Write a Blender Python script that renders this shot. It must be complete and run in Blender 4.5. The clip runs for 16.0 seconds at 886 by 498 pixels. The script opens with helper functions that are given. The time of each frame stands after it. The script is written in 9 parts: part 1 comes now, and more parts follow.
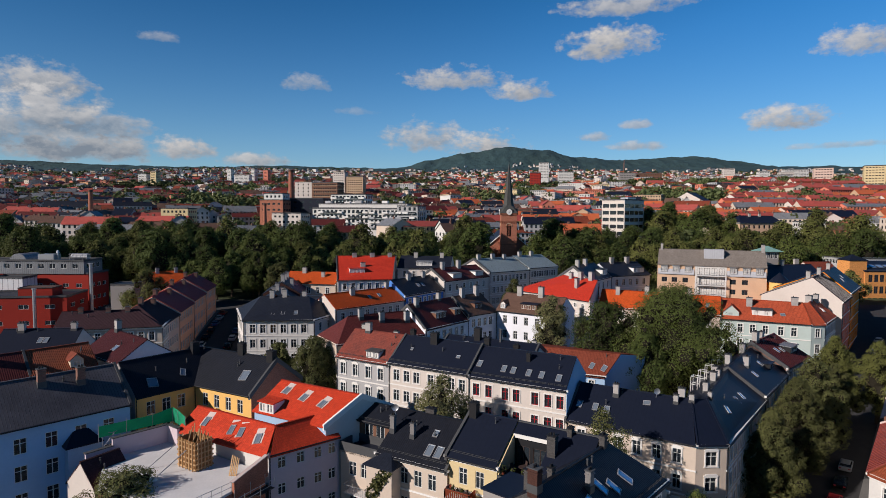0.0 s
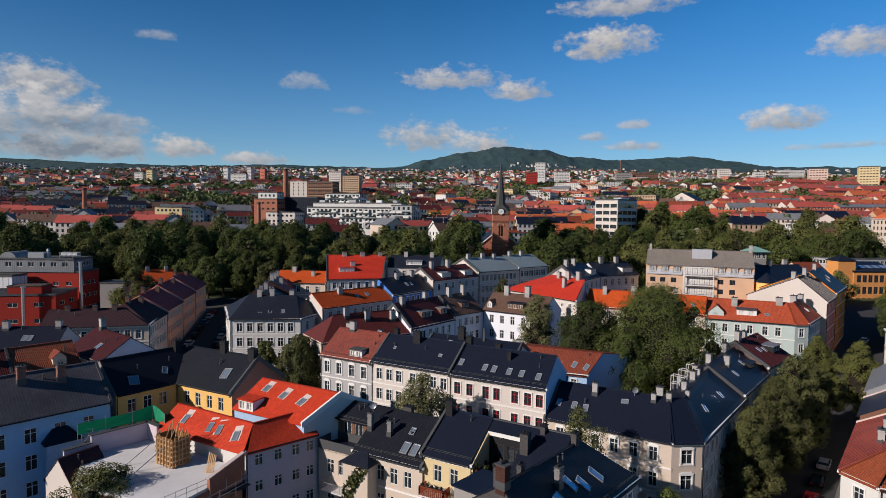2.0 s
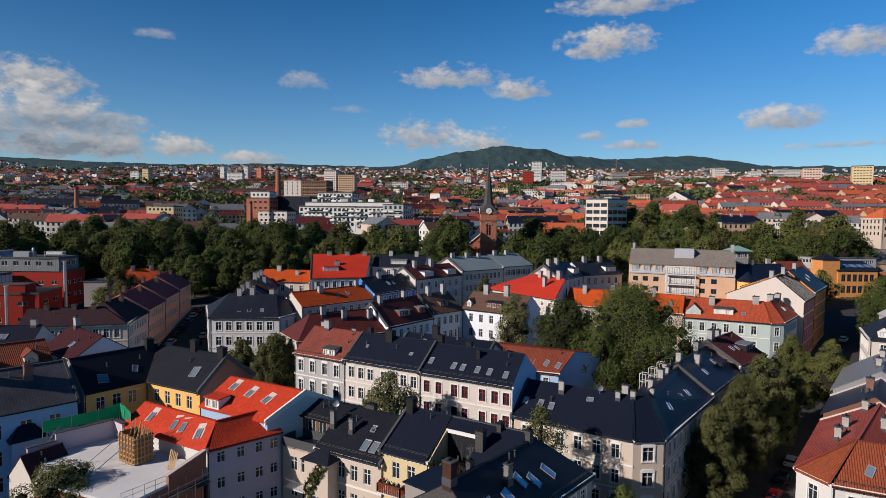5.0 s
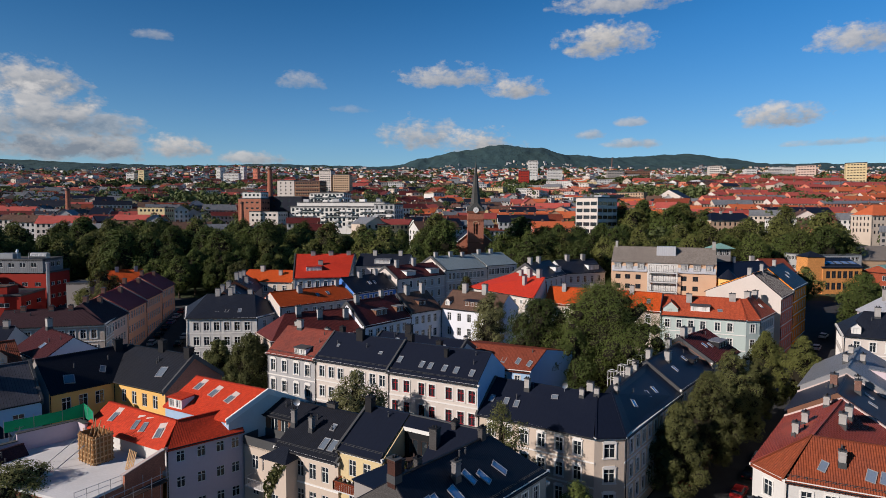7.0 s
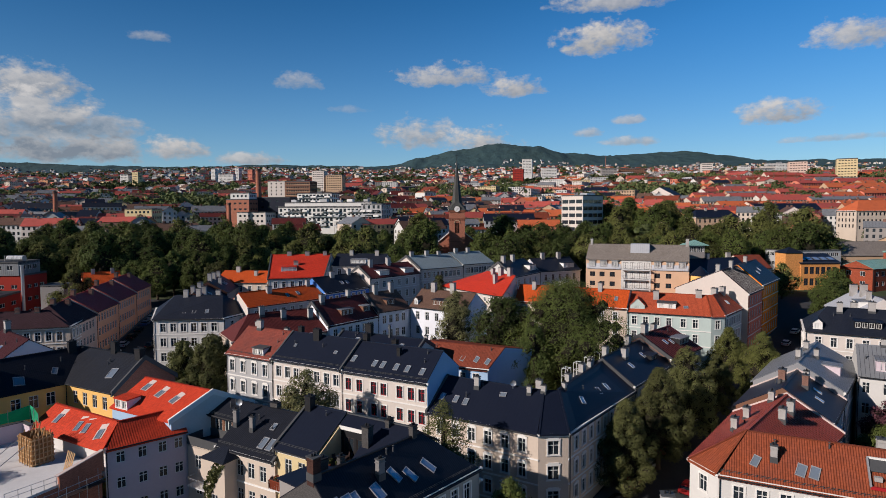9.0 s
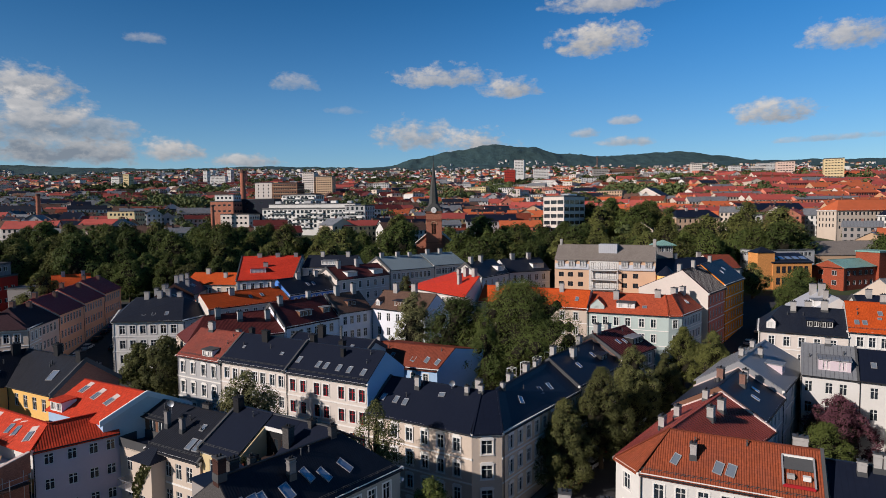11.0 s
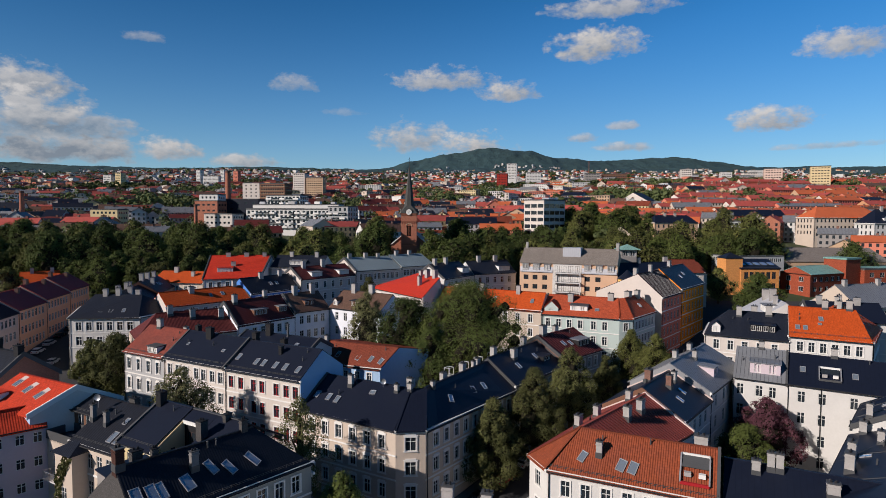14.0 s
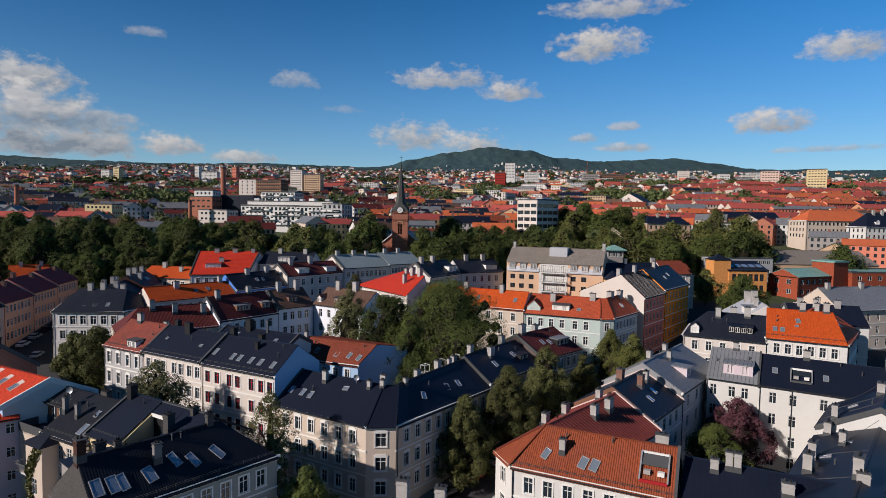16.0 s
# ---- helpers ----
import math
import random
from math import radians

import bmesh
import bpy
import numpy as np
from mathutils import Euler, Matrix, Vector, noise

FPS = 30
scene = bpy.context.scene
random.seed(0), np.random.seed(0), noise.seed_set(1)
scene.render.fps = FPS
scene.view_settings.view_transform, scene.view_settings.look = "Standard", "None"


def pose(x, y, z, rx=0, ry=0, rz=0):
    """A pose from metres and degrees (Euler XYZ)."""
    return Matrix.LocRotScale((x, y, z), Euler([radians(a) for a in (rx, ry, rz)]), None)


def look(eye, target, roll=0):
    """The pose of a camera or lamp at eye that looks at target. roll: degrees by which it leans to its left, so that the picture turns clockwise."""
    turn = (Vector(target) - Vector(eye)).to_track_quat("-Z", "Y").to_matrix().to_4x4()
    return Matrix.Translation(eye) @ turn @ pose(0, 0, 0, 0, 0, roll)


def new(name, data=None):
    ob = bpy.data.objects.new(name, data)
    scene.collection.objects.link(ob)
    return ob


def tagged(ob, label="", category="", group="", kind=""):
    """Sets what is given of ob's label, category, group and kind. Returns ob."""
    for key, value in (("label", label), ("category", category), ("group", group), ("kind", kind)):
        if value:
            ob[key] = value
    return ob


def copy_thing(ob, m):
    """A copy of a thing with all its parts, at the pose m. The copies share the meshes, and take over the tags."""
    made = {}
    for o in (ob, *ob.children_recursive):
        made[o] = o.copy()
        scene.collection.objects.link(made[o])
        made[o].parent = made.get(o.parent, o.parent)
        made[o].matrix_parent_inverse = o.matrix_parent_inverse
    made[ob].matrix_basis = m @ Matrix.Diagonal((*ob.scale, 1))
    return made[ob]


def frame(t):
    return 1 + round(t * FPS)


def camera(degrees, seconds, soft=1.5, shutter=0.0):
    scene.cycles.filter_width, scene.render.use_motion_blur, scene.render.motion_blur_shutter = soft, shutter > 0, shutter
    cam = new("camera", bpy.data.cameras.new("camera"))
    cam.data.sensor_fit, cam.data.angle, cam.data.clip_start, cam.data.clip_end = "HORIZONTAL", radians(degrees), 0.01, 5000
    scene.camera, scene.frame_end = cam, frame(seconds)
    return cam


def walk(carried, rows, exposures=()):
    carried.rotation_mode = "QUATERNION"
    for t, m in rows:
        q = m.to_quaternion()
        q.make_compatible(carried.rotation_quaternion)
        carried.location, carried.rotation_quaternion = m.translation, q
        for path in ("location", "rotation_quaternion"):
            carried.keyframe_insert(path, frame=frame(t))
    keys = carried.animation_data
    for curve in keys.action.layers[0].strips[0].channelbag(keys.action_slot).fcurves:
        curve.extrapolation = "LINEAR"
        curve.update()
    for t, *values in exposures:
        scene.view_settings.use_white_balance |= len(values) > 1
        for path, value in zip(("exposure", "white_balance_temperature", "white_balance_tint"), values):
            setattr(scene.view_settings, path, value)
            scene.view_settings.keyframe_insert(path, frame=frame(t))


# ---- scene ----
cam = camera(74.57, 16.0, soft=0.35)
# seconds, eye x, y, z, yaw to the left, pitch, roll
ROWS = [
    (0, 0.000, 0.000, 46.000, 0.578, -3.260, 0.399),
    (0.5, 0.565, -0.109, 45.986, 0.480, -3.281, 0.462),
    (1, 1.182, -0.230, 45.996, 0.431, -3.295, 0.513),
    (1.5, 1.839, -0.392, 46.007, 0.419, -3.318, 0.558),
    (2, 2.499, -0.521, 46.019, 0.364, -3.308, 0.569),
    (2.5, 3.152, -0.703, 46.021, 0.364, -3.306, 0.578),
    (3, 3.753, -0.883, 46.039, 0.280, -3.333, 0.647),
    (3.5, 4.385, -0.964, 46.066, 0.230, -3.332, 0.687),
    (4, 5.193, -1.068, 46.091, 0.230, -3.343, 0.687),
    (6.5, 10.646, -1.305, 46.161, 0.206, -3.458, 0.324),
    (7, 12.097, -1.464, 46.112, 0.168, -3.451, 0.250),
    (7.5, 13.713, -1.579, 46.076, 0.194, -3.469, 0.088),
    (8, 15.517, -1.643, 46.062, 0.164, -3.465, -0.027),
    (8.5, 17.434, -1.695, 46.085, 0.157, -3.449, -0.135),
    (9, 19.551, -1.762, 46.094, 0.083, -3.523, -0.251),
    (11.5, 29.974, -2.468, 46.047, -0.280, -3.355, -0.448),
    (12, 31.807, -2.803, 46.041, -0.365, -3.260, -0.358),
    (12.5, 33.480, -3.190, 46.020, -0.394, -3.145, -0.277),
    (13, 35.001, -3.487, 45.950, -0.474, -3.104, -0.103),
    (13.5, 36.298, -3.716, 45.888, -0.493, -3.101, 0.025),
    (14, 37.501, -3.908, 45.857, -0.530, -3.165, 0.264),
    (14.5, 38.494, -4.073, 45.858, -0.550, -3.234, 0.470),
    (15, 39.439, -4.232, 45.850, -0.594, -3.266, 0.652),
    (15.5, 40.336, -4.410, 45.858, -0.581, -3.282, 0.810),
    (16, 41.242, -4.655, 45.879, -0.583, -3.302, 0.943),
]
walk(cam, [(t, pose(x, y, z, 0, 0, yaw) @ pose(0, 0, 0, 90 + pitch) @ pose(0, 0, 0, 0, 0, roll)) for t, x, y, z, yaw, pitch, roll in ROWS])

# ---- world, sun and sky ----
SUN_AZ, SUN_EL = 242.5, 26.5            # degrees: compass-like angle from +y towards +x, and height
sun_way = Vector((math.sin(radians(SUN_AZ)) * math.cos(radians(SUN_EL)), math.cos(radians(SUN_AZ)) * math.cos(radians(SUN_EL)), math.sin(radians(SUN_EL))))
sun = new("sun", bpy.data.lights.new("sun", "SUN"))
sun.data.energy, sun.data.angle, sun.data.color = 5.0, radians(0.5), (1.0, 0.90, 0.845)
sun.matrix_world = look((0, 0, 300), Vector((0, 0, 300)) - sun_way)
scene.view_settings.exposure = 0.14

# clouds: azimuth and height of the middle, half width, half height (degrees), density
CLOUDS = [
    (14.7, 15.5, 4.6, 2.0, 1.00), (16.2, 18.7, 6.5, 1.3, 0.85), (0.3, 12.8, 5.5, 1.5, 0.85), (6.9, 11.7, 3.2, 1.2, 0.95), (-2.7, 7.4, 4.4, 2.0, 0.85), (3.6, 6.6, 4.2, 1.7, 0.98),
    (-35.0, 5.2, 3.6, 1.6, 0.95), (-30.7, 5.4, 3.6, 1.6, 0.95), (-24.4, 5.6, 3.2, 1.4, 0.95), (-18.4, 5.0, 3.6, 0.9, 0.85), (-34.5, 7.8, 4.6, 2.2, 0.90), (-35.0, 10.0, 3.6, 1.9, 0.90), (-30.7, 7.2, 3.4, 1.5, 0.75), (-37.6, 6.4, 3.0, 2.2, 0.85), (-35.0, 6.9, 5.6, 3.0, 0.80),
    (29.5, 8.1, 3.5, 1.4, 0.95), (13.8, 7.4, 1.5, 0.6, 0.70), (17.4, 8.4, 1.8, 0.6, 0.70),
    (17.6, 6.5, 2.5, 0.7, 0.75), (35.2, 13.6, 3.6, 1.7, 0.90), (33.4, 5.9, 4.1, 0.4, 0.60), (-13.9, 12.1, 2.6, 1.1, 0.55), (-26.4, 14.9, 2.0, 0.6, 0.45), (-9.0, 9.8, 2.2, 0.5, 0.30),
]


def make_world():
    world = bpy.data.worlds.new("sky")
    scene.world = world
    world.use_nodes = True
    nt = world.node_tree
    nt.nodes.clear()
    N, L = nt.nodes.new, nt.links.new

    def math_node(op, a, b=None, c=None, clamp=False):
        n = N("ShaderNodeMath")
        n.operation, n.use_clamp = op, clamp
        for i, v in enumerate((a, b, c)):
            if v is None:
                continue
            if isinstance(v, (int, float)):
                n.inputs[i].default_value = v
            else:
                L(v, n.inputs[i])
        return n.outputs[0]

    sky = N("ShaderNodeTexSky")
    sky.sky_type, sky.sun_disc = "NISHITA", False
    sky.sun_elevation, sky.sun_rotation = radians(SUN_EL), radians(SUN_AZ)
    sky.air_density, sky.dust_density, sky.ozone_density = 1.0, 0.0, 2.0
    hue = N("ShaderNodeHueSaturation")
    hue.inputs["Saturation"].default_value = 1.27
    hue.inputs["Value"].default_value = 1.07
    tint = N("ShaderNodeMix")
    tint.data_type, tint.blend_type = "RGBA", "MULTIPLY"
    tint.inputs[0].default_value = 1.0
    tint.inputs[7].default_value = (0.80, 0.98, 1.22, 1)
    L(sky.outputs[0], tint.inputs[6])
    # extra dimming towards the zenith and the left, lowering the sky's fill light
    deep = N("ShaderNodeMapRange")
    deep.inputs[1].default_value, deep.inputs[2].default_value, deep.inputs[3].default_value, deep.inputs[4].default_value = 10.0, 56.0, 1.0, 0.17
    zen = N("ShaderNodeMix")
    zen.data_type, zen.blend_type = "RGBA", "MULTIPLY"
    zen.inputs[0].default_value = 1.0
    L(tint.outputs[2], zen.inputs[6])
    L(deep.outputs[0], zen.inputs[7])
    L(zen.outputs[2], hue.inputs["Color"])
    coord = N("ShaderNodeTexCoord")
    xyz = N("ShaderNodeSeparateXYZ")
    L(coord.outputs["Generated"], xyz.inputs[0])
    az = math_node("MULTIPLY", math_node("ARCTAN2", xyz.outputs[0], xyz.outputs[1]), 180 / math.pi)
    el = math_node("MULTIPLY", math_node("ARCSINE", xyz.outputs[2]), 180 / math.pi)
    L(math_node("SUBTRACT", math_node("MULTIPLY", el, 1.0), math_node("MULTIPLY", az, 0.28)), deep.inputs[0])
    plane = N("ShaderNodeCombineXYZ")
    L(az, plane.inputs[0])
    L(math_node("MULTIPLY", el, 1.6), plane.inputs[1])

    def fbm(scale, detail, rough, seed):
        n = N("ShaderNodeTexNoise")
        n.noise_dimensions = "3D"
        n.inputs["Scale"].default_value, n.inputs["Detail"].default_value, n.inputs["Roughness"].default_value = scale, detail, rough
        sh = N("ShaderNodeVectorMath")
        sh.operation = "ADD"
        sh.inputs[1].default_value = (seed, seed * 0.7, seed * 1.3)
        L(plane.outputs[0], sh.inputs[0])
        L(sh.outputs[0], n.inputs["Vector"])
        return n.outputs["Fac"]

    billow = fbm(0.62, 7, 0.60, 3.1)
    puff = math_node("MULTIPLY", math_node("SUBTRACT", billow, 0.53), 3.8)
    cover, light = None, None
    for a, e, w, h, d in CLOUDS:
        dx = math_node("MULTIPLY", math_node("SUBTRACT", az, a), 1 / w)
        dy = math_node("MULTIPLY", math_node("SUBTRACT", el, e), 1 / h)
        flat = math_node("MULTIPLY", dy, math_node("ADD", 1.0, math_node("MULTIPLY", math_node("LESS_THAN", dy, 0.0), 0.7)))
        r2 = math_node("ADD", math_node("MULTIPLY", dx, dx), math_node("MULTIPLY", flat, flat))
        m = math_node("ADD", math_node("SUBTRACT", 1.45 if a < -28 else 1.10, r2), puff)
        m = math_node("MULTIPLY", math_node("SMOOTH_MIN", math_node("MAXIMUM", m, 0.0), 1.0, 0.35), d, clamp=True)
        lit = math_node("ADD", math_node("MULTIPLY", dy, 0.46), math_node("MULTIPLY", dx, -0.16))
        if a < -28:                      # the heavy bank in the west is mostly grey
            lit = math_node("SUBTRACT", lit, 0.10)
        lit = math_node("MULTIPLY", lit, m)
        cover = m if cover is None else math_node("MAXIMUM", cover, m)
        light = lit if light is None else math_node("ADD", light, lit)
    # scattered fair-weather clouds everywhere outside the picked ones, thin
    fine = fbm(1.1, 5, 0.60, 9.0)
    shade = math_node("ADD", math_node("ADD", 0.44, light), math_node("MULTIPLY", math_node("ADD", math_node("SUBTRACT", fine, 0.5), math_node("SUBTRACT", billow, 0.5)), 0.55), clamp=True)
    ramp = N("ShaderNodeValToRGB")
    ramp.color_ramp.elements[0].color, ramp.color_ramp.elements[0].position = (2.4, 2.8, 3.4, 1), 0.10
    ramp.color_ramp.elements[1].color, ramp.color_ramp.elements[1].position = (7.4, 7.05, 6.85, 1), 0.85
    L(shade, ramp.inputs[0])
    # soft whitish band low over the horizon
    low = math_node("MULTIPLY", math_node("POWER", 2.718, math_node("MULTIPLY", math_node("ABSOLUTE", el), -0.13)), 0.60)
    hazy = N("ShaderNodeMix")
    hazy.data_type = "RGBA"
    L(low, hazy.inputs[0])
    L(hue.outputs[0], hazy.inputs[6])
    hazy.inputs[7].default_value = (3.2, 4.6, 5.7, 1)
    mix = N("ShaderNodeMix")
    mix.data_type = "RGBA"
    L(cover, mix.inputs[0])
    L(hazy.outputs[2], mix.inputs[6])
    L(ramp.outputs[0], mix.inputs[7])
    back = N("ShaderNodeBackground")
    back.inputs["Strength"].default_value = 0.078
    L(mix.outputs[2], back.inputs["Color"])
    out = N("ShaderNodeOutputWorld")
    L(back.outputs[0], out.inputs[0])


make_world()

# ---- materials ----
MATS = {}


def node_mat(name, color, rough=0.8, metal=0.0, grain=6.0, vary=0.18, stain=0.25, bump=0.15, pattern=None, period=(0.25, 0.35), spec=0.18, relief=0.02, alt=None, objvary=0.0, seam_dirt=True):
    """A plain surface with grain and larger stains. pattern: 'tile', 'seam', 'brick', 'leaf' by the UV map in metres."""
    m = bpy.data.materials.new(name)
    MATS[name] = m
    m.use_nodes = True
    nt = m.node_tree
    N, L = nt.nodes.new, nt.links.new
    bsdf = nt.nodes["Principled BSDF"]
    bsdf.inputs["Roughness"].default_value, bsdf.inputs["Metallic"].default_value = rough, metal
    bsdf.inputs["Specular IOR Level"].default_value = spec
    coord = N("ShaderNodeTexCoord")
    small, large = N("ShaderNodeTexNoise"), N("ShaderNodeTexNoise")
    for n, s, d in ((small, grain, 4), (large, grain * 0.06, 5)):
        n.inputs["Scale"].default_value, n.inputs["Detail"].default_value, n.inputs["Roughness"].default_value = s, d, 0.6
        L(coord.outputs["Object"], n.inputs["Vector"])
    c = Vector(color) * 0.89
    base = N("ShaderNodeMix")
    base.data_type = "RGBA"
    base.inputs[6].default_value, base.inputs[7].default_value = (*(c * (1 - vary)), 1), (*(c * (1 + vary)), 1)
    L(small.outputs["Fac"], base.inputs[0])
    ramp = N("ShaderNodeMapRange")
    ramp.inputs[1].default_value, ramp.inputs[2].default_value = 0.42, 0.72
    L(large.outputs["Fac"], ramp.inputs[0])
    st = N("ShaderNodeMix")
    st.data_type = "RGBA"
    sc = Vector(alt) * 0.89 if alt else Vector((c.x * 0.62, c.y * 0.60, c.z * 0.58))
    st.inputs[7].default_value = (*sc, 1)
    sm = N("ShaderNodeMath")
    sm.operation = "MULTIPLY"
    sm.inputs[1].default_value = stain
    L(ramp.outputs[0], sm.inputs[0])
    L(sm.outputs[0], st.inputs[0])
    L(base.outputs[2], st.inputs[6])
    last, height = st.outputs[2], small.outputs["Fac"]
    if pattern in ("tile", "brick"):
        b = N("ShaderNodeTexBrick")
        b.offset = 0.0 if pattern == "tile" else 0.5
        b.inputs["Scale"].default_value = 1.0
        b.inputs["Brick Width"].default_value, b.inputs["Row Height"].default_value = period
        b.inputs["Mortar Size"].default_value = 0.012 if pattern == "tile" else 0.01
        b.inputs["Color1"].default_value, b.inputs["Color2"].default_value = (0.78, 0.78, 0.78, 1), (1.15, 1.15, 1.15, 1)
        b.inputs["Mortar"].default_value = (0.55, 0.55, 0.55, 1)
        L(coord.outputs["UV"], b.inputs["Vector"])
        mul = N("ShaderNodeMix")
        mul.data_type, mul.blend_type = "RGBA", "MULTIPLY"
        mul.inputs[0].default_value = 0.8
        L(last, mul.inputs[6])
        L(b.outputs["Color"], mul.inputs[7])
        last = mul.outputs[2]
        height = b.outputs["Color"]
    if pattern in ("tile", "seam"):
        sep = N("ShaderNodeSeparateXYZ")
        L(coord.outputs["UV"], sep.inputs[0])
        w = N("ShaderNodeMath")
        w.operation = "MULTIPLY"
        w.inputs[1].default_value = 2 * math.pi / period[0]
        L(sep.outputs[0], w.inputs[0])
        s = N("ShaderNodeMath")
        s.operation = "SINE"
        L(w.outputs[0], s.inputs[0])
        if pattern == "seam":
            p = N("ShaderNodeMath")
            p.operation = "GREATER_THAN"
            p.inputs[1].default_value = 0.93
            L(s.outputs[0], p.inputs[0])
            height = p.outputs[0]
            dirt = N("ShaderNodeMix")
            dirt.data_type, dirt.blend_type = "RGBA", "MULTIPLY"
            dirt.inputs[7].default_value = (0.42, 0.42, 0.44, 1) if seam_dirt else (0.85, 0.85, 0.86, 1)
            L(p.outputs[0], dirt.inputs[0])
            L(last, dirt.inputs[6])
            last = dirt.outputs[2]
        else:
            height = s.outputs[0]
    if objvary:
        info = N("ShaderNodeObjectInfo")
        hs = N("ShaderNodeHueSaturation")
        mr = N("ShaderNodeMapRange")
        mr.inputs[3].default_value, mr.inputs[4].default_value = 1 - objvary, 1 + objvary
        L(info.outputs["Random"], mr.inputs[0])
        L(mr.outputs[0], hs.inputs["Value"])
        L(last, hs.inputs["Color"])
        last = hs.outputs[0]
    L(last, bsdf.inputs["Base Color"])
    bp = N("ShaderNodeBump")
    bp.inputs["Strength"].default_value, bp.inputs["Distance"].default_value = bump, relief
    L(height, bp.inputs["Height"])
    L(bp.outputs[0], bsdf.inputs["Normal"])
    return m


def glass_mat(name, tint=(0.03, 0.04, 0.05)):
    m = bpy.data.materials.new(name)
    MATS[name] = m
    m.use_nodes = True
    b = m.node_tree.nodes["Principled BSDF"]
    b.inputs["Base Color"].default_value = (*tint, 1)
    b.inputs["Roughness"].default_value = 0.06
    b.inputs["Transmission Weight"].default_value = 0.35
    b.inputs["Specular IOR Level"].default_value = 0.5
    return m


PAINTS = dict(
    # white for shaded fronts, with the blue of skylight mixed into the paint
    skylit_white=(0.96, 0.98, 1.04),
    # beige and terracotta raised: bounced light on shaded fronts is in the paint
    white=(0.78, 0.76, 0.72), cream=(0.72, 0.60, 0.49), pale_cream=(0.78, 0.70, 0.63), beige=(0.78, 0.63, 0.47), grey=(0.50, 0.50, 0.50), yellow=(1.02, 0.62, 0.20), pale_yellow=(0.80, 0.64, 0.36),
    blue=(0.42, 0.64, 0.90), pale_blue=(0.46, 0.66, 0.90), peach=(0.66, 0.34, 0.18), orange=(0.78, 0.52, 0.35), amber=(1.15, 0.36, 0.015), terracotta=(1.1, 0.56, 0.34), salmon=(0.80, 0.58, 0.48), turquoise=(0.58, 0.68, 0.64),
    red=(0.40, 0.035, 0.022), brown=(0.22, 0.11, 0.07), pink=(0.78, 0.26, 0.17), lilac=(0.72, 0.60, 0.64), royal=(0.10, 0.28, 0.75), sand=(0.62, 0.42, 0.27), taupe=(0.36, 0.33, 0.31), olive=(0.40, 0.40, 0.36))
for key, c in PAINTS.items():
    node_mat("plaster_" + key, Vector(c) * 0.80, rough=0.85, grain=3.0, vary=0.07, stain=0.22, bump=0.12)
node_mat("roof_dark", (0.0085, 0.012, 0.025), rough=0.46, spec=0.22, grain=2.0, vary=0.25, stain=0.4, alt=(0.013, 0.017, 0.029), pattern="seam", period=(0.6, 1), bump=0.10, seam_dirt=False)
node_mat("roof_slate", (0.014, 0.018, 0.030), rough=0.5, spec=0.22, grain=4.0, vary=0.3, stain=0.4, alt=(0.028, 0.031, 0.040), pattern="tile", period=(0.3, 0.25), bump=0.2)
node_mat("roof_black_tile", (0.0095, 0.0115, 0.0185), rough=0.5, spec=0.22, grain=5.0, vary=0.3, stain=0.3, alt=(0.020, 0.020, 0.025), pattern="tile", period=(0.26, 0.34), bump=0.35)
node_mat("roof_red", (0.56, 0.050, 0.018), rough=0.65, grain=5.0, vary=0.12, stain=0.15, pattern="tile", period=(0.28, 0.34), bump=0.6)
node_mat("roof_orange", (0.52, 0.078, 0.013), rough=0.7, grain=5.0, vary=0.15, stain=0.3, pattern="tile", period=(0.26, 0.34), bump=0.5)
node_mat("roof_terracotta", (0.46, 0.085, 0.036), rough=0.75, grain=6.0, vary=0.25, stain=0.4, alt=(0.22, 0.05, 0.03), pattern="tile", period=(0.25, 0.33), bump=0.6)
node_mat("roof_scarlet", (0.55, 0.042, 0.020), rough=0.6, grain=2.0, vary=0.08, stain=0.15, pattern="tile", period=(0.3, 0.34), bump=0.35)
node_mat("roof_city_red", (0.40, 0.078, 0.062), rough=0.8, grain=0.4, vary=0.35, stain=0.5, alt=(0.22, 0.075, 0.065))
node_mat("roof_city_orange", (0.52, 0.12, 0.045), rough=0.8, grain=0.4, vary=0.3, stain=0.4, alt=(0.24, 0.08, 0.05))
node_mat("roof_clay", (0.21, 0.048, 0.026), rough=0.75, grain=6.0, vary=0.25, stain=0.45, pattern="tile", period=(0.25, 0.33), bump=0.6)
node_mat("roof_clay_worn", (0.25, 0.058, 0.040), rough=0.8, grain=6.0, vary=0.3, stain=0.55, alt=(0.10, 0.045, 0.04), pattern="tile", period=(0.25, 0.33), bump=0.6)
node_mat("roof_tile_warm", (0.285, 0.066, 0.027), rough=0.75, grain=6.0, vary=0.3, stain=0.5, alt=(0.20, 0.06, 0.04), pattern="tile", period=(0.25, 0.33), bump=0.8, relief=0.04)
node_mat("roof_red_sheet", (0.17, 0.038, 0.034), rough=0.55, grain=3.0, vary=0.25, stain=0.4, pattern="seam", period=(0.55, 1), bump=0.7, relief=0.05)
node_mat("roof_row", (0.34, 0.048, 0.050), rough=0.65, grain=5.0, vary=0.25, stain=0.35, pattern="tile", period=(0.26, 0.34), bump=0.5)
node_mat("roof_maroon", (0.115, 0.024, 0.022), rough=0.65, grain=5.0, vary=0.25, stain=0.35, pattern="tile", period=(0.26, 0.34), bump=0.5)
node_mat("roof_brown", (0.13, 0.075, 0.055), rough=0.7, grain=5.0, vary=0.25, stain=0.35, pattern="tile", period=(0.26, 0.34), bump=0.5)
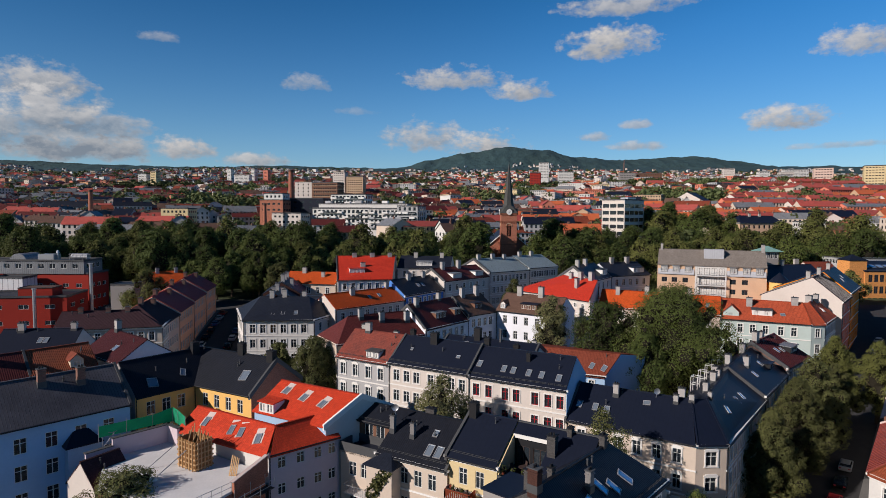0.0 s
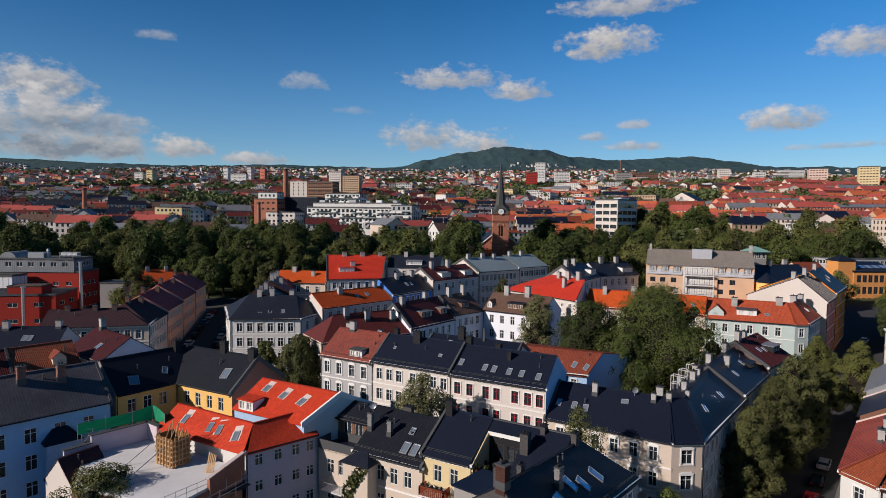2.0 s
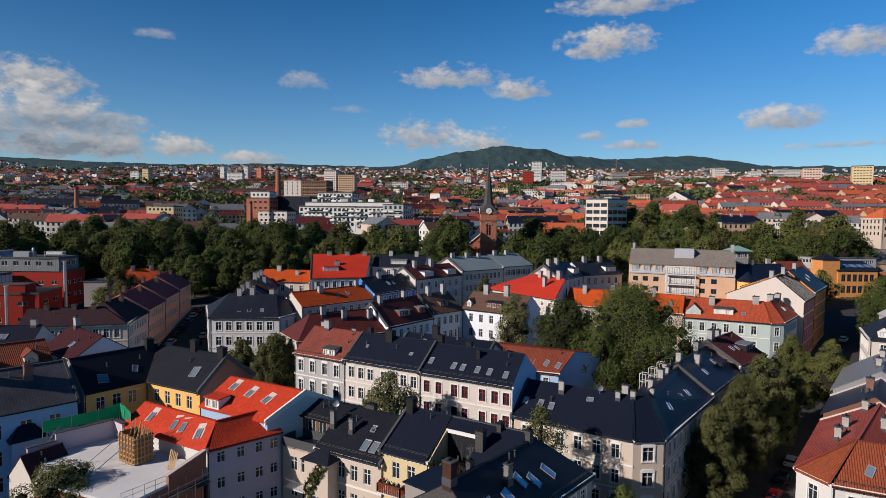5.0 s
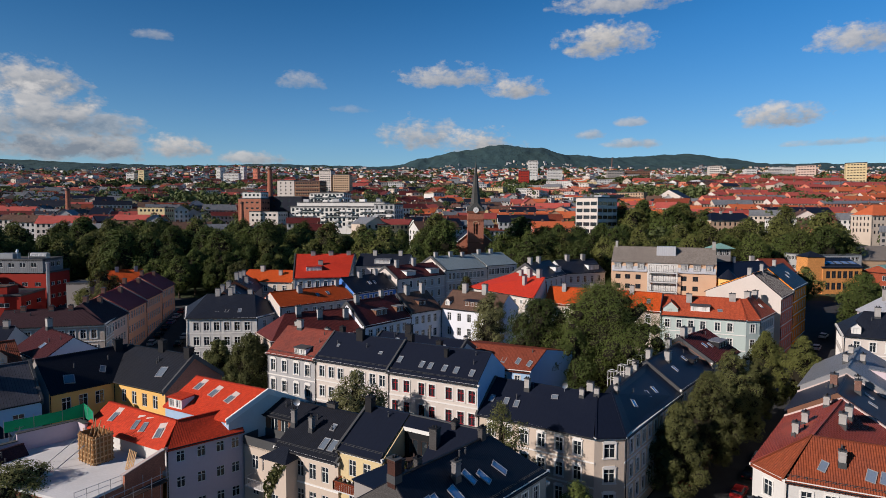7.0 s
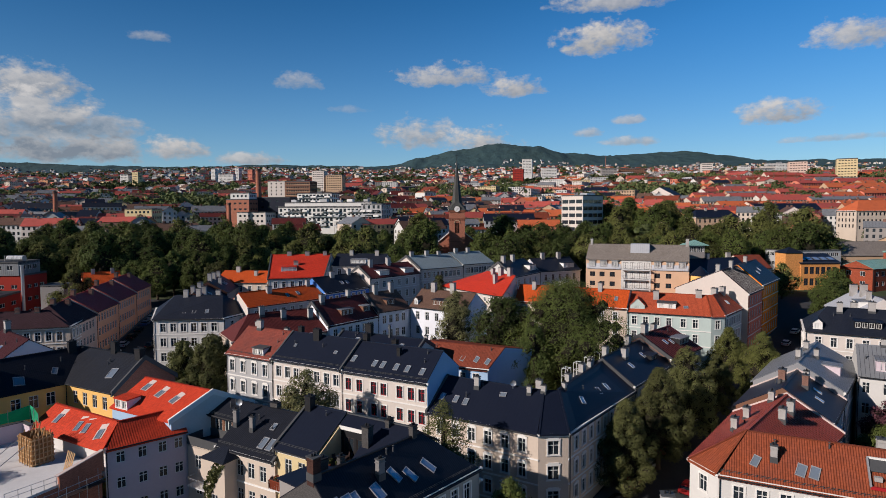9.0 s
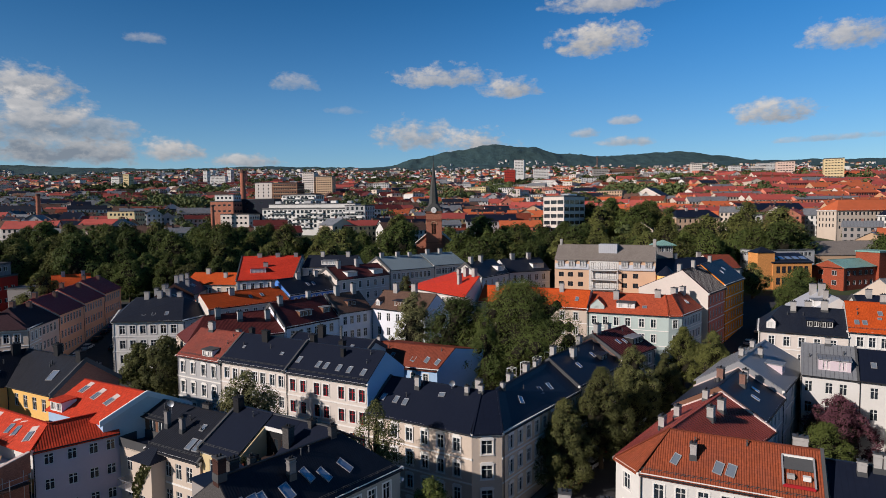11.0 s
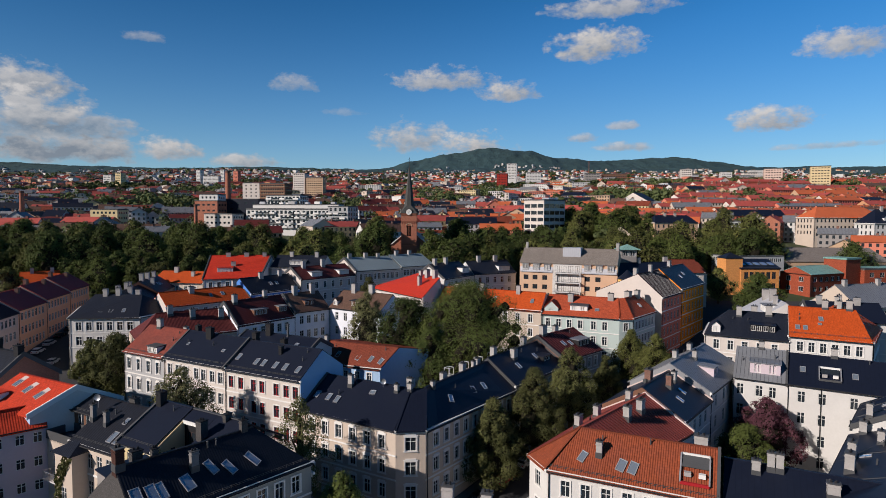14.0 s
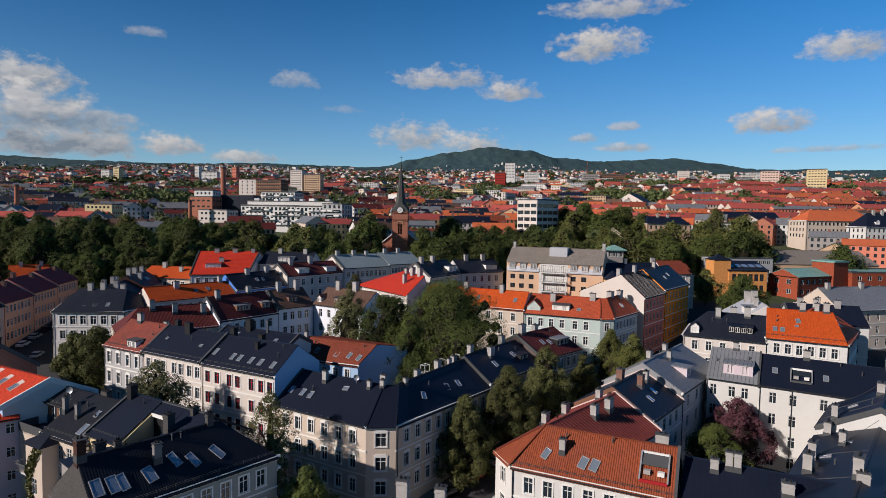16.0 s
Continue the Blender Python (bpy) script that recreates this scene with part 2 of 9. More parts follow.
node_mat("roof_oxblood", (0.050, 0.008, 0.011), rough=0.7, spec=0.15, grain=5.0, vary=0.25, stain=0.35, pattern="tile", period=(0.26, 0.34), bump=0.5)
node_mat("roof_brown_dark", (0.050, 0.026, 0.031), rough=0.75, spec=0.1, grain=5.0, vary=0.25, stain=0.35, pattern="tile", period=(0.26, 0.34), bump=0.5)
node_mat("roof_taupe", (0.22, 0.19, 0.165), rough=0.75, grain=3.0, vary=0.15, stain=0.3, pattern="tile", period=(0.3, 0.34), bump=0.3)
node_mat("roof_grey_metal", (0.24, 0.25, 0.265), rough=0.5, metal=0.3, grain=1.5, vary=0.18, stain=0.35, pattern="seam", period=(0.6, 1), bump=0.4)
node_mat("roof_white_sheet", (0.70, 0.70, 0.70), rough=0.5, grain=2.0, vary=0.08, stain=0.2, pattern="seam", period=(1.6, 1), bump=0.3)
node_mat("roof_pale_metal", (0.46, 0.47, 0.50), rough=0.5, metal=0.1, grain=1.5, vary=0.15, stain=0.3, pattern="seam", period=(0.6, 1), bump=0.3, seam_dirt=False)
node_mat("roof_teal", (0.25, 0.31, 0.33), rough=0.55, metal=0.2, grain=1.2, vary=0.15, stain=0.35, pattern="seam", period=(0.6, 1), bump=0.35)
node_mat("roof_copper", (0.20, 0.36, 0.32), rough=0.6, grain=1.5, vary=0.15, stain=0.35, pattern="seam", period=(0.5, 1), bump=0.3)
node_mat("roof_corrugated", (0.105, 0.102, 0.115), rough=0.6, metal=0.15, grain=2.0, vary=0.3, stain=0.8, alt=(0.025, 0.024, 0.030), pattern="seam", period=(0.35, 1), bump=0.6)
node_mat("flashing", (0.085, 0.087, 0.09), rough=0.6, metal=0.2, grain=5, vary=0.2, stain=0.3)
node_mat("black_metal", (0.016, 0.016, 0.018), rough=0.6, metal=0.0, spec=0.2, grain=8, vary=0.2)
node_mat("zinc", (0.45, 0.46, 0.48), rough=0.4, metal=0.7, grain=4, vary=0.15)
node_mat("trim_white", (0.76, 0.74, 0.70), rough=0.75, grain=5, vary=0.05, stain=0.15)
node_mat("frame_white", (0.64, 0.63, 0.60), rough=0.5, grain=5, vary=0.04, stain=0.1)
node_mat("frame_dark", (0.06, 0.04, 0.035), rough=0.5, grain=5, vary=0.1)
node_mat("frame_red", (0.38, 0.02, 0.025), rough=0.5, grain=5, vary=0.1)
node_mat("chimney_render", (0.40, 0.38, 0.36), rough=0.9, grain=6, vary=0.2, stain=0.5, alt=(0.16, 0.14, 0.13))
node_mat("chimney_dark", (0.085, 0.080, 0.078), rough=0.9, grain=6, vary=0.3, stain=0.5, pattern="brick", period=(0.25, 0.085), bump=0.4)
node_mat("chimney_grey", (0.20, 0.19, 0.185), rough=0.9, grain=6, vary=0.25, stain=0.5, alt=(0.10, 0.09, 0.09))
node_mat("timber_red", (0.26, 0.055, 0.025), rough=0.7, grain=8, vary=0.3, stain=0.3)
node_mat("roof_seamed_red", (0.36, 0.078, 0.052), rough=0.6, grain=4.0, vary=0.3, stain=0.5, alt=(0.18, 0.05, 0.04), pattern="seam", period=(0.62, 1), bump=0.9, relief=0.07)
node_mat("chimney_brick", (0.24, 0.13, 0.10), rough=0.9, grain=6, vary=0.25, stain=0.5, pattern="brick", period=(0.25, 0.085), bump=0.4)
node_mat("brick_dark", (0.075, 0.034, 0.026), rough=0.9, grain=6, vary=0.25, stain=0.5, pattern="brick", period=(0.25, 0.085), bump=0.4)
node_mat("brick_red", (0.42, 0.165, 0.105), rough=0.9, grain=5, vary=0.2, stain=0.3, pattern="brick", period=(0.25, 0.085), bump=0.3)
node_mat("brick_orange", (0.74, 0.32, 0.10), rough=0.9, grain=5, vary=0.2, stain=0.25, pattern="brick", period=(0.25, 0.085), bump=0.3)
node_mat("plaster_brick_red_deep", (0.33, 0.075, 0.038), rough=0.9, grain=5, vary=0.2, stain=0.3, pattern="brick", period=(0.25, 0.085), bump=0.3)
node_mat("concrete", (0.66, 0.65, 0.64), rough=0.9, grain=4, vary=0.12, stain=0.35)
node_mat("plywood", (0.30, 0.145, 0.055), rough=0.8, grain=8, vary=0.3, stain=0.3, objvary=0.3)
node_mat("timber", (0.48, 0.30, 0.15), rough=0.8, grain=10, vary=0.3, stain=0.2, objvary=0.2)
node_mat("net_green", (0.03, 0.42, 0.22), rough=0.7, grain=10, vary=0.2)
node_mat("asphalt", (0.045, 0.045, 0.048), rough=0.9, grain=8, vary=0.3, stain=0.4, alt=(0.07, 0.068, 0.065))
node_mat("ground_far", (0.05, 0.065, 0.028), rough=0.95, grain=0.12, vary=0.5, stain=0.5, alt=(0.09, 0.08, 0.06))
# blue of distance haze is mixed into this hill colour
node_mat("hazed_forest", (0.034, 0.068, 0.076), rough=0.95, grain=0.02, vary=0.45, stain=0.4, alt=(0.050, 0.078, 0.056), bump=0.9, relief=14.0)
node_mat("bark", (0.09, 0.065, 0.045), rough=0.95, grain=8, vary=0.35, stain=0.3)
# inner crown filling, near-black so that its colour carries the crown's shade
node_mat("shaded_twigs", (0.026, 0.023, 0.016), rough=0.95, spec=0.05, grain=4, vary=0.4, stain=0.3)
node_mat("recess_shade", (0.02, 0.02, 0.022), rough=0.9)
for key, c in dict(green=(0.078, 0.098, 0.025), deep=(0.064, 0.086, 0.023), olive=(0.094, 0.100, 0.036), park=(0.108, 0.116, 0.034), far=(0.075, 0.095, 0.036), purple=(0.105, 0.042, 0.056), birch=(0.19, 0.19, 0.085)).items():
    m = node_mat("leaf_" + key, c, rough=0.65, grain=1.2, vary=0.45, stain=0.3, alt=(c[0] * 1.5, c[1] * 1.3, c[2] * 1.2), objvary=0.28, spec=0.12)
    nt = m.node_tree
    bs = nt.nodes["Principled BSDF"]
    tr = nt.nodes.new("ShaderNodeBsdfTranslucent")
    tr.inputs["Color"].default_value = (c[0] * 1.6, c[1] * 1.6, c[2], 1)
    ms = nt.nodes.new("ShaderNodeMixShader")
    ms.inputs[0].default_value = 0.06
    nt.links.new(bs.outputs[0], ms.inputs[1])
    nt.links.new(tr.outputs[0], ms.inputs[2])
    nt.links.new(ms.outputs[0], nt.nodes["Material Output"].inputs[0])
glass_mat("glass")
glass_mat("skylight_glass", (0.060, 0.080, 0.110))
sk = MATS["skylight_glass"].node_tree.nodes["Principled BSDF"]
sk.inputs["Metallic"].default_value, sk.inputs["Roughness"].default_value, sk.inputs["Transmission Weight"].default_value = 0.7, 0.08, 0.0
sk.inputs["Base Color"].default_value = (0.42, 0.50, 0.58, 1)
node_mat("window_zinc", (0.34, 0.34, 0.35), rough=0.45, metal=0.3, grain=6, vary=0.15, stain=0.2)
node_mat("pale_flashing", (0.62, 0.50, 0.46), rough=0.7, grain=6, vary=0.12, stain=0.25)
MAT = MATS

# ---- building tools ----
def part(name, bm, material, parent=None, label=""):
    """Links a bmesh (or a finished mesh) as one object under a thing; its coordinates are world ones less the thing's place."""
    if isinstance(bm, bmesh.types.BMesh):
        me = bpy.data.meshes.new(name)
        bm.to_mesh(me)
        bm.free()
        me.materials.append(MAT[material])
    else:
        me = bm
    ob = new(name, me)
    ob.parent = parent
    if label:
        ob["label"] = label
    return ob


def thing(name, at, label, category, group="", kind=""):
    ob = new(name)
    ob.empty_display_size = 0.2
    ob.location = at
    return tagged(ob, label, category, group, kind)


def V3(p, z):
    return Vector((p[0], p[1], z))


def lerp(a, b, t):
    return (a[0] + (b[0] - a[0]) * t, a[1] + (b[1] - a[1]) * t)


def box(bm, m, sx, sy, sz):
    """A box of that size standing on the origin of the pose m."""
    vs = [bm.verts.new(m @ Vector((x * sx / 2, y * sy / 2, z * sz))) for z in (0, 1) for x, y in ((-1, -1), (1, -1), (1, 1), (-1, 1))]
    for f in ((3, 2, 1, 0), (4, 5, 6, 7), (0, 1, 5, 4), (1, 2, 6, 5), (2, 3, 7, 6), (3, 0, 4, 7)):
        bm.faces.new([vs[i] for i in f])
    return vs


def beam(bm, a, b, w, h):
    """A bar of section w x h from a to b."""
    a, b = Vector(a), Vector(b)
    d = b - a
    m = Matrix.Translation(a) @ d.to_track_quat("Z", "Y").to_matrix().to_4x4()
    box(bm, m, w, h, d.length)


def rod(bm, a, b, r0, r1, n=6):
    a, b = Vector(a), Vector(b)
    m = (b - a).to_track_quat("Z", "Y").to_matrix()
    rings = [[bm.verts.new(p + m @ Vector((math.cos(i * 2 * math.pi / n) * r, math.sin(i * 2 * math.pi / n) * r, 0))) for i in range(n)] for p, r in ((a, r0), (b, r1))]
    for i in range(n):
        bm.faces.new((rings[0][i], rings[0][(i + 1) % n], rings[1][(i + 1) % n], rings[1][i]))
    bm.faces.new(rings[1])
    bm.faces.new(rings[0][::-1])


def metre_uv(bm):
    """UV in metres: u level along the face, v up its slope."""
    uv = bm.loops.layers.uv.verify()
    bm.normal_update()
    for f in bm.faces:
        n = f.normal
        u = Vector((0, 0, 1)).cross(n)
        u = u.normalized() if u.length > 1e-3 else Vector((1, 0, 0))
        v = n.cross(u)
        for lp in f.loops:
            lp[uv].uv = (lp.vert.co.dot(u), lp.vert.co.dot(v))


def slab(bm, pts, thick):
    """A sheet over the polygon pts, with thickness downward."""
    top = [bm.verts.new(p) for p in pts]
    low = [bm.verts.new(Vector(p) - Vector((0, 0, thick))) for p in pts]
    bm.faces.new(top)
    bm.faces.new(low[::-1])
    n = len(pts)
    for i in range(n):
        bm.faces.new((top[i], low[i], low[(i + 1) % n], top[(i + 1) % n]))


WINDOWS = {}


def plate(bm, xs, zs, solid, y0, y1):
    """One connected plate over the grid xs, zs: cells (i, j) for which solid(i, j) holds, from y0 to y1 deep."""
    cache = {}

    def v(i, j, y):
        if (i, j, y) not in cache:
            cache[(i, j, y)] = bm.verts.new((xs[i], y, zs[j]))
        return cache[(i, j, y)]

    nx, nz = len(xs) - 1, len(zs) - 1
    ok = lambda i, j: 0 <= i < nx and 0 <= j < nz and solid(i, j)
    for i in range(nx):
        for j in range(nz):
            if not ok(i, j):
                continue
            bm.faces.new((v(i, j, y0), v(i + 1, j, y0), v(i + 1, j + 1, y0), v(i, j + 1, y0)))
            bm.faces.new((v(i, j, y1), v(i, j + 1, y1), v(i + 1, j + 1, y1), v(i + 1, j, y1)))
            for di, dj, a, c in ((-1, 0, (i, j), (i, j + 1)), (1, 0, (i + 1, j + 1), (i + 1, j)), (0, -1, (i + 1, j), (i, j)), (0, 1, (i, j + 1), (i + 1, j + 1))):
                if not ok(i + di, j + dj):
                    bm.faces.new((v(*a, y0), v(*c, y0), v(*c, y1), v(*a, y1)))


def window_meshes(w, h, frame_key, style, trim):
    """Meshes of one window, shared by all of its kind: frame with bars, pane, and the surround on the wall. Local x along the wall, y inward, origin at the sill's middle."""
    key = (round(w, 2), round(h, 2), frame_key, style, trim)
    if key in WINDOWS:
        return WINDOWS[key]
    t = 0.075
    xs, zs = [-w / 2, -w / 2 + t], [0, t]
    if style in ("cross", "tee", "two"):
        xs += [-0.045, 0.045]
    if style in ("cross", "tee"):
        zs += [h * 0.66, h * 0.66 + 0.07]
    xs += [w / 2 - t, w / 2]
    zs += [h - t, h]
    bm = bmesh.new()
    plate(bm, xs, zs, lambda i, j: i % 2 == 0 or j % 2 == 0, 0.05, 0.13)
    me_f = bpy.data.meshes.new("window")
    bm.to_mesh(me_f)
    bm.free()
    me_f.materials.append(MAT[frame_key])
    bm = bmesh.new()
    box(bm, pose(0, 0.105, t * 0.8), w - 1.6 * t, 0.012, h - 1.6 * t)
    me_p = bpy.data.meshes.new("pane")
    bm.to_mesh(me_p)
    bm.free()
    me_p.materials.append(MAT["glass"])
    me_s = None
    if trim:
        bm = bmesh.new()
        s = 0.16
        xs = [-w / 2 - s - 0.08, -w / 2 - s, -w / 2, w / 2, w / 2 + s, w / 2 + s + 0.08]
        zs = [-0.14, -0.01, h, h + s]
        if trim == "crown":
            zs += [h + s + 0.14, h + s + 0.3]
        plate(bm, xs, zs, lambda i, j: (j == 0) or (j == 1 and i in (1, 3)) or (j == 2 and 1 <= i <= 3) or j == 3 or (j == 4 and i == 2), -0.11 if trim == "crown" else -0.08, 0.0)
        me_s = bpy.data.meshes.new("surround")
        bm.to_mesh(me_s)
        bm.free()
        me_s.materials.append(MAT["trim_white"])
    WINDOWS[key] = (me_f, me_p, me_s)
    return WINDOWS[key]


def wall_openings(length, z0, z1, spec):
    """Window rectangles (u0, u1, v0, v1) on a wall. spec: n, floors, w, h, first (below the wall's top), step, margin, skip, groups."""
    n, floors = spec.get("n", 4), spec.get("floors", 3)
    w, h, first, step = spec.get("w", 1.1), spec.get("h", 1.75), spec.get("first", 1.1), spec.get("step", 3.35)
    m = spec.get("margin", 1.0)
    us = spec.get("us") or [m + (length - 2 * m) * (i + 0.5) / n for i in range(n)]
    out = []
    for k in range(floors):
        v1 = z1 - first - k * step
        v0 = v1 - h
        if v0 < z0 + 0.4:
            break
        for i, u in enumerate(us):
            if (k, i) in spec.get("skip", ()) or u - w / 2 < 0.15 or u + w / 2 > length - 0.15:
                continue
            out.append((u - w / 2, u + w / 2, v0, v1))
    return out


def wall_mesh(bm, a, b, z0, z1, openings, origin, depth=0.2):
    """A wall from a to b (seen from outside, left to right) with recessed openings."""
    a, b = Vector((a[0], a[1], 0)), Vector((b[0], b[1], 0))
    d = (b - a)
    length = d.length
    d.normalize()
    inw = Vector((-d.y, d.x, 0))
    us = sorted({0.0, length, *[round(o[i], 4) for o in openings for i in (0, 1)]})
    vs = sorted({z0, z1, *[round(o[i], 4) for o in openings for i in (2, 3)]})
    cache = {}

    def vert(u, v, k=0.0):
        key = (round(u, 3), round(v, 3), k)
        if key not in cache:
            p = a + d * u + inw * k
            cache[key] = bm.verts.new(Vector((p.x, p.y, v)) - origin)
        return cache[key]

    holes = [(round(o[0], 4), round(o[1], 4), round(o[2], 4), round(o[3], 4)) for o in openings]
    for i in range(len(us) - 1):
        for j in range(len(vs) - 1):
            cu, cv = (us[i] + us[i + 1]) / 2, (vs[j] + vs[j + 1]) / 2
            if any(o[0] < cu < o[1] and o[2] < cv < o[3] for o in holes):
                continue
            bm.faces.new((vert(us[i], vs[j]), vert(us[i + 1], vs[j]), vert(us[i + 1], vs[j + 1]), vert(us[i], vs[j + 1])))
    for u0, u1, v0, v1 in holes:
        o = [vert(u0, v0), vert(u1, v0), vert(u1, v1), vert(u0, v1)]
        q = [vert(u0, v0, depth), vert(u1, v0, depth), vert(u1, v1, depth), vert(u0, v1, depth)]
        for i in range(4):
            bm.faces.new((o[i], o[(i + 1) % 4], q[(i + 1) % 4], q[i]))
        bm.faces.new(q)


def put_windows(parent, a, b, openings, origin, spec):
    a, b = Vector((a[0], a[1], 0)), Vector((b[0], b[1], 0))
    d = b - a
    ang = math.atan2(d.y, d.x)
    d.normalize()
    if origin.y > 300:
        # far off the panes are one sheet of glass each, set back in their openings
        bm = bmesh.new()
        for u0, u1, v0, v1 in openings:
            p = a + d * ((u0 + u1) / 2)
            box(bm, Matrix.Translation(Vector((p.x - d.y * 0.1, p.y + d.x * 0.1, v0)) - origin) @ Matrix.Rotation(ang, 4, "Z"), u1 - u0, 0.04, v1 - v0)
        tagged(part("glazing", bm, "glass", parent), kind="stuff")
        return
    for u0, u1, v0, v1 in openings:
        me_f, me_p, me_s = window_meshes(u1 - u0, v1 - v0, spec.get("frame", "frame_white"), spec.get("style", "cross"), spec.get("trim", "plain"))
        p = a + d * ((u0 + u1) / 2)
        w = part("window", me_f, None, parent)
        w.matrix_local = Matrix.Translation(Vector((p.x, p.y, v0)) - origin) @ Matrix.Rotation(ang, 4, "Z")
        part("pane", me_p, None, w)
        if me_s:
            part("surround", me_s, None, w)


def strip(bm, a, b, z0, z1, out, origin, extra=0.0):
    """A band proud of the wall a-b by out."""
    a, b = Vector((a[0], a[1], 0)), Vector((b[0], b[1], 0))
    d = (b - a).normalized()
    o = Vector((d.y, -d.x, 0))
    a, b = a - d * extra, b + d * extra
    mid = (a + b) / 2 + o * (out / 2 - 0.01)
    box(bm, Matrix.Translation(Vector((mid.x, mid.y, z0)) - origin) @ Matrix.Rotation(math.atan2(d.y, d.x), 4, "Z"), (b - a).length, out + 0.02, z1 - z0)


def chimney(parent, p, z, origin, w=0.9, d=0.6, h=1.8, mat="chimney_render", turn=0.0, pots=2):
    bm = bmesh.new()
    box(bm, pose(0, 0, -0.8), w, d, h + 0.8)
    box(bm, pose(0, 0, h - 0.35), w + 0.12, d + 0.12, 0.1)
    metre_uv(bm)
    c = part("chimney", bm, mat, parent)
    c.matrix_local = Matrix.Translation(V3(p, z) - origin) @ Matrix.Rotation(turn, 4, "Z")
    bm = bmesh.new()
    box(bm, pose(0, 0, h), w + 0.16, d + 0.16, 0.09)
    part("cap", bm, "black_metal" if mat in ("black_metal", "chimney_dark") else "flashing", c)
    for i in range(pots if origin.y < 130 else min(pots, 1)):
        x = (i - (pots - 1) / 2) * w / max(pots, 1) * 0.8
        bm = bmesh.new()
        rod(bm, (x, 0, h + 0.09), (x, 0, h + 0.34), 0.11, 0.09, 8)
        part("pot", bm, "black_metal", c)
    if origin.y < 130 and mat not in ("black_metal", "chimney_dark"):
        bm = bmesh.new()
        box(bm, pose(0, 0, -0.35), w + 0.1, d + 0.1, 0.35 + (0.22 * h if origin.y < 100 else 0.15))
        part("base_flashing", bm, "flashing", c)


def skylight(parent, p, n, up, origin, w=0.8, h=1.3):
    """A roof window lying on the slope: p in world, n its normal, up the way up the slope."""
    x = up.cross(n).normalized()
    m = Matrix((x, up, n)).transposed().to_4x4()
    bm = bmesh.new()
    t = 0.08
    for s in (-1, 1):
        box(bm, pose(s * (w / 2 - t / 2), 0, 0), t, h, 0.12)
        box(bm, pose(0, s * (h / 2 - t / 2), 0), w - 2 * t, t, 0.12)
    s = part("skylight", bm, "window_zinc", parent)
    s.matrix_local = Matrix.Translation(p - origin) @ m
    bm = bmesh.new()
    box(bm, pose(0, 0, 0.03), w - 2 * t, h - 2 * t, 0.05)
    part("pane", bm, "skylight_glass", s)
    if parent.name.startswith("red_tiled"):
        # pale sheet let into the tiles above and round the window
        bm = bmesh.new()
        box(bm, pose(0, h * 0.5 + 0.4, -0.03), w + 0.3, 0.8, 0.06)
        for k in (-1, 1):
            box(bm, pose(k * (w / 2 + 0.12), 0, -0.03), 0.24, h, 0.06)
        part("apron", bm, "pale_flashing", s)


def dormer(parent, p, ang, origin, w=1.8, h=1.5, depth=2.4, wall="trim_white", roof="roof_dark", shape="flat", n=2, pitch=0.5):
    """A dormer whose front's foot is at p, facing the way of -y turned by ang."""
    bm = bmesh.new()
    opens = [(w * (i + 0.5) / n - min(0.5, w / n * 0.38), w * (i + 0.5) / n + min(0.5, w / n * 0.38), 0.25, h - 0.2) for i in range(n)]
    wall_mesh(bm, (-w / 2, 0), (w / 2, 0), 0, h, opens, Vector((0, 0, 0)))
    for x in (-w / 2, w / 2):
        q = [bm.verts.new(v) for v in ((x, 0, 0), (x, depth, 0), (x, depth, h), (x, 0, h))]
        bm.faces.new(q if x > 0 else q[::-1])
    if shape == "gable":
        q = [bm.verts.new(v) for v in ((-w / 2, 0, h), (w / 2, 0, h), (0, 0, h + w * pitch))]
        bm.faces.new(q)
    d = part("dormer", bm, wall, parent)
    d.matrix_local = Matrix.Translation(V3(p[:2], p[2]) - origin) @ Matrix.Rotation(ang, 4, "Z")
    bm = bmesh.new()
    if shape == "flat":
        slab(bm, [Vector(v) for v in ((-w / 2 - 0.15, -0.2, h + 0.1), (w / 2 + 0.15, -0.2, h + 0.1), (w / 2 + 0.15, depth, h + 0.22), (-w / 2 - 0.15, depth, h + 0.22))], 0.14)
    else:
        k = h + w * pitch + 0.12
        for s in (-1, 1):
            pts = [Vector(v) for v in ((s * (w / 2 + 0.2), -0.2, h - 0.1 + 0.12), (0, -0.2, k), (0, depth * 1.3, k), (s * (w / 2 + 0.2), depth, h + 0.02))]
            slab(bm, pts if s < 0 else pts[::-1], 0.12)
    metre_uv(bm)
    part("dormer_roof", bm, roof, d)
    for u0, u1, v0, v1 in opens:
        me_f, me_p, _ = window_meshes(u1 - u0, v1 - v0, "frame_white", "two", "")
        wn = part("dormer_window", me_f, None, d)
        wn.matrix_local = pose((u0 + u1) / 2 - w / 2, 0, v0)


def party_wall(parent, pts, origin, width=0.32, rise=0.24, mat="flashing"):
    """A fire wall's capped parapet running over the roof along pts (world points on the roof line)."""
    bm = bmesh.new()
    for a, b in zip(pts, pts[1:]):
        a, b = Vector(a) - origin, Vector(b) - origin
        d = b - a
        side = Vector((-d.y, d.x, 0)).normalized() * width / 2
        q = [bm.verts.new(v + s * side + Vector((0, 0, k))) for k in (-0.5, rise) for v in (a, b) for s in (-1, 1)]
        for f in ((4, 5, 7, 6), (0, 2, 3, 1), (0, 1, 5, 4), (2, 6, 7, 3), (0, 4, 6, 2), (1, 3, 7, 5)):
            bm.faces.new([q[i] for i in f])
    bmesh.ops.recalc_face_normals(bm, faces=bm.faces)
    part("parapet", bm, "trim_white" if parent.name.startswith("red_tiled") else "chimney_render" if parent.name.startswith("row_house") else mat, parent)


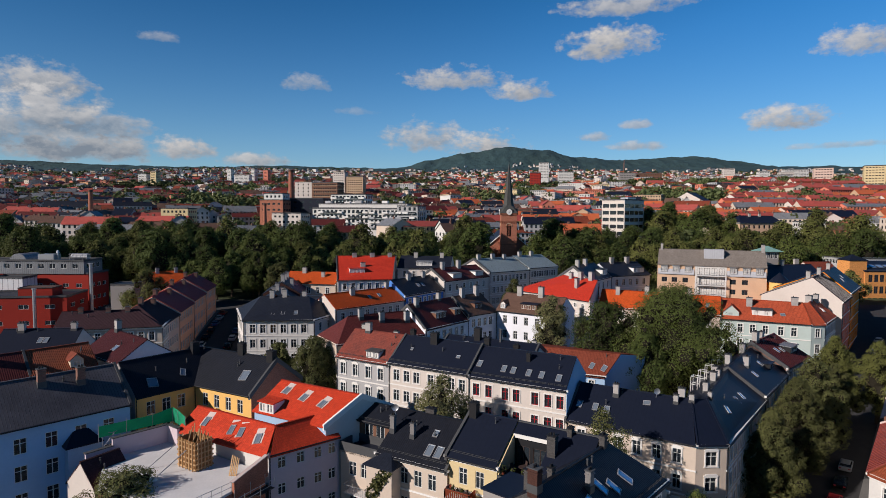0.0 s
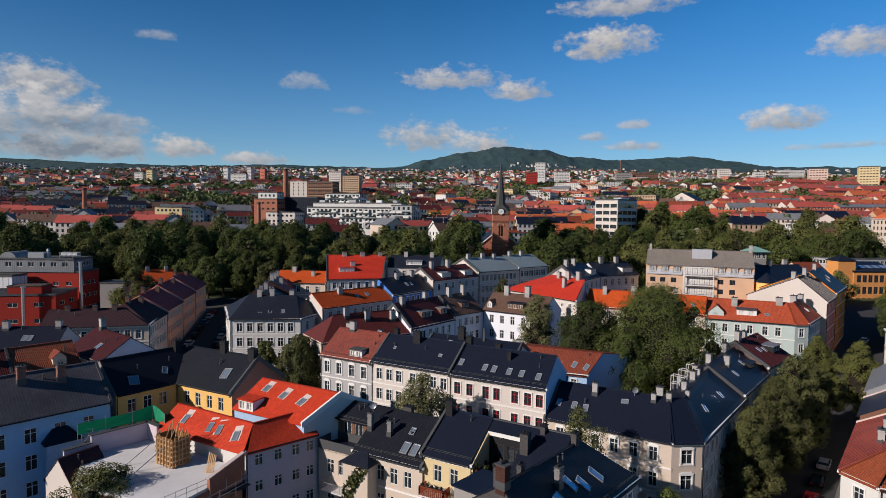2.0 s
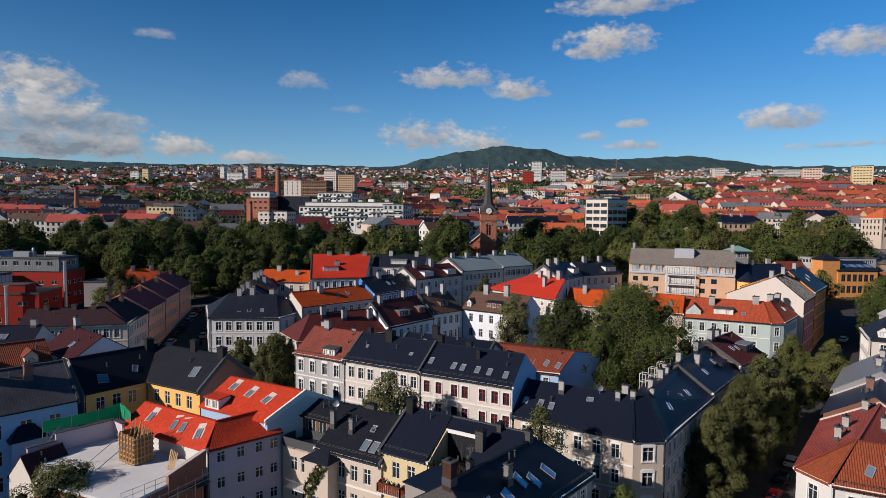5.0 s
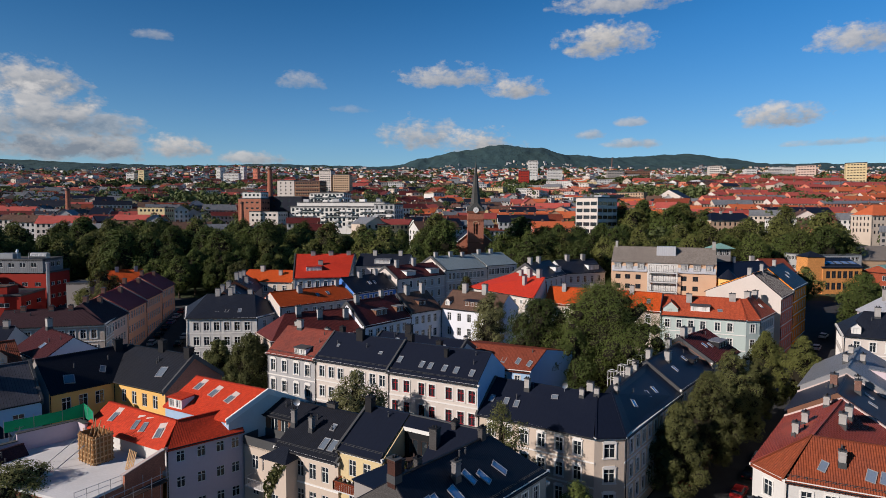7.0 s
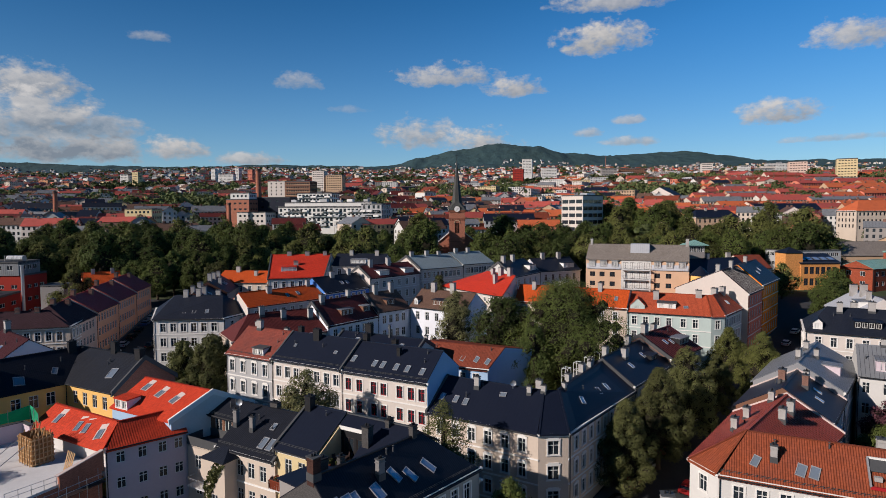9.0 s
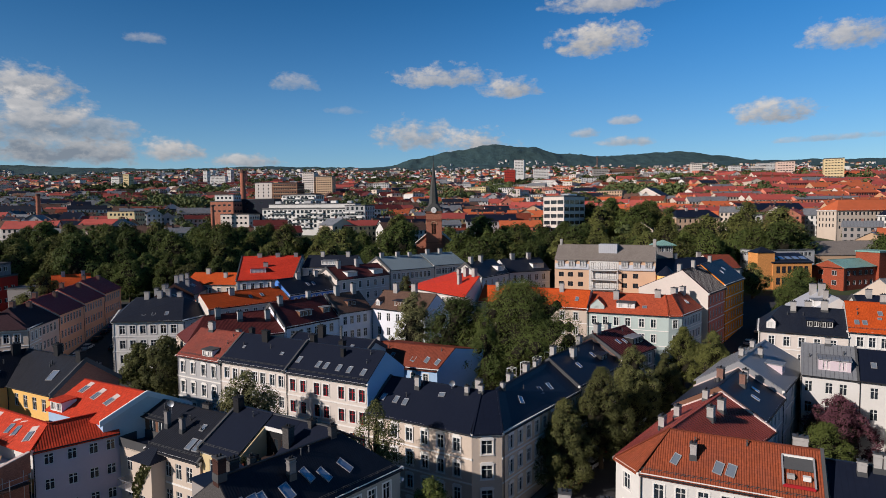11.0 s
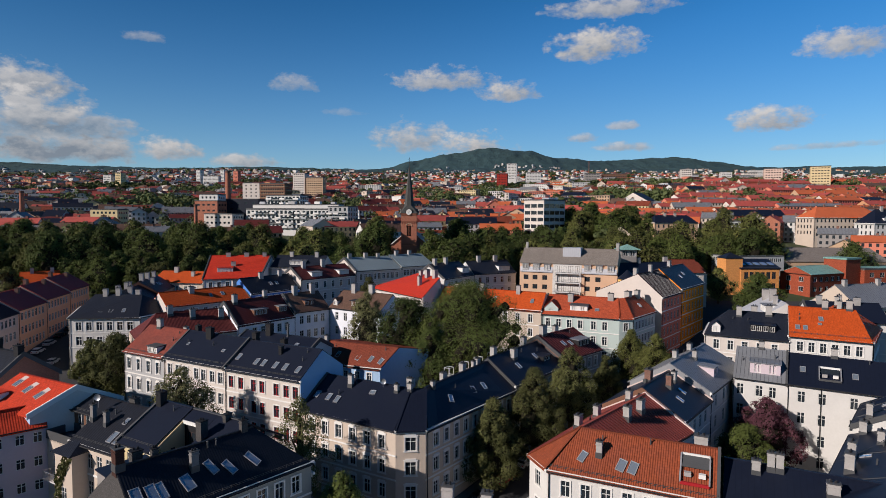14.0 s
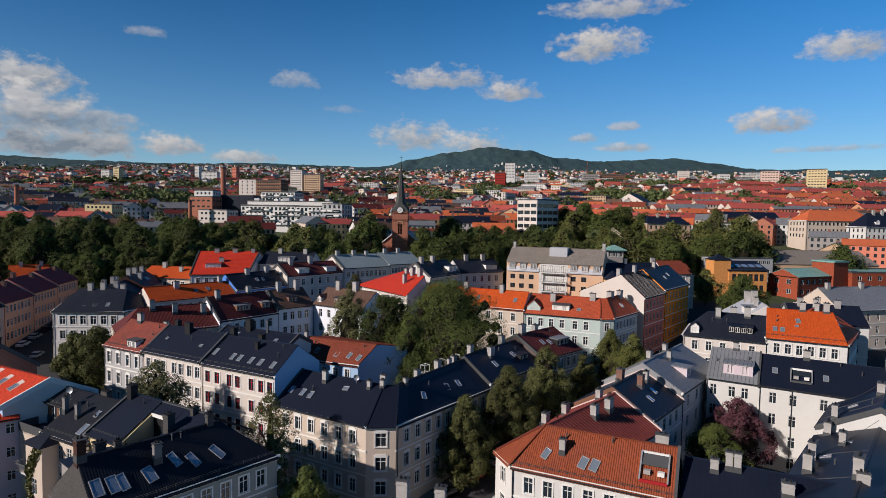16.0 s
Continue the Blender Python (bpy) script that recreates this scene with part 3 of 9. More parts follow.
def inward(a, b):
    d = Vector((b[0] - a[0], b[1] - a[1])).normalized()
    return (-d.y, d.x)


def house(name, label, fl, fr, depth=None, bl=None, br=None, base=3.0, eave=18.0, ridge=21.5, at=0.5, wall="white", roof="roof_dark",
          front=None, back=None, left=None, right=None, hip_l=0.0, hip_r=0.0, end_l="gable", end_r="gable", over=0.4, cornice=True, bands=True,
          chimneys=(), skylights=(), dormers=(), para_l=False, para_r=False, gutter=True, guard=False, side_l=None, side_r=None, category="house", back_eave=None, cornice_mat="trim_white", parapet_mat="flashing", seams=""):
    """A house over the quadrilateral fl, fr, br, bl with its ridge along the front. at: the ridge's place from front to back.
    hip_l, hip_r: how far the ridge stops short of the ends. chimneys: (u, v, w, d, h, material) and skylights: (u, v, side) in fractions of the roof."""
    iw = inward(fl, fr)
    bl = bl or (fl[0] + iw[0] * depth, fl[1] + iw[1] * depth)
    br = br or (fr[0] + iw[0] * depth, fr[1] + iw[1] * depth)
    mid = ((fl[0] + fr[0] + bl[0] + br[0]) / 4, (fl[1] + fr[1] + bl[1] + br[1]) / 4)
    origin = V3(mid, base)
    ob = thing(name, origin, label, category)
    be = back_eave if back_eave is not None else eave
    # ridge ends
    ml, mr = lerp(fl, bl, at), lerp(fr, br, at)
    ln = math.dist(ml, mr)
    rl, rr = lerp(ml, mr, hip_l / ln), lerp(ml, mr, 1 - hip_r / ln)
    # walls
    bm = bmesh.new()
    sides = [(fl, fr, front, eave), (fr, br, right, min(eave, be)), (br, bl, back, be), (bl, fl, left, min(eave, be))]
    todo = []
    for a, b, spec, top in sides:
        op = wall_openings(math.dist(a, b), base, top, spec) if spec else []
        wall_mesh(bm, a, b, base - 1.5, top, op, origin)
        if spec:
            todo.append((a, b, op, spec))
    for e, (f, k, r) in ((end_l, (fl, bl, rl)), (end_r, (fr, br, rr))):
        if e == "gable":
            low = min(eave, be)
            q = [V3(f, low), V3(k, low), V3(k, be), V3(r, ridge), V3(f, eave)]
            vs = []
            for p in q:
                if not vs or (p - vs[-1]).length > 1e-4:
                    vs.append(p)
            if (vs[0] - vs[-1]).length < 1e-4:
                vs.pop()
            bm.faces.new([bm.verts.new(p - origin) for p in (vs if f is fr else vs[::-1])])
    metre_uv(bm)
    part("wall", bm, ("plaster_" + wall) if "plaster_" + wall in MAT else wall, ob)
    for sm, f, k, r, sgn in ((side_l, fl, bl, rl, -1), (side_r, fr, br, rr, 1)):
        if sm:
            d = Vector((k[0] - f[0], k[1] - f[1], 0)).normalized()
            o = Vector((d.y, -d.x, 0)) * sgn * 0.05
            q = [V3(f, base - 1.5), V3(k, base - 1.5), V3(k, be), V3(r, ridge), V3(f, eave)]
            bm = bmesh.new()
            lo = [bm.verts.new(p - origin + o) for p in q]
            hi = [bm.verts.new(p - origin) for p in q]
            bm.faces.new(lo if sgn > 0 else lo[::-1])
            for i in range(5):
                e = (lo[i], hi[i], hi[(i + 1) % 5], lo[(i + 1) % 5])
                bm.faces.new(e if sgn > 0 else e[::-1])
            metre_uv(bm)
            part("gable_wall", bm, sm, ob)
    for a, b, op, spec in todo:
        put_windows(ob, a, b, op, origin, spec)
    # roof
    def drop(p, r, zp):
        """The eave point moved out by the overhang along the slope."""
        d = Vector((p[0] - r[0], p[1] - r[1]))
        k = over / max(d.length, 0.1)
        return Vector((p[0] + d.x * k, p[1] + d.y * k, zp - (ridge - zp) * k + 0.12))

    def foot(p, r, q, zp):
        # meet the ridge line square so that the verge does not splay
        d = Vector((mr[0] - ml[0], mr[1] - ml[1])).normalized()
        along = Vector((p[0] - r[0], p[1] - r[1])).dot(d)
        return drop(p, (r[0] + d.x * along, r[1] + d.y * along), zp)

    RL, RR = V3(rl, ridge + 0.12), V3(rr, ridge + 0.12)
    FL, FR, BL, BR = foot(fl, rl, fr, eave), foot(fr, rr, fl, eave), foot(bl, rl, br, be), foot(br, rr, bl, be)
    bm = bmesh.new()
    for pts in ([FL, FR, RR, RL], [BR, BL, RL, RR]):
        slab(bm, [p - origin for p in pts], 0.22)
    for e, f, k, r, R in ((end_l, BL, FL, rl, RL), (end_r, FR, BR, rr, RR)):
        if e == "hip":
            slab(bm, [f - origin, k - origin, R - origin], 0.22)
    metre_uv(bm)
    part("roof", bm, roof, ob)
    if seams:
        # raised battens of a sheet roof, up both slopes
        bm = bmesh.new()
        n = int((FR - FL).length / 0.72)
        for lo, hi in (((FL, FR), (RL, RR)), ((BL, BR), (RL, RR))):
            for i in range(1, n):
                beam(bm, lo[0].lerp(lo[1], i / n) - origin + Vector((0, 0, 0.03)), hi[0].lerp(hi[1], i / n) - origin + Vector((0, 0, 0.03)), 0.09, 0.1)
        tagged(part("roof_seam", bm, seams, ob), kind="stuff")
    bm = bmesh.new()
    beam(bm, RL - origin + Vector((0, 0, 0.0)), RR - origin, 0.3, 0.12)
    part("ridge_cap", bm, roof, ob)
    # cornice, storey bands, gutter, downpipes
    for a, b, spec, top in sides:
        if not spec:
            continue
        if cornice:
            bm = bmesh.new()
            strip(bm, a, b, top - 0.62, top - 0.34, 0.1, origin, 0.1)
            strip(bm, a, b, top - 0.34, top - 0.06, 0.3, origin, 0.3)
            n = int(math.dist(a, b) / 0.55)
            for i in range(n):
                q = lerp(a, b, (i + 0.5) / n)
                d = Vector((b[0] - a[0], b[1] - a[1])).normalized()
                box(bm, Matrix.Translation(V3((q[0] + d.y * 0.16, q[1] - d.x * 0.16), top - 0.5) - origin) @ Matrix.Rotation(math.atan2(d.y, d.x), 4, "Z"), 0.16, 0.2, 0.16)
            part("cornice", bm, cornice_mat, ob)
        if bands:
            step, first, h = spec.get("step", 3.35), spec.get("first", 1.1), spec.get("h", 1.75)
            for k in range(1, spec.get("floors", 3)):
                z = top - first - k * step + 0.75
                if z > base + 1:
                    bm = bmesh.new()
                    strip(bm, a, b, z, z + 0.2, 0.09, origin, 0.05)
                    part("string_course", bm, "trim_white", ob)
        if gutter:
            d = Vector((b[0] - a[0], b[1] - a[1])).normalized()
            o = Vector((d.y, -d.x, 0))
            bm = bmesh.new()
            zg = top - 0.02 - (ridge - top) * over / 6
            rod(bm, V3(a, zg) + o * (over + 0.08) - origin, V3(b, zg) + o * (over + 0.08) - origin, 0.085, 0.085, 6)
            part("gutter", bm, "black_metal", ob)
            bm = bmesh.new()
            p = V3(lerp(a, b, 0.012), 0) + o * 0.12
            rod(bm, Vector((p.x, p.y, base)) - origin, Vector((p.x, p.y, top - 0.5)) - origin, 0.06, 0.06, 6)
            part("downpipe", bm, "black_metal", ob)
    if guard:
        bm = bmesh.new()
        n = int((FR - FL).length / 0.9)
        for z in (0.12, 0.28):
            beam(bm, FL.lerp(RL, 0.1) + Vector((0, 0, z)) - origin, FR.lerp(RR, 0.1) + Vector((0, 0, z)) - origin, 0.03, 0.03)
        for i in range(n + 1):
            p = FL.lerp(RL, 0.1).lerp(FR.lerp(RR, 0.1), i / max(n, 1)) - origin
            beam(bm, p, p + Vector((0, 0, 0.34)), 0.05, 0.03)
        part("snow_guard", bm, "flashing", ob)
    if para_l:
        party_wall(ob, [FL, RL, BL], origin, mat=parapet_mat)
    if para_r:
        party_wall(ob, [FR, RR, BR], origin, mat=parapet_mat)
    ang = math.atan2(fr[1] - fl[1], fr[0] - fl[0])

    def on_roof(u, v):
        """u along from left to right, v from the front eave 0 over the ridge 1 to the back eave 2."""
        if v <= 1:
            return FL.lerp(FR, u).lerp(RL.lerp(RR, u), v)
        return RL.lerp(RR, u).lerp(BL.lerp(BR, u), v - 1)

    for c in chimneys:
        u, v, w, d, h = c[:5]
        p = on_roof(u, v)
        chimney(ob, (p.x, p.y), p.z, origin, w, d, h, c[5] if len(c) > 5 else "chimney_render", ang, c[6] if len(c) > 6 else 2)
    for s in skylights:
        u, v = s[:2]
        p = on_roof(u, v)
        v0, v1 = (FL.lerp(FR, u), RL.lerp(RR, u)) if v <= 1 else (BL.lerp(BR, u), RL.lerp(RR, u))
        up = (v1 - v0).normalized()
        x = (FR - FL).normalized() * (1 if v <= 1 else -1)
        n = x.cross(up).normalized()
        skylight(ob, p + n * 0.0, n, (up - n * up.dot(n)).normalized(), origin, *(s[2:4] if len(s) > 3 else (0.8, 1.3)))
    for q in dormers:
        u, v, w, h, dep, wl, rf, shape, n = q
        p = on_roof(u, v)
        dormer(ob, p - Vector((0, 0, 0.15)), ang if v <= 1 else ang + math.pi, origin, w, h, dep, wl, rf, shape, n)
    if origin.y < 125 and not roof == "roof_red":
        # small roof vents
        rng = random.Random(int(origin.x * 7 + origin.y * 13))
        for i in range(2):
            p = on_roof(rng.uniform(0.12, 0.88), rng.uniform(0.55, 0.9)) - origin
            bm = bmesh.new()
            rod(bm, p - Vector((0, 0, 0.1)), p + Vector((0, 0, rng.uniform(0.35, 0.6))), 0.09, 0.09, 8)
            rod(bm, p + Vector((0, 0, 0.6)), p + Vector((0, 0, 0.68)), 0.15, 0.05, 8)
            part("roof_vent", bm, "flashing", ob)
    return ob


def rise(a, b, v):
    k = min(1.0, max(0.0, (v - a) / (b - a)))
    return k * k * (3 - 2 * k)


def ground_height(x, y):
    spur = 19.0 * rise(400, 650, y) * rise(150, 380, x) * (1 - rise(760, 1500, y))
    pts = ((-200, 2.0), (60, 3.0), (170, 14.5), (230, 18.5), (330, 29.0), (700, 58.0), (1500, 126.0), (2500, 216.0), (3300, 290.0), (5200, 330.0))
    for (y0, z0), (y1, z1) in zip(pts, pts[1:]):
        if y <= y1:
            t = max(0.0, (y - y0) / (y1 - y0))
            return z0 + (z1 - z0) * t + spur
    return pts[-1][1]

# ---- the ground ----
def make_ground():
    bm = bmesh.new()
    xs = [-3600, -2400, -1500, -900, -550] + [x for x in range(-350, 351, 25)] + [400, 450, 500, 550, 620, 700, 800, 900, 1200, 1500, 2400, 3600]
    ys = [-400, -150, -50] + [y for y in range(0, 401, 20)] + [430, 470, 510, 560, 600, 650, 700, 760, 830, 900, 1050, 1200, 1350, 1500, 2000, 2500, 3000, 3600, 4500]
    grid = []
    for y in ys:
        row = []
        for x in xs:
            far = max(0.0, (y - 900) / 2500)
            z = ground_height(x, y) + 26 * far * noise.noise(Vector((x / 700, y / 900, 0.3)))
            row.append(bm.verts.new((x, y, z)))
        grid.append(row)
    for j in range(len(ys) - 1):
        for i in range(len(xs) - 1):
            f = bm.faces.new((grid[j][i], grid[j][i + 1], grid[j + 1][i + 1], grid[j + 1][i]))
            near = ys[j] < 200
            f.material_index = 0 if near else 1
    me = bpy.data.meshes.new("ground")
    bm.to_mesh(me)
    bm.free()
    me.materials.append(MAT["asphalt"])
    me.materials.append(MAT["ground_far"])
    tagged(new("ground", me), "sloping city ground of dark asphalt and worn grass", "ground", kind="structure")


make_ground()


HILLS = (
    ("dark green wooded hill with a broad rounded top", 4100, ((-1500, 250), (-500, 300), (-330, 372), (-120, 428), (120, 478), (400, 520), (640, 500), (860, 455), (1130, 432), (1350, 445), (1620, 462), (1900, 432), (2120, 398), (2400, 330), (3300, 300))),
    ("low wooded ridge behind the city with scattered houses", 3500, ((-3600, 400), (-2900, 372), (-2500, 350), (-2100, 332), (-1500, 318), (-900, 326), (-500, 320), (-100, 312), (400, 330), (1000, 330), (1600, 338), (2200, 345), (2700, 352), (3500, 360))))


def hill_point(y0, crest, x, t):
    """Height and distance of a hill's slope at x; t is 0 at its foot and 1 on the crest."""
    top = crest[-1][1]
    for (x0, z0), (x1, z1) in zip(crest, crest[1:]):
        if x <= x1:
            k = (x - x0) / (x1 - x0)
            top = z0 + (z1 - z0) * k * k * (3 - 2 * k)
            break
    z = 150 + (top - 150) * math.sin(t * math.pi / 2) ** 0.8
    z += 9 * noise.noise(Vector((x / 60, t * 8, 1.7))) + 14 * noise.noise(Vector((x / 220, t * 3, 4.7))) * (1 - t)
    return z, y0 - 900 + 900 * t


def make_hills():
    """Wooded ridges on the skyline."""
    for label, y0, crest in HILLS:
        bm = bmesh.new()
        n, rows = 420, 22
        grid = []
        for j in range(rows + 1):
            row = []
            for i in range(n + 1):
                x = crest[0][0] + (crest[-1][0] - crest[0][0]) * i / n
                z, yy = hill_point(y0, crest, x, j / rows)
                row.append(bm.verts.new((x, yy, z + 5 * noise.noise(Vector((x / 17, j * 1.3, 0.4))))))
            grid.append(row)
        for j in range(rows):
            for i in range(n):
                bm.faces.new((grid[j][i], grid[j][i + 1], grid[j + 1][i + 1], grid[j + 1][i]))
        for f in bm.faces:
            f.smooth = True
        tagged(part("wooded_hill", bm, "hazed_forest"), label, "hill", kind="structure")


make_hills()

# ---- houses near the camera ----
WIN = dict(n=5, floors=4, w=1.05, h=1.9, first=1.15, step=3.4)


def spec(**kw):
    d = dict(WIN)
    d.update(kw)
    return d


def corner_face(ob, p, q, h1, h2, base, eave, ridge, wall, roof, sp, over=0.4):
    """The chamfered corner between two wings of one house."""
    origin = ob.location.copy()
    bm = bmesh.new()
    op = wall_openings(math.dist(p, q), base, eave, sp)
    wall_mesh(bm, p, q, base - 1.5, eave, op, origin)
    metre_uv(bm)
    part("corner_wall", bm, "plaster_" + wall, ob)
    put_windows(ob, p, q, op, origin, sp)
    iw = inward(p, q)
    k = over / max(0.5, math.dist(lerp(p, q, 0.5), lerp(h1, h2, 0.5)))
    zd = eave - (ridge - eave) * k + 0.12
    P, Q = V3((p[0] - iw[0] * over, p[1] - iw[1] * over), zd), V3((q[0] - iw[0] * over, q[1] - iw[1] * over), zd)
    bm = bmesh.new()
    pts = [P, Q, V3(h2, ridge + 0.13), V3(h1, ridge + 0.13)]
    if math.dist(h1, h2) < 0.05:
        pts.pop()
    slab(bm, [v - origin for v in pts], 0.22)
    metre_uv(bm)
    part("corner_roof", bm, roof, ob)
    bm = bmesh.new()
    strip(bm, p, q, eave - 0.62, eave - 0.34, 0.1, origin, 0.1)
    strip(bm, p, q, eave - 0.34, eave - 0.06, 0.3, origin, 0.25)
    part("corner_cornice", bm, "trim_white", ob)
    bm = bmesh.new()
    beam(bm, P - origin + Vector((0, 0, 0.05)), V3(h1, ridge + 0.2) - origin, 0.22, 0.1)
    part("hip_cap", bm, roof, ob)
    bm = bmesh.new()
    beam(bm, Q - origin + Vector((0, 0, 0.05)), V3(h2, ridge + 0.2) - origin, 0.22, 0.1)
    part("hip_cap", bm, roof, ob)


# the light terrace in the middle: grey-and-white, cream, white with red windows
house("town_house", "grey and white ornate town house with a clay tile roof", (-19.8, 102.0), (-10.0, 96.5), 10.5, base=5, eave=21.2, ridge=25.0, wall="grey", roof="roof_clay_worn",
      front=spec(n=4, trim="crown", step=3.6, h=2.0, us=[1.5, 4.2, 7.0, 9.6]), left=spec(n=3), guard=True, para_r=True,
      chimneys=((0.3, 0.95, 1.1, 0.7, 1.6), (0.12, 1.2, 0.9, 0.7, 1.5), (0.72, 1.3, 0.9, 0.6, 1.2)), dormers=((0.68, 0.12, 2.6, 1.3, 1.8, "trim_white", "flashing", "flat", 2),))
house("town_house", "cream plaster town house with a black sheet roof", (-10.0, 96.5), (3.15, 89.4), 10.5, base=5, eave=21.5, ridge=25.0, wall="pale_cream",
      front=spec(n=7, us=[1.6, 3.6, 5.5, 8.2, 9.9, 12.0, 13.9], h=1.85), guard=True, para_r=True, chimneys=((0.43, 0.85, 1.3, 0.8, 1.7, "black_metal"), (0.05, 1.25, 0.8, 0.8, 1.6, "black_metal")),
      skylights=((0.2, 0.55, 0.5, 0.6), (0.8, 0.5, 0.7, 0.6)))
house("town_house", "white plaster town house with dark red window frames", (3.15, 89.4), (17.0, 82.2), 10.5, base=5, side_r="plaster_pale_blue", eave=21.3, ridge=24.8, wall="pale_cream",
      front=spec(n=7, frame="frame_red", us=[1.4, 3.5, 6.2, 8.0, 10.9, 12.9, 14.7], h=1.85), guard=True,
      chimneys=((0.55, 0.72, 0.6, 0.6, 1.1, "black_metal", 0), (0.03, 1.2, 0.9, 0.9, 1.8, "black_metal"), (0.3, 1.6, 0.9, 0.9, 2.2, "black_metal")),
      skylights=((0.07, 0.43), (0.34, 0.37), (0.44, 0.36), (0.60, 0.35), (0.73, 0.34), (0.90, 0.32)))
# the courtyard houses behind it
house("rear_house", "low black-roofed rear house behind the terrace", (-1.5, 106.5), (14.5, 98.5), 7, base=6, eave=21.6, ridge=23.4, wall="white", para_l=True, para_r=True,
      chimneys=((0.35, 0.9, 1.2, 1.0, 2.0, "black_metal"), (0.6, 0.9, 0.3, 0.3, 2.2, "flashing", 0)), skylights=((0.25, 0.5), (0.8, 0.4)))
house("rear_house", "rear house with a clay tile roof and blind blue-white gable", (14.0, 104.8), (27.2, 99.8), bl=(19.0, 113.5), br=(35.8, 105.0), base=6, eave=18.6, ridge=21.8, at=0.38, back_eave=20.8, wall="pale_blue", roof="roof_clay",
      front=spec(n=5, floors=2, w=0.9, h=1.5), right=None, skylights=((0.12, 0.5), (0.3, 0.45), (0.6, 0.4), (0.78, 0.4), (0.93, 0.35)), chimneys=((0.03, 0.9, 0.6, 0.6, 1.3),))
# dark corner house and its terrace along the tree street
H1, H2 = (33.7, 79.5), (35.9, 79.7)
wingL = house("corner_house", "beige corner house with a wide black sheet roof", (17.0, 82.2), (31.9, 73.4), bl=(23.2, 92.5), br=(35.5, 85.6), base=3, eave=17.1, ridge=20.8, wall="cream", end_r="open",
              front=spec(n=6, trim="crown", floors=4), chimneys=((0.36, 0.80, 0.75, 0.6, 1.7), (0.87, 0.86, 0.6, 0.5, 1.1), (1.0, 0.95, 0.65, 0.5, 1.0), (0.93, 1.35, 0.9, 0.7, 2.1)), skylights=((0.07, 0.45), (0.21, 0.44), (0.31, 0.42), (0.63, 0.74, 1.0, 0.8)), para_l=True)
corner_face(wingL, (31.9, 73.4), (36.0, 73.7), H1, H2, 3, 17.1, 20.8, "cream", "roof_dark", spec(n=1, trim="crown", w=1.5, floors=4))
house("street_wing", "beige street wing with a black sheet roof and many chimneys", (36.0, 73.7), (50.6, 91.9), bl=(35.5, 85.6), br=(42.0, 99.0), base=3.5, eave=17.1, ridge=20.9, wall="beige", end_l="open",
      front=spec(n=9, floors=4, trim="crown"), para_r=True, skylights=((0.28, 0.49), (0.56, 0.47), (0.70, 0.45)), chimneys=((0.1, 0.93, 0.6, 0.5, 0.9), (0.3, 1.25, 1.0, 0.7, 1.6), (0.62, 1.2, 1.0, 0.8, 1.7), (0.8, 1.15, 0.7, 0.5, 1.2), (0.95, 1.3, 1.0, 0.8, 1.6)))
house("street_house", "town house with a black sheet roof beside tall trees", (50.6, 91.9), (61.7, 105.2), bl=(42.0, 99.0), br=(52.5, 112.5), base=4.5, eave=17.8, ridge=21.5, wall="beige", side_l="flashing",
      front=spec(n=5), para_r=True, chimneys=((0.35, 0.75, 1.2, 0.9, 1.7), (0.15, 1.1, 1.0, 0.8, 1.7), (0.75, 1.1, 1.1, 0.8, 1.8)), skylights=((0.3, 0.5), (0.7, 0.6)), dormers=((0.8, 0.35, 2.6, 1.1, 2.2, "black_metal", "roof_dark", "flat", 2),))
house("street_house", "town house with a red-brown seamed roof and dark dormer", (61.7, 105.2), (71.3, 114.4), bl=(52.5, 112.5), br=(61.5, 121.5), base=6, eave=18.9, ridge=22.5, wall="taupe", roof="roof_red_sheet", seams="roof_oxblood", side_l="chimney_brick",
      front=spec(n=5), chimneys=((0.15, 1.0, 1.4, 0.9, 1.8), (0.55, 1.1, 1.2, 0.8, 1.4)), skylights=((0.35, 0.55), (0.5, 0.5)), dormers=((0.72, 0.3, 4.0, 1.4, 3.2, "black_metal", "roof_grey_metal", "flat", 3),), para_l=True)
# the corner house with clay tiles on the other side of the tree street, and its wing round the yard
rc = house("corner_house", "white corner house with a worn clay tile roof", (50.4, 62.3), (66.6, 54.4), bl=(54.1, 69.9), br=(70.3, 62.0), base=2.5, eave=16.7, ridge=20.5, wall="white", roof="roof_tile_warm", end_l="open", hip_l=3.0,
           front=spec(n=7, trim="plain", h=1.9), guard=True, para_r=True, chimneys=((0.245, 0.50, 0.66, 0.6, 1.6), (0.88, 1.2, 1.4, 0.8, 1.7)), skylights=((0.15, 0.41, 0.8, 1.4), (0.415, 0.37, 0.95, 1.5), (0.49, 0.36, 0.95, 1.5)))
corner_face(rc, (49.0, 66.4), (50.4, 62.3), (54.9, 64.9), (54.9, 64.9), 2.5, 16.7, 20.5, "white", "roof_tile_warm", spec(n=1, w=1.2))
house("street_wing", "street wing with worn red tiles and pale chimneys", (62.5, 82.5), (49.0, 66.4), bl=(72.5, 74.2), br=(60.8, 63.4), base=2.5, eave=16.7, ridge=20.5, wall="white", roof="roof_seamed_red", seams="roof_red_sheet", end_r="open", parapet_mat="pale_flashing",
      back=spec(n=5, trim=""), chimneys=((0.12, 0.8, 1.0, 0.7, 1.5), (0.5, 0.62, 1.0, 0.7, 1.6), (0.75, 0.6, 1.0, 0.7, 1.6), (0.3, 1.25, 1.2, 0.8, 1.7), (0.52, 1.25, 1.0, 0.8, 1.7)), para_l=True)
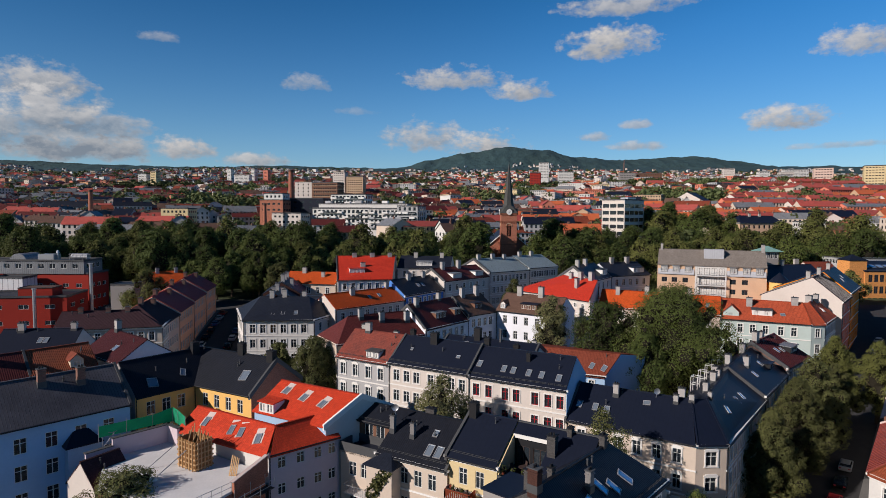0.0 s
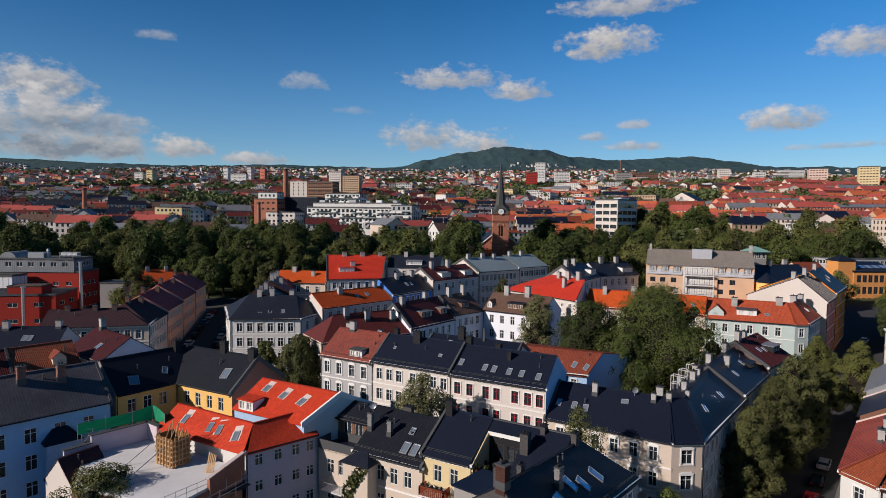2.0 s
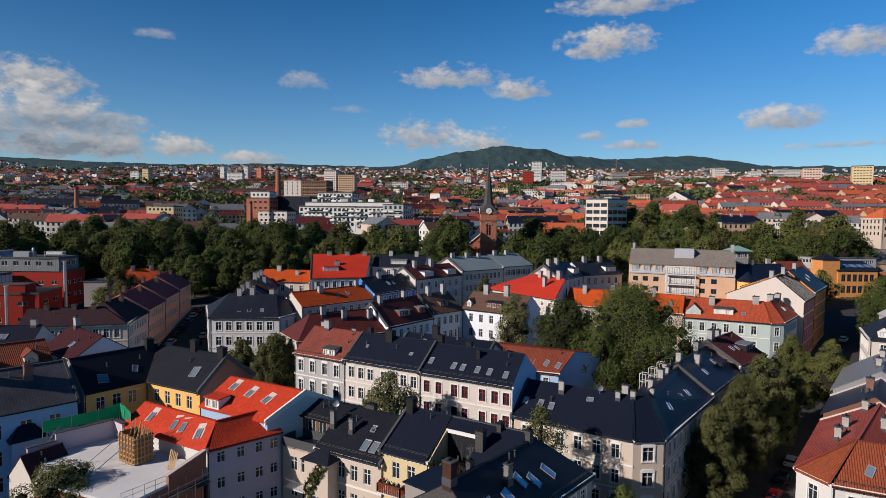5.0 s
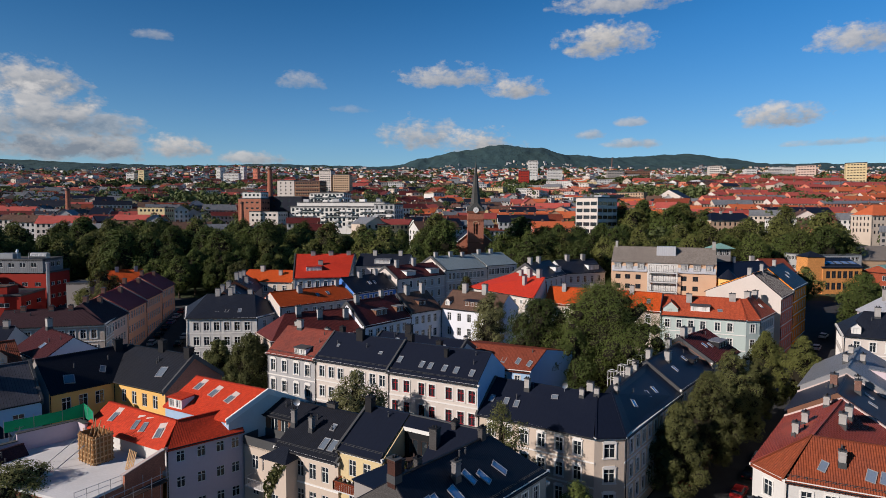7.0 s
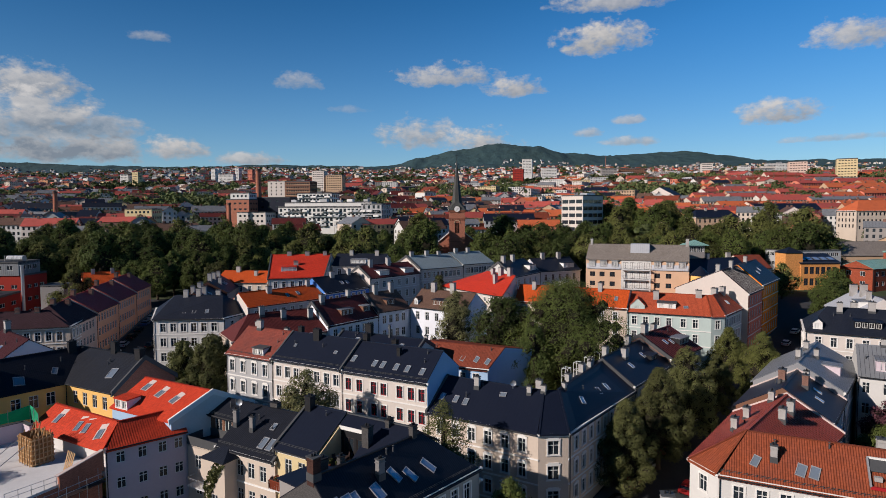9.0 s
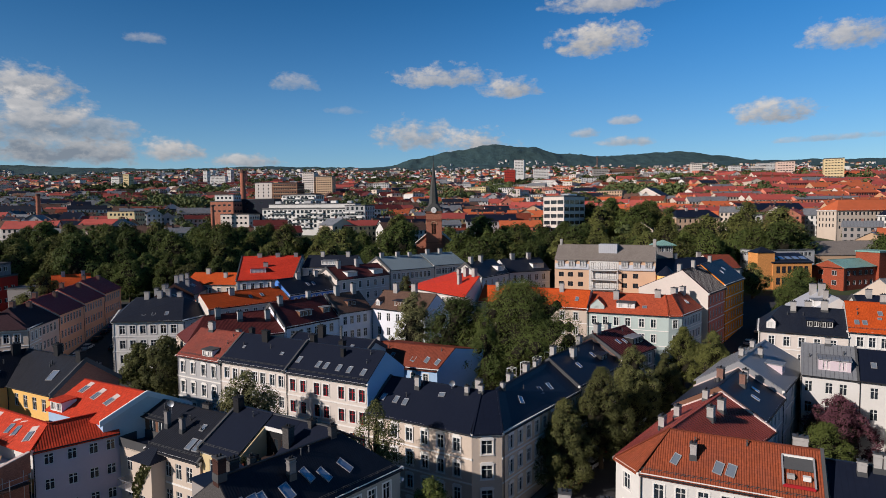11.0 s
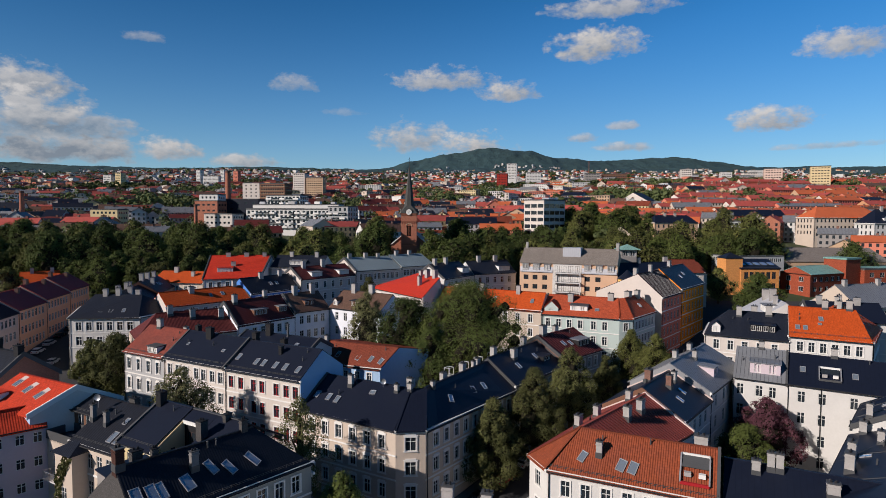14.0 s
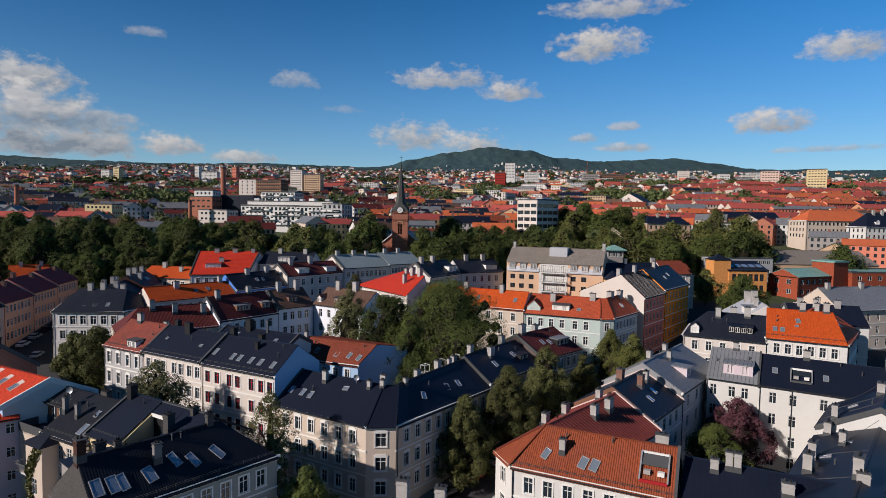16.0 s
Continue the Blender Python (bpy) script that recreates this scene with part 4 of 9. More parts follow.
# right gable in brown plaster: shadow put into the wall's colour
house("street_house", "town house with a black sheet roof and brick chimneys", (69.5, 91.0), (62.5, 82.5), bl=(80.1, 85.0), br=(71.9, 75.3), base=3, eave=17.7, ridge=21.3, wall="white", back=spec(n=4, trim=""), para_l=True, side_r="plaster_brown", parapet_mat="pale_flashing",
      chimneys=((0.55, 0.85, 1.1, 0.9, 1.9, "chimney_brick"), (0.5, 1.3, 1.0, 0.8, 1.9, "chimney_brick"), (0.25, 1.25, 0.8, 0.7, 1.6)), skylights=((0.6, 1.6), (0.35, 1.5)))
house("street_house", "white town house with a grey seamed metal roof", (81.5, 105.5), (69.5, 91.0), bl=(93.0, 100.0), br=(80.1, 85.0), side_r="window_zinc", base=4, eave=18.8, ridge=22.5, wall="white", roof="roof_grey_metal", back=spec(n=4, trim=""),
      chimneys=((0.75, 0.9, 1.0, 0.7, 1.5), (0.35, 0.9, 1.0, 0.7, 1.4), (0.55, 1.2, 0.8, 0.7, 1.4)), dormers=((0.62, 1.75, 2.4, 1.6, 2.6, "plaster_lilac", "roof_grey_metal", "flat", 1),))
house("yard_house", "white yard house with a grey metal roof", (87.2, 92.0), (93.8, 88.0), 12.5, base=4, eave=19.5, ridge=23.2, wall="white", roof="roof_grey_metal",
      front=spec(n=3, us=[1.1, 3.9, 5.8], trim="", h=1.8), para_r=True, cornice=False, bands=False, dormers=((0.60, 0.20, 4.4, 1.9, 3.2, "plaster_lilac", "roof_grey_metal", "flat", 2),), chimneys=((0.5, 1.0, 0.8, 0.6, 1.2),))
yh = house("yard_house", "white yard house with a black roof and roof terrace", (93.8, 88.0), (112.5, 76.5), 12.5, base=4, eave=19.5, ridge=23.0, wall="white",
      front=spec(n=6, us=[2.1, 4.9, 9.0, 12.4, 15.5, 18], trim="", h=1.8), cornice=False, bands=False, skylights=((0.10, 0.5), (0.42, 0.45)), chimneys=((0.3, 1.0, 0.9, 0.7, 1.4), (0.8, 1.0, 1.0, 0.7, 1.5)))


def roof_terrace(ob, fl, fr, eave, ridge, half, u, v0, v1, w, awning):
    """A terrace laid on the front slope, its shaded recess put in as a dark deck: cheeks, head, and an awning or
    glazing.
    """
    d = Vector((fr[0] - fl[0], fr[1] - fl[1], 0)).normalized()
    n = Vector((-d.y, d.x, 0))
    o = ob.location

    def at(a, v, h):
        return Vector((fl[0], fl[1], eave + (ridge - eave) * v / half + h)) + d * a + n * v - o

    def solid(name, pts, mat, thick):
        bm = bmesh.new()
        slab(bm, pts, thick)
        metre_uv(bm)
        return part(name, bm, mat, ob)

    a0, a1 = u - w / 2, u + w / 2
    # near-black panel on the slope paints the shade of a sunken deck
    solid("terrace_deck", [at(a0, v0, 0.10), at(a1, v0, 0.10), at(a1, v1, 0.10), at(a0, v1, 0.10)], "recess_shade", 0.12)
    for a in (a0, a1):
        bm = bmesh.new()
        beam(bm, at(a, v0, 0.28), at(a, v1, 0.28), 0.16, 0.45)
        part("terrace_cheek", bm, "window_zinc", ob)
    bm = bmesh.new()
    beam(bm, at(a0, v1, 0.25), at(a1, v1, 0.25), 0.2, 0.35)
    part("terrace_head", bm, "trim_white", ob)
    bm = bmesh.new()
    beam(bm, at(a0, v0, 0.3), at(a1, v0, 0.3), 0.25, 0.3)
    part("flower_box", bm, "frame_red" if awning else "flashing", ob)
    for i in range(2):
        s = (a1 - a0) / 2
        p = at(a0 + s * (i + 0.5), v0 + (v1 - v0) * 0.30, 0.14)
        bm = bmesh.new()
        box(bm, Matrix.Translation(p) @ Matrix.Rotation(math.atan2(d.y, d.x), 4, "Z"), 0.7, 0.5, 0.45)
        part("bench", bm, "trim_white" if i else "chimney_render", ob)
    if awning:
        vm = v0 + (v1 - v0) * 0.52
        solid("awning", [at(a0 + 0.1, vm, 0.45), at(a1 - 0.1, vm, 0.45), at(a1 - 0.1, v1, 0.30), at(a0 + 0.1, v1, 0.30)], "flashing", 0.06)
    else:
        vm = v0 + (v1 - v0) * 0.6
        solid("terrace_glazing", [at(a0 + 0.2, vm, 0.16), at(a1 - 0.2, vm, 0.16), at(a1 - 0.2, v1, 0.2), at(a0 + 0.2, v1, 0.2)], "glass", 0.05)


roof_terrace(rc, (50.4, 62.3), (66.6, 54.4), 16.7, 20.5, 4.23, 15.7, 0.7, 3.2, 2.9, True)
roof_terrace(yh, (93.8, 88.0), (112.5, 76.5), 19.5, 23.0, 6.25, 5.9, 1.0, 3.6, 2.9, False)
wa = house("yard_wing", "black-roofed wing with a white fire wall beside the yard", (101.0, 80.5), (92.5, 71.0), 13, base=3, eave=18.6, ridge=22.4, wall="white", roof="roof_dark", front=spec(n=2, trim=""), cornice=False, bands=False, para_r=True,
      chimneys=((0.25, 0.9, 1.3, 0.9, 1.6), (0.87, 0.28, 0.9, 0.7, 1.9)), skylights=((0.5, 0.5),))
wb = house("yard_wing", "low dark-roofed wing with pale chimneys beside the yard", (92.5, 71.0), (74.5, 51.0), 13, base=3, eave=17.4, ridge=20.0, wall="white", roof="roof_dark", front=spec(n=5, trim=""), cornice=False, bands=False, end_r="open",
      chimneys=((0.02, 0.22, 1.2, 0.8, 1.7), (0.23, 0.55, 0.9, 0.7, 1.6), (0.42, 0.22, 1.2, 0.8, 2.1), (0.60, 0.27, 1.3, 0.9, 2.2), (0.71, 0.97, 1.5, 0.9, 2.2)), skylights=((0.4, 0.4), (0.2, 0.6)))
house("street_house", "town house with a flat-pitched black felt roof", (67.0, 54.2), (88.0, 43.6), 11, base=2.5, eave=16.2, ridge=19.2, wall="white", front=spec(n=7),
      chimneys=((0.13, 0.80, 0.8, 0.6, 1.4), (0.19, 0.90, 0.7, 0.6, 1.9), (0.225, 0.90, 0.7, 0.6, 1.9), (0.42, 0.60, 1.1, 0.8, 1.4), (0.7, 1.0, 1.1, 0.8, 1.6)))


def ridge_flashing(ob, fl, fr, depth, ridge, eave):
    """Zinc strips along the ridge and down the slope of a sheet roof, and a drooping cable over it."""
    o = ob.location
    iw = inward(fl, fr)
    a, b = (V3((p[0] + iw[0] * depth / 2, p[1] + iw[1] * depth / 2), ridge + 0.09) - o for p in (fl, fr))
    bm = bmesh.new()
    beam(bm, a, b, 0.34, 0.07)
    part("ridge_flashing", bm, "flashing", ob)
    for u in (0.36, 0.7):
        top, foot = a.lerp(b, u), V3(lerp(fl, fr, u), eave + 0.16) - o
        bm = bmesh.new()
        beam(bm, top, foot, 0.22, 0.08)
        part("roof_flashing", bm, "flashing", ob)
    bm = bmesh.new()
    s, e = a.lerp(b, 0.08) + Vector((0, 0, 1.5)), V3(lerp(fl, fr, 0.62), eave + 1.5) - o
    pts = [s.lerp(e, k / 8) - Vector((0, 0, 0.5 * math.sin(math.pi * k / 8))) for k in range(9)]
    for p, q in zip(pts, pts[1:]):
        rod(bm, p, q, 0.025, 0.025, 5)
    part("cable", bm, "flashing", ob)


ridge_flashing(wa, (101.0, 80.5), (92.5, 71.0), 13, 22.4, 18.6)
ridge_flashing(wb, (92.5, 71.0), (74.5, 51.0), 13, 20.0, 17.4)
for u in (0.215, 0.62):
    p = lerp((93.8, 88.0), (112.5, 76.5), u)
    d = Vector((18.7, -11.5, 0)).normalized()
    q = V3(p, 4) + Vector((d.y, -d.x, 0)) * 0.13
    bm = bmesh.new()
    rod(bm, q - yh.location, q + Vector((0, 0, 15)) - yh.location, 0.06, 0.06, 6)
    part("downpipe", bm, "black_metal", yh)
# beyond the yard: slate mansard corner and orange roof
house("mansard_house", "white corner house with a slate mansard roof", (93.2, 115.8), (106.4, 108.4), 14, base=7, eave=22.0, ridge=26.0, wall="pale_cream", roof="roof_slate", front=spec(n=5), left=spec(n=5), end_l="hip", hip_l=4,
      chimneys=((0.25, 0.8, 1.0, 0.8, 2.0), (0.7, 0.9, 1.2, 0.9, 2.0), (0.5, 1.3, 1.2, 0.9, 2.2)), dormers=((0.68, 0.25, 4.5, 1.5, 3.0, "black_metal", "roof_dark", "flat", 4), (0.12, 0.1, 1.6, 1.5, 2.0, "trim_white", "roof_dark", "gable", 1)))
house("orange_roofed_house", "white house with a large new orange tile roof", (106.4, 108.4), (118.1, 101.9), 15, base=7, eave=23.1, ridge=27.7, wall="white", roof="roof_orange", front=spec(n=6), right=spec(n=4), end_r="hip", hip_r=1.8, guard=True,
      skylights=((0.12, 0.3), (0.22, 0.3), (0.45, 0.62), (0.42, 0.45, 0.7, 0.6)), chimneys=((0.55, 1.0, 1.0, 0.8, 1.6), (0.9, 1.0, 1.0, 0.8, 1.8)))
house("orange_roof_wing", "side wing of orange tiles in shade with pale chimneys", (118.4, 102.2), (130.2, 116.0), 14, base=7, eave=23.1, ridge=27.7, end_l="open", hip_l=7.5, wall="white", roof="roof_orange", front=spec(n=6), chimneys=((0.15, 0.9, 1.0, 0.8, 1.8), (0.4, 1.0, 1.2, 0.8, 1.8), (0.7, 1.0, 1.0, 0.8, 1.8)), skylights=((0.3, 0.45), (0.5, 0.4), (0.62, 0.55)))
house("house", "cream house with a blue-grey metal roof", (146.0, 144.0), (174.0, 151.0), 14, base=10, eave=23.0, ridge=28.0, wall="cream", roof="roof_grey_metal", front=spec(n=8, trim=""), left=spec(n=3, trim=""), chimneys=((0.1, 0.95, 1.1, 0.9, 1.6), (0.5, 0.95, 1.1, 0.9, 1.6)))
house("house", "small house with a dark roof behind the orange-tiled one", (124.0, 129.0), (139.0, 124.5), 12, base=8, eave=22.5, ridge=26.0, wall="white", roof="roof_dark", front=spec(n=5, trim=""), para_l=True, chimneys=((0.2, 0.9, 1.1, 0.9, 1.8), (0.7, 0.9, 1.2, 0.9, 1.6)))
house("house", "house with a pale metal roof and big white chimneys", (114.5, 142.0), (109.6, 126.0), 12, base=8, eave=23.0, ridge=26.8, wall="lilac", roof="roof_pale_metal", side_r="plaster_white",
      chimneys=((0.2, 0.8, 1.3, 1.3, 2.4), (0.45, 0.9, 1.3, 1.2, 2.6), (0.75, 0.8, 1.0, 0.8, 2.0)), dormers=((0.75, 0.4, 4, 1.6, 3, "trim_white", "roof_grey_metal", "flat", 2),))
# the front row below the camera
house("front_house", "black-roofed house with a cream yard front", (-8.4, 68.16), (0.0, 63.5), 11, base=2.5, eave=17.8, ridge=21.3, wall="cream", front=spec(n=4, trim="", floors=4), guard=True, roof="roof_black_tile", para_r=True, side_l="roof_black_tile",
      chimneys=((0.06, 0.49, 0.6, 0.5, 2.0, "chimney_grey"), (0.37, 0.47, 0.55, 0.5, 1.7, "chimney_grey"), (0.42, 1.05, 1.2, 0.7, 0.8, "chimney_dark")), skylights=((0.68, 0.29, 0.95, 1.6), (0.81, 0.29, 0.95, 1.6), (0.65, 0.63, 0.7, 1.0)))
house("front_house", "set-back attic with a black roof behind a cream loggia", (-11.7, 73.8), (-6.8, 71.04), 7.7, at=0.286, base=16.6, eave=19.9, ridge=21.3, back_eave=17.8, wall="brown", front=spec(n=2, floors=1, trim="", w=1.3, h=2.0, first=0.5, style="two"), cornice=False, bands=False, guard=True, roof="roof_black_tile")
house("front_house", "pale yellow house with a black sheet roof", (0.0, 63.8), (5.3, 60.7), 11, base=2.5, eave=19.4, ridge=22.6, wall="pale_yellow", front=spec(n=2, trim="", floors=4), guard=True, para_l=True,
      chimneys=((0.12, 0.92, 0.9, 0.9, 1.5, "black_metal"),))
house("front_corner_house", "grey house with a black tile roof and roof windows", (10.8, 46.5), (23.3, 60.6), 12.0, at=0.371, back_eave=17.0, base=2.0, eave=18.3, ridge=22.2, wall="olive", front=spec(n=8, trim="plain", floors=4), right=spec(n=2, trim="plain", floors=4), roof="roof_black_tile", guard=True, end_r="hip", hip_r=4.6, side_l="chimney_dark",
      chimneys=((0.92, 1.0, 0.7, 0.6, 1.1, "chimney_dark"), (0.41, 0.60, 0.75, 0.55, 1.8, "chimney_grey"), (0.26, 1.06, 0.6, 0.5, 0.9, "chimney_dark"), (0.17, 1.25, 1.0, 0.8, 1.7, "chimney_dark"), (0.02, 1.0, 0.8, 1.0, 1.8, "brick_dark")),
      dormers=((0.15, 1.72, 4.6, 2.1, 3.2, "plaster_taupe", "roof_dark", "flat", 2),), skylights=((0.05, 0.46, 1.0, 1.8), (0.13, 0.44, 1.0, 1.8), (0.18, 0.43, 0.8, 1.8), (0.325, 0.42, 1.05, 1.7), (0.50, 0.54, 0.8, 1.7), (0.59, 0.44, 0.8, 1.7), (0.75, 0.45, 0.8, 1.8)))
house("near_house", "low house with warm tiles and tall pale chimneys", (31.0, 42.0), (48.0, 38.0), 12, base=2.0, eave=15.6, ridge=19.4, wall="white", roof="roof_tile_warm", front=None,
      chimneys=((0.36, 1.0, 1.0, 0.8, 2.6), (0.56, 1.0, 0.9, 0.8, 2.3), (0.85, 0.95, 0.9, 0.8, 1.8)))
# red-tiled house round the terrace
house("red_tiled_house", "house with a new red tile roof and pale grey walls", (-20.6, 65.4), (-13.6, 71.4), bl=(-20.9, 71.8), br=(-17.6, 76.0), base=2.5, eave=18.5, ridge=20.5, wall="lilac", roof="roof_red", end_l="open", front=spec(n=4, floors=4, trim="", w=1.0, h=1.35, first=0.8, step=3.15, us=[1.6, 4.0, 6.3, 8.2]), cornice=False, bands=False,
      skylights=((0.86, 0.5, 0.8, 1.1),))
house("red_tiled_wing", "red-tiled wing beside the building site", (-34.6, 72.9), (-20.6, 65.4), bl=(-31.7, 78.4), br=(-20.9, 71.8), base=16.5, eave=18.5, ridge=20.5, wall="white", roof="roof_red", end_r="open", cornice=False, bands=False, gutter=False,
      skylights=((0.24, 0.55, 0.8, 1.4), (0.56, 0.5, 0.8, 1.4), (0.67, 0.5, 0.8, 1.4), (0.87, 0.45, 0.8, 1.4)), side_l="plaster_sand")
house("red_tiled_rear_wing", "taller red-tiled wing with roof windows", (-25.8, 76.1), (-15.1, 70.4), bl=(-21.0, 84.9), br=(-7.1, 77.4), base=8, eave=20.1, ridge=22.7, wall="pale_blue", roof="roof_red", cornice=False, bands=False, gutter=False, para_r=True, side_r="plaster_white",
      skylights=((0.18, 0.72, 0.8, 1.25), (0.45, 0.62, 0.8, 1.25), (0.72, 0.55, 0.8, 1.25)), dormers=((0.20, 0.02, 2.6, 1.5, 2.0, "trim_white", "roof_red", "flat", 2),))
# left: blue and yellow fronts
house("blue_house", "light blue plaster house with a worn corrugated roof", (-56.0, 59.6), (-42.0, 75.2), 11, base=3, eave=21.1, ridge=25.2, wall="blue", roof="roof_corrugated", front=spec(n=6, trim="", floors=5, w=1.3, h=1.9, first=1.5, step=3.3), cornice=False, bands=False, para_r=True,
      chimneys=((0.58, 0.8, 0.9, 0.8, 2.0, "chimney_brick"), (0.78, 0.7, 0.9, 0.8, 2.0, "chimney_brick")))
house("yellow_house", "ochre yellow house with black tiles and roof windows", (-42.6, 77.6), (-37.4, 84.4), 10, br=(-40.2, 97.1), end_r="open", base=4, eave=21.1, ridge=24.9, wall="yellow", side_l="plaster_taupe", roof="roof_black_tile", front=spec(n=3, trim="", floors=4, w=1.2), cornice=False, bands=False,
      skylights=((0.3, 0.3, 1.4, 1.6), (0.75, 0.4)), chimneys=((0.9, 0.9, 1.1, 0.8, 1.5, "black_metal"),))
house("yellow_house", "ochre yellow wing with a black roof", (-37.4, 84.4), (-27.3, 79.2), 10, bl=(-40.2, 97.1), end_l="open", base=4, eave=21.1, ridge=24.9, wall="yellow", roof="roof_black_tile", front=spec(n=4, trim="", floors=3), cornice=False, bands=False, para_r=True, side_r="brick_red",
      skylights=((0.75, 0.45, 1.4, 1.8),), chimneys=((0.55, 1.0, 1.1, 0.8, 1.5, "black_metal"), (0.95, 0.95, 1.2, 0.9, 1.3, "black_metal")))
house("tile_roofed_house", "house with dark red tiles and pale chimneys", (-71.8, 69.0), (-60.0, 82.2), 10, base=5, eave=21.3, ridge=25.2, wall="cream", roof="roof_maroon", chimneys=((0.4, 0.6, 1.1, 0.9, 2.2), (0.7, 0.9, 1.0, 0.8, 2.0)), para_r=True, front=spec(n=4))
house("tile_roofed_house", "house with a dark rust-red tile roof and small dormer", (-60.0, 82.2), (-54.2, 89.0), 10, base=5, eave=21.6, ridge=25.2, wall="cream", roof="roof_tile_warm", dormers=((0.68, 0.28, 1.8, 1.2, 2, "plaster_beige", "roof_clay", "gable", 1),), front=spec(n=3))
house("maroon_roofed_house", "house with a dark maroon tile roof", (-62.2, 97.6), (-51.5, 89.2), 9, base=8, eave=22.6, ridge=25.6, wall="skylit_white", roof="roof_oxblood", skylights=((0.6, 0.45, 1.2, 1.2),), chimneys=((0.2, 1.0, 1.0, 0.8, 1.8),), front=spec(n=4), right=spec(n=3))
house("street_house", "low house with a black seamed metal roof behind the tiled ones", (-77.0, 95.4), (-64.2, 97.2), 9, base=7, eave=22.6, ridge=25.6, wall="grey", roof="roof_dark", skylights=((0.55, 0.5), (0.62, 0.5)), chimneys=((0.25, 0.9, 1.0, 0.8, 1.4), (0.9, 0.95, 0.9, 0.7, 1.2)))
# the street house with a dark roof and the long peach row
house("corner_house", "cream corner house with a dark brown roof", (-80.5, 116.4), (-60.9, 122.0), 11, base=9, eave=22.3, ridge=25.0, wall="cream", roof="roof_brown_dark", front=spec(n=9), chimneys=((0.25, 0.9, 0.9, 0.6, 1.0, "chimney_brick"), (0.6, 0.9, 0.9, 0.6, 1.0, "chimney_brick"), (0.85, 0.9, 0.9, 0.6, 1.0, "chimney_brick")), end_r="hip", hip_r=6, right=spec(n=4))
for i, (w, r) in enumerate((("salmon", "roof_brown_dark"), ("terracotta", "roof_row"), ("terracotta", "roof_row"), ("terracotta", "roof_row"))):
    a, b = (-61.6 - i * 2.9, 123.0 + i * 14.5), (-64.5 - i * 2.9, 137.5 + i * 14.5)
    house("row_house", "long row house in %s plaster with a dark red tile roof" % {"salmon": "salmon", "terracotta": "terracotta"}[w], a, b, 12, base=9 + i * 1.4, eave=22.2 + i * 0.6, ridge=25.8 + i * 0.6, wall=w, roof=r, front=spec(n=7, floors=4, first=1.0, trim=""), cornice=False, bands=False, end_l="hip" if i == 0 else "gable", hip_l=5.0 if i == 0 else 0.0, para_r=i < 3,
          chimneys=((0.2, 1.0, 1.2, 0.8, 1.3, "chimney_brick"), (0.7, 0.8, 1.2, 0.8, 1.2, "chimney_brick")))
# white corner house and the roofs behind it
wc = house("white_corner_house", "white corner house with a dark slate roof", (-45.1, 126.1), (-29.8, 127.2), bl=(-52.0, 142.0), br=(-25.6, 139.0), base=9, eave=23.0, ridge=27.0, wall="white", roof="roof_slate", front=spec(n=6, floors=3, w=1.2, h=1.9, step=3.3), left=spec(n=4, floors=3), right=spec(n=3, floors=3),
           end_l="hip", hip_l=5.0, end_r="hip", hip_r=4.5, skylights=((0.4, 0.3), (0.55, 0.3), (0.75, 0.3)), chimneys=((0.25, 0.95, 1.0, 0.8, 1.6), (0.5, 1.0, 1.0, 0.8, 1.6), (0.85, 1.1, 1.0, 0.8, 1.6)))
house("street_wing", "dark slate-roofed street wing behind the white corner", (-50.6, 157.0), (-48.0, 142.0), 10, base=10, eave=23.4, ridge=26.4, wall="taupe", roof="roof_slate", side_r="brick_dark", guard=True,
      chimneys=((0.9, 0.9, 1.1, 0.9, 1.8), (0.6, 1.0, 1.2, 0.9, 1.8), (0.35, 0.9, 1.1, 0.9, 1.8), (0.75, 1.3, 1.2, 1.0, 2.0)), skylights=((0.5, 1.4),))
house("street_wing", "dark slate-roofed end of the street with many chimneys", (-53.2, 173.5), (-50.6, 157.2), 10, base=12, eave=24.4, ridge=27.4, wall="taupe", roof="roof_slate", side_r="brick_dark",
      chimneys=((0.85, 1.0, 1.2, 1.0, 2.0), (0.55, 1.0, 1.2, 1.0, 1.8), (0.2, 1.0, 1.1, 0.9, 1.6), (0.7, 1.4, 1.1, 0.9, 1.8)), skylights=((0.4, 1.5), (0.5, 1.5)))
house("orange_tiled_house", "pale house with a bright orange tile roof", (-25.9, 131.8), (-11.3, 147.2), 8.8, base=10, eave=24.6, ridge=27.4, wall="pale_cream", roof="roof_orange", front=spec(n=8, floors=3), para_r=True, chimneys=((0.35, 0.8, 1.2, 0.8, 1.5), (0.9, 1.0, 1.0, 0.8, 1.4)), skylights=((0.55, 0.5), (0.7, 0.55)))
house("blue_house", "deep blue plaster house with a dark roof", (-11.1, 147.3), (-1.5, 160.3), 10, base=11, eave=25.7, ridge=29.2, wall="royal", roof="roof_slate", front=spec(n=7, floors=3), para_r=True, chimneys=((0.4, 0.9, 1.2, 0.8, 1.5), (0.8, 0.95, 1.0, 0.8, 1.5)), skylights=((0.5, 0.5), (0.62, 0.5)))
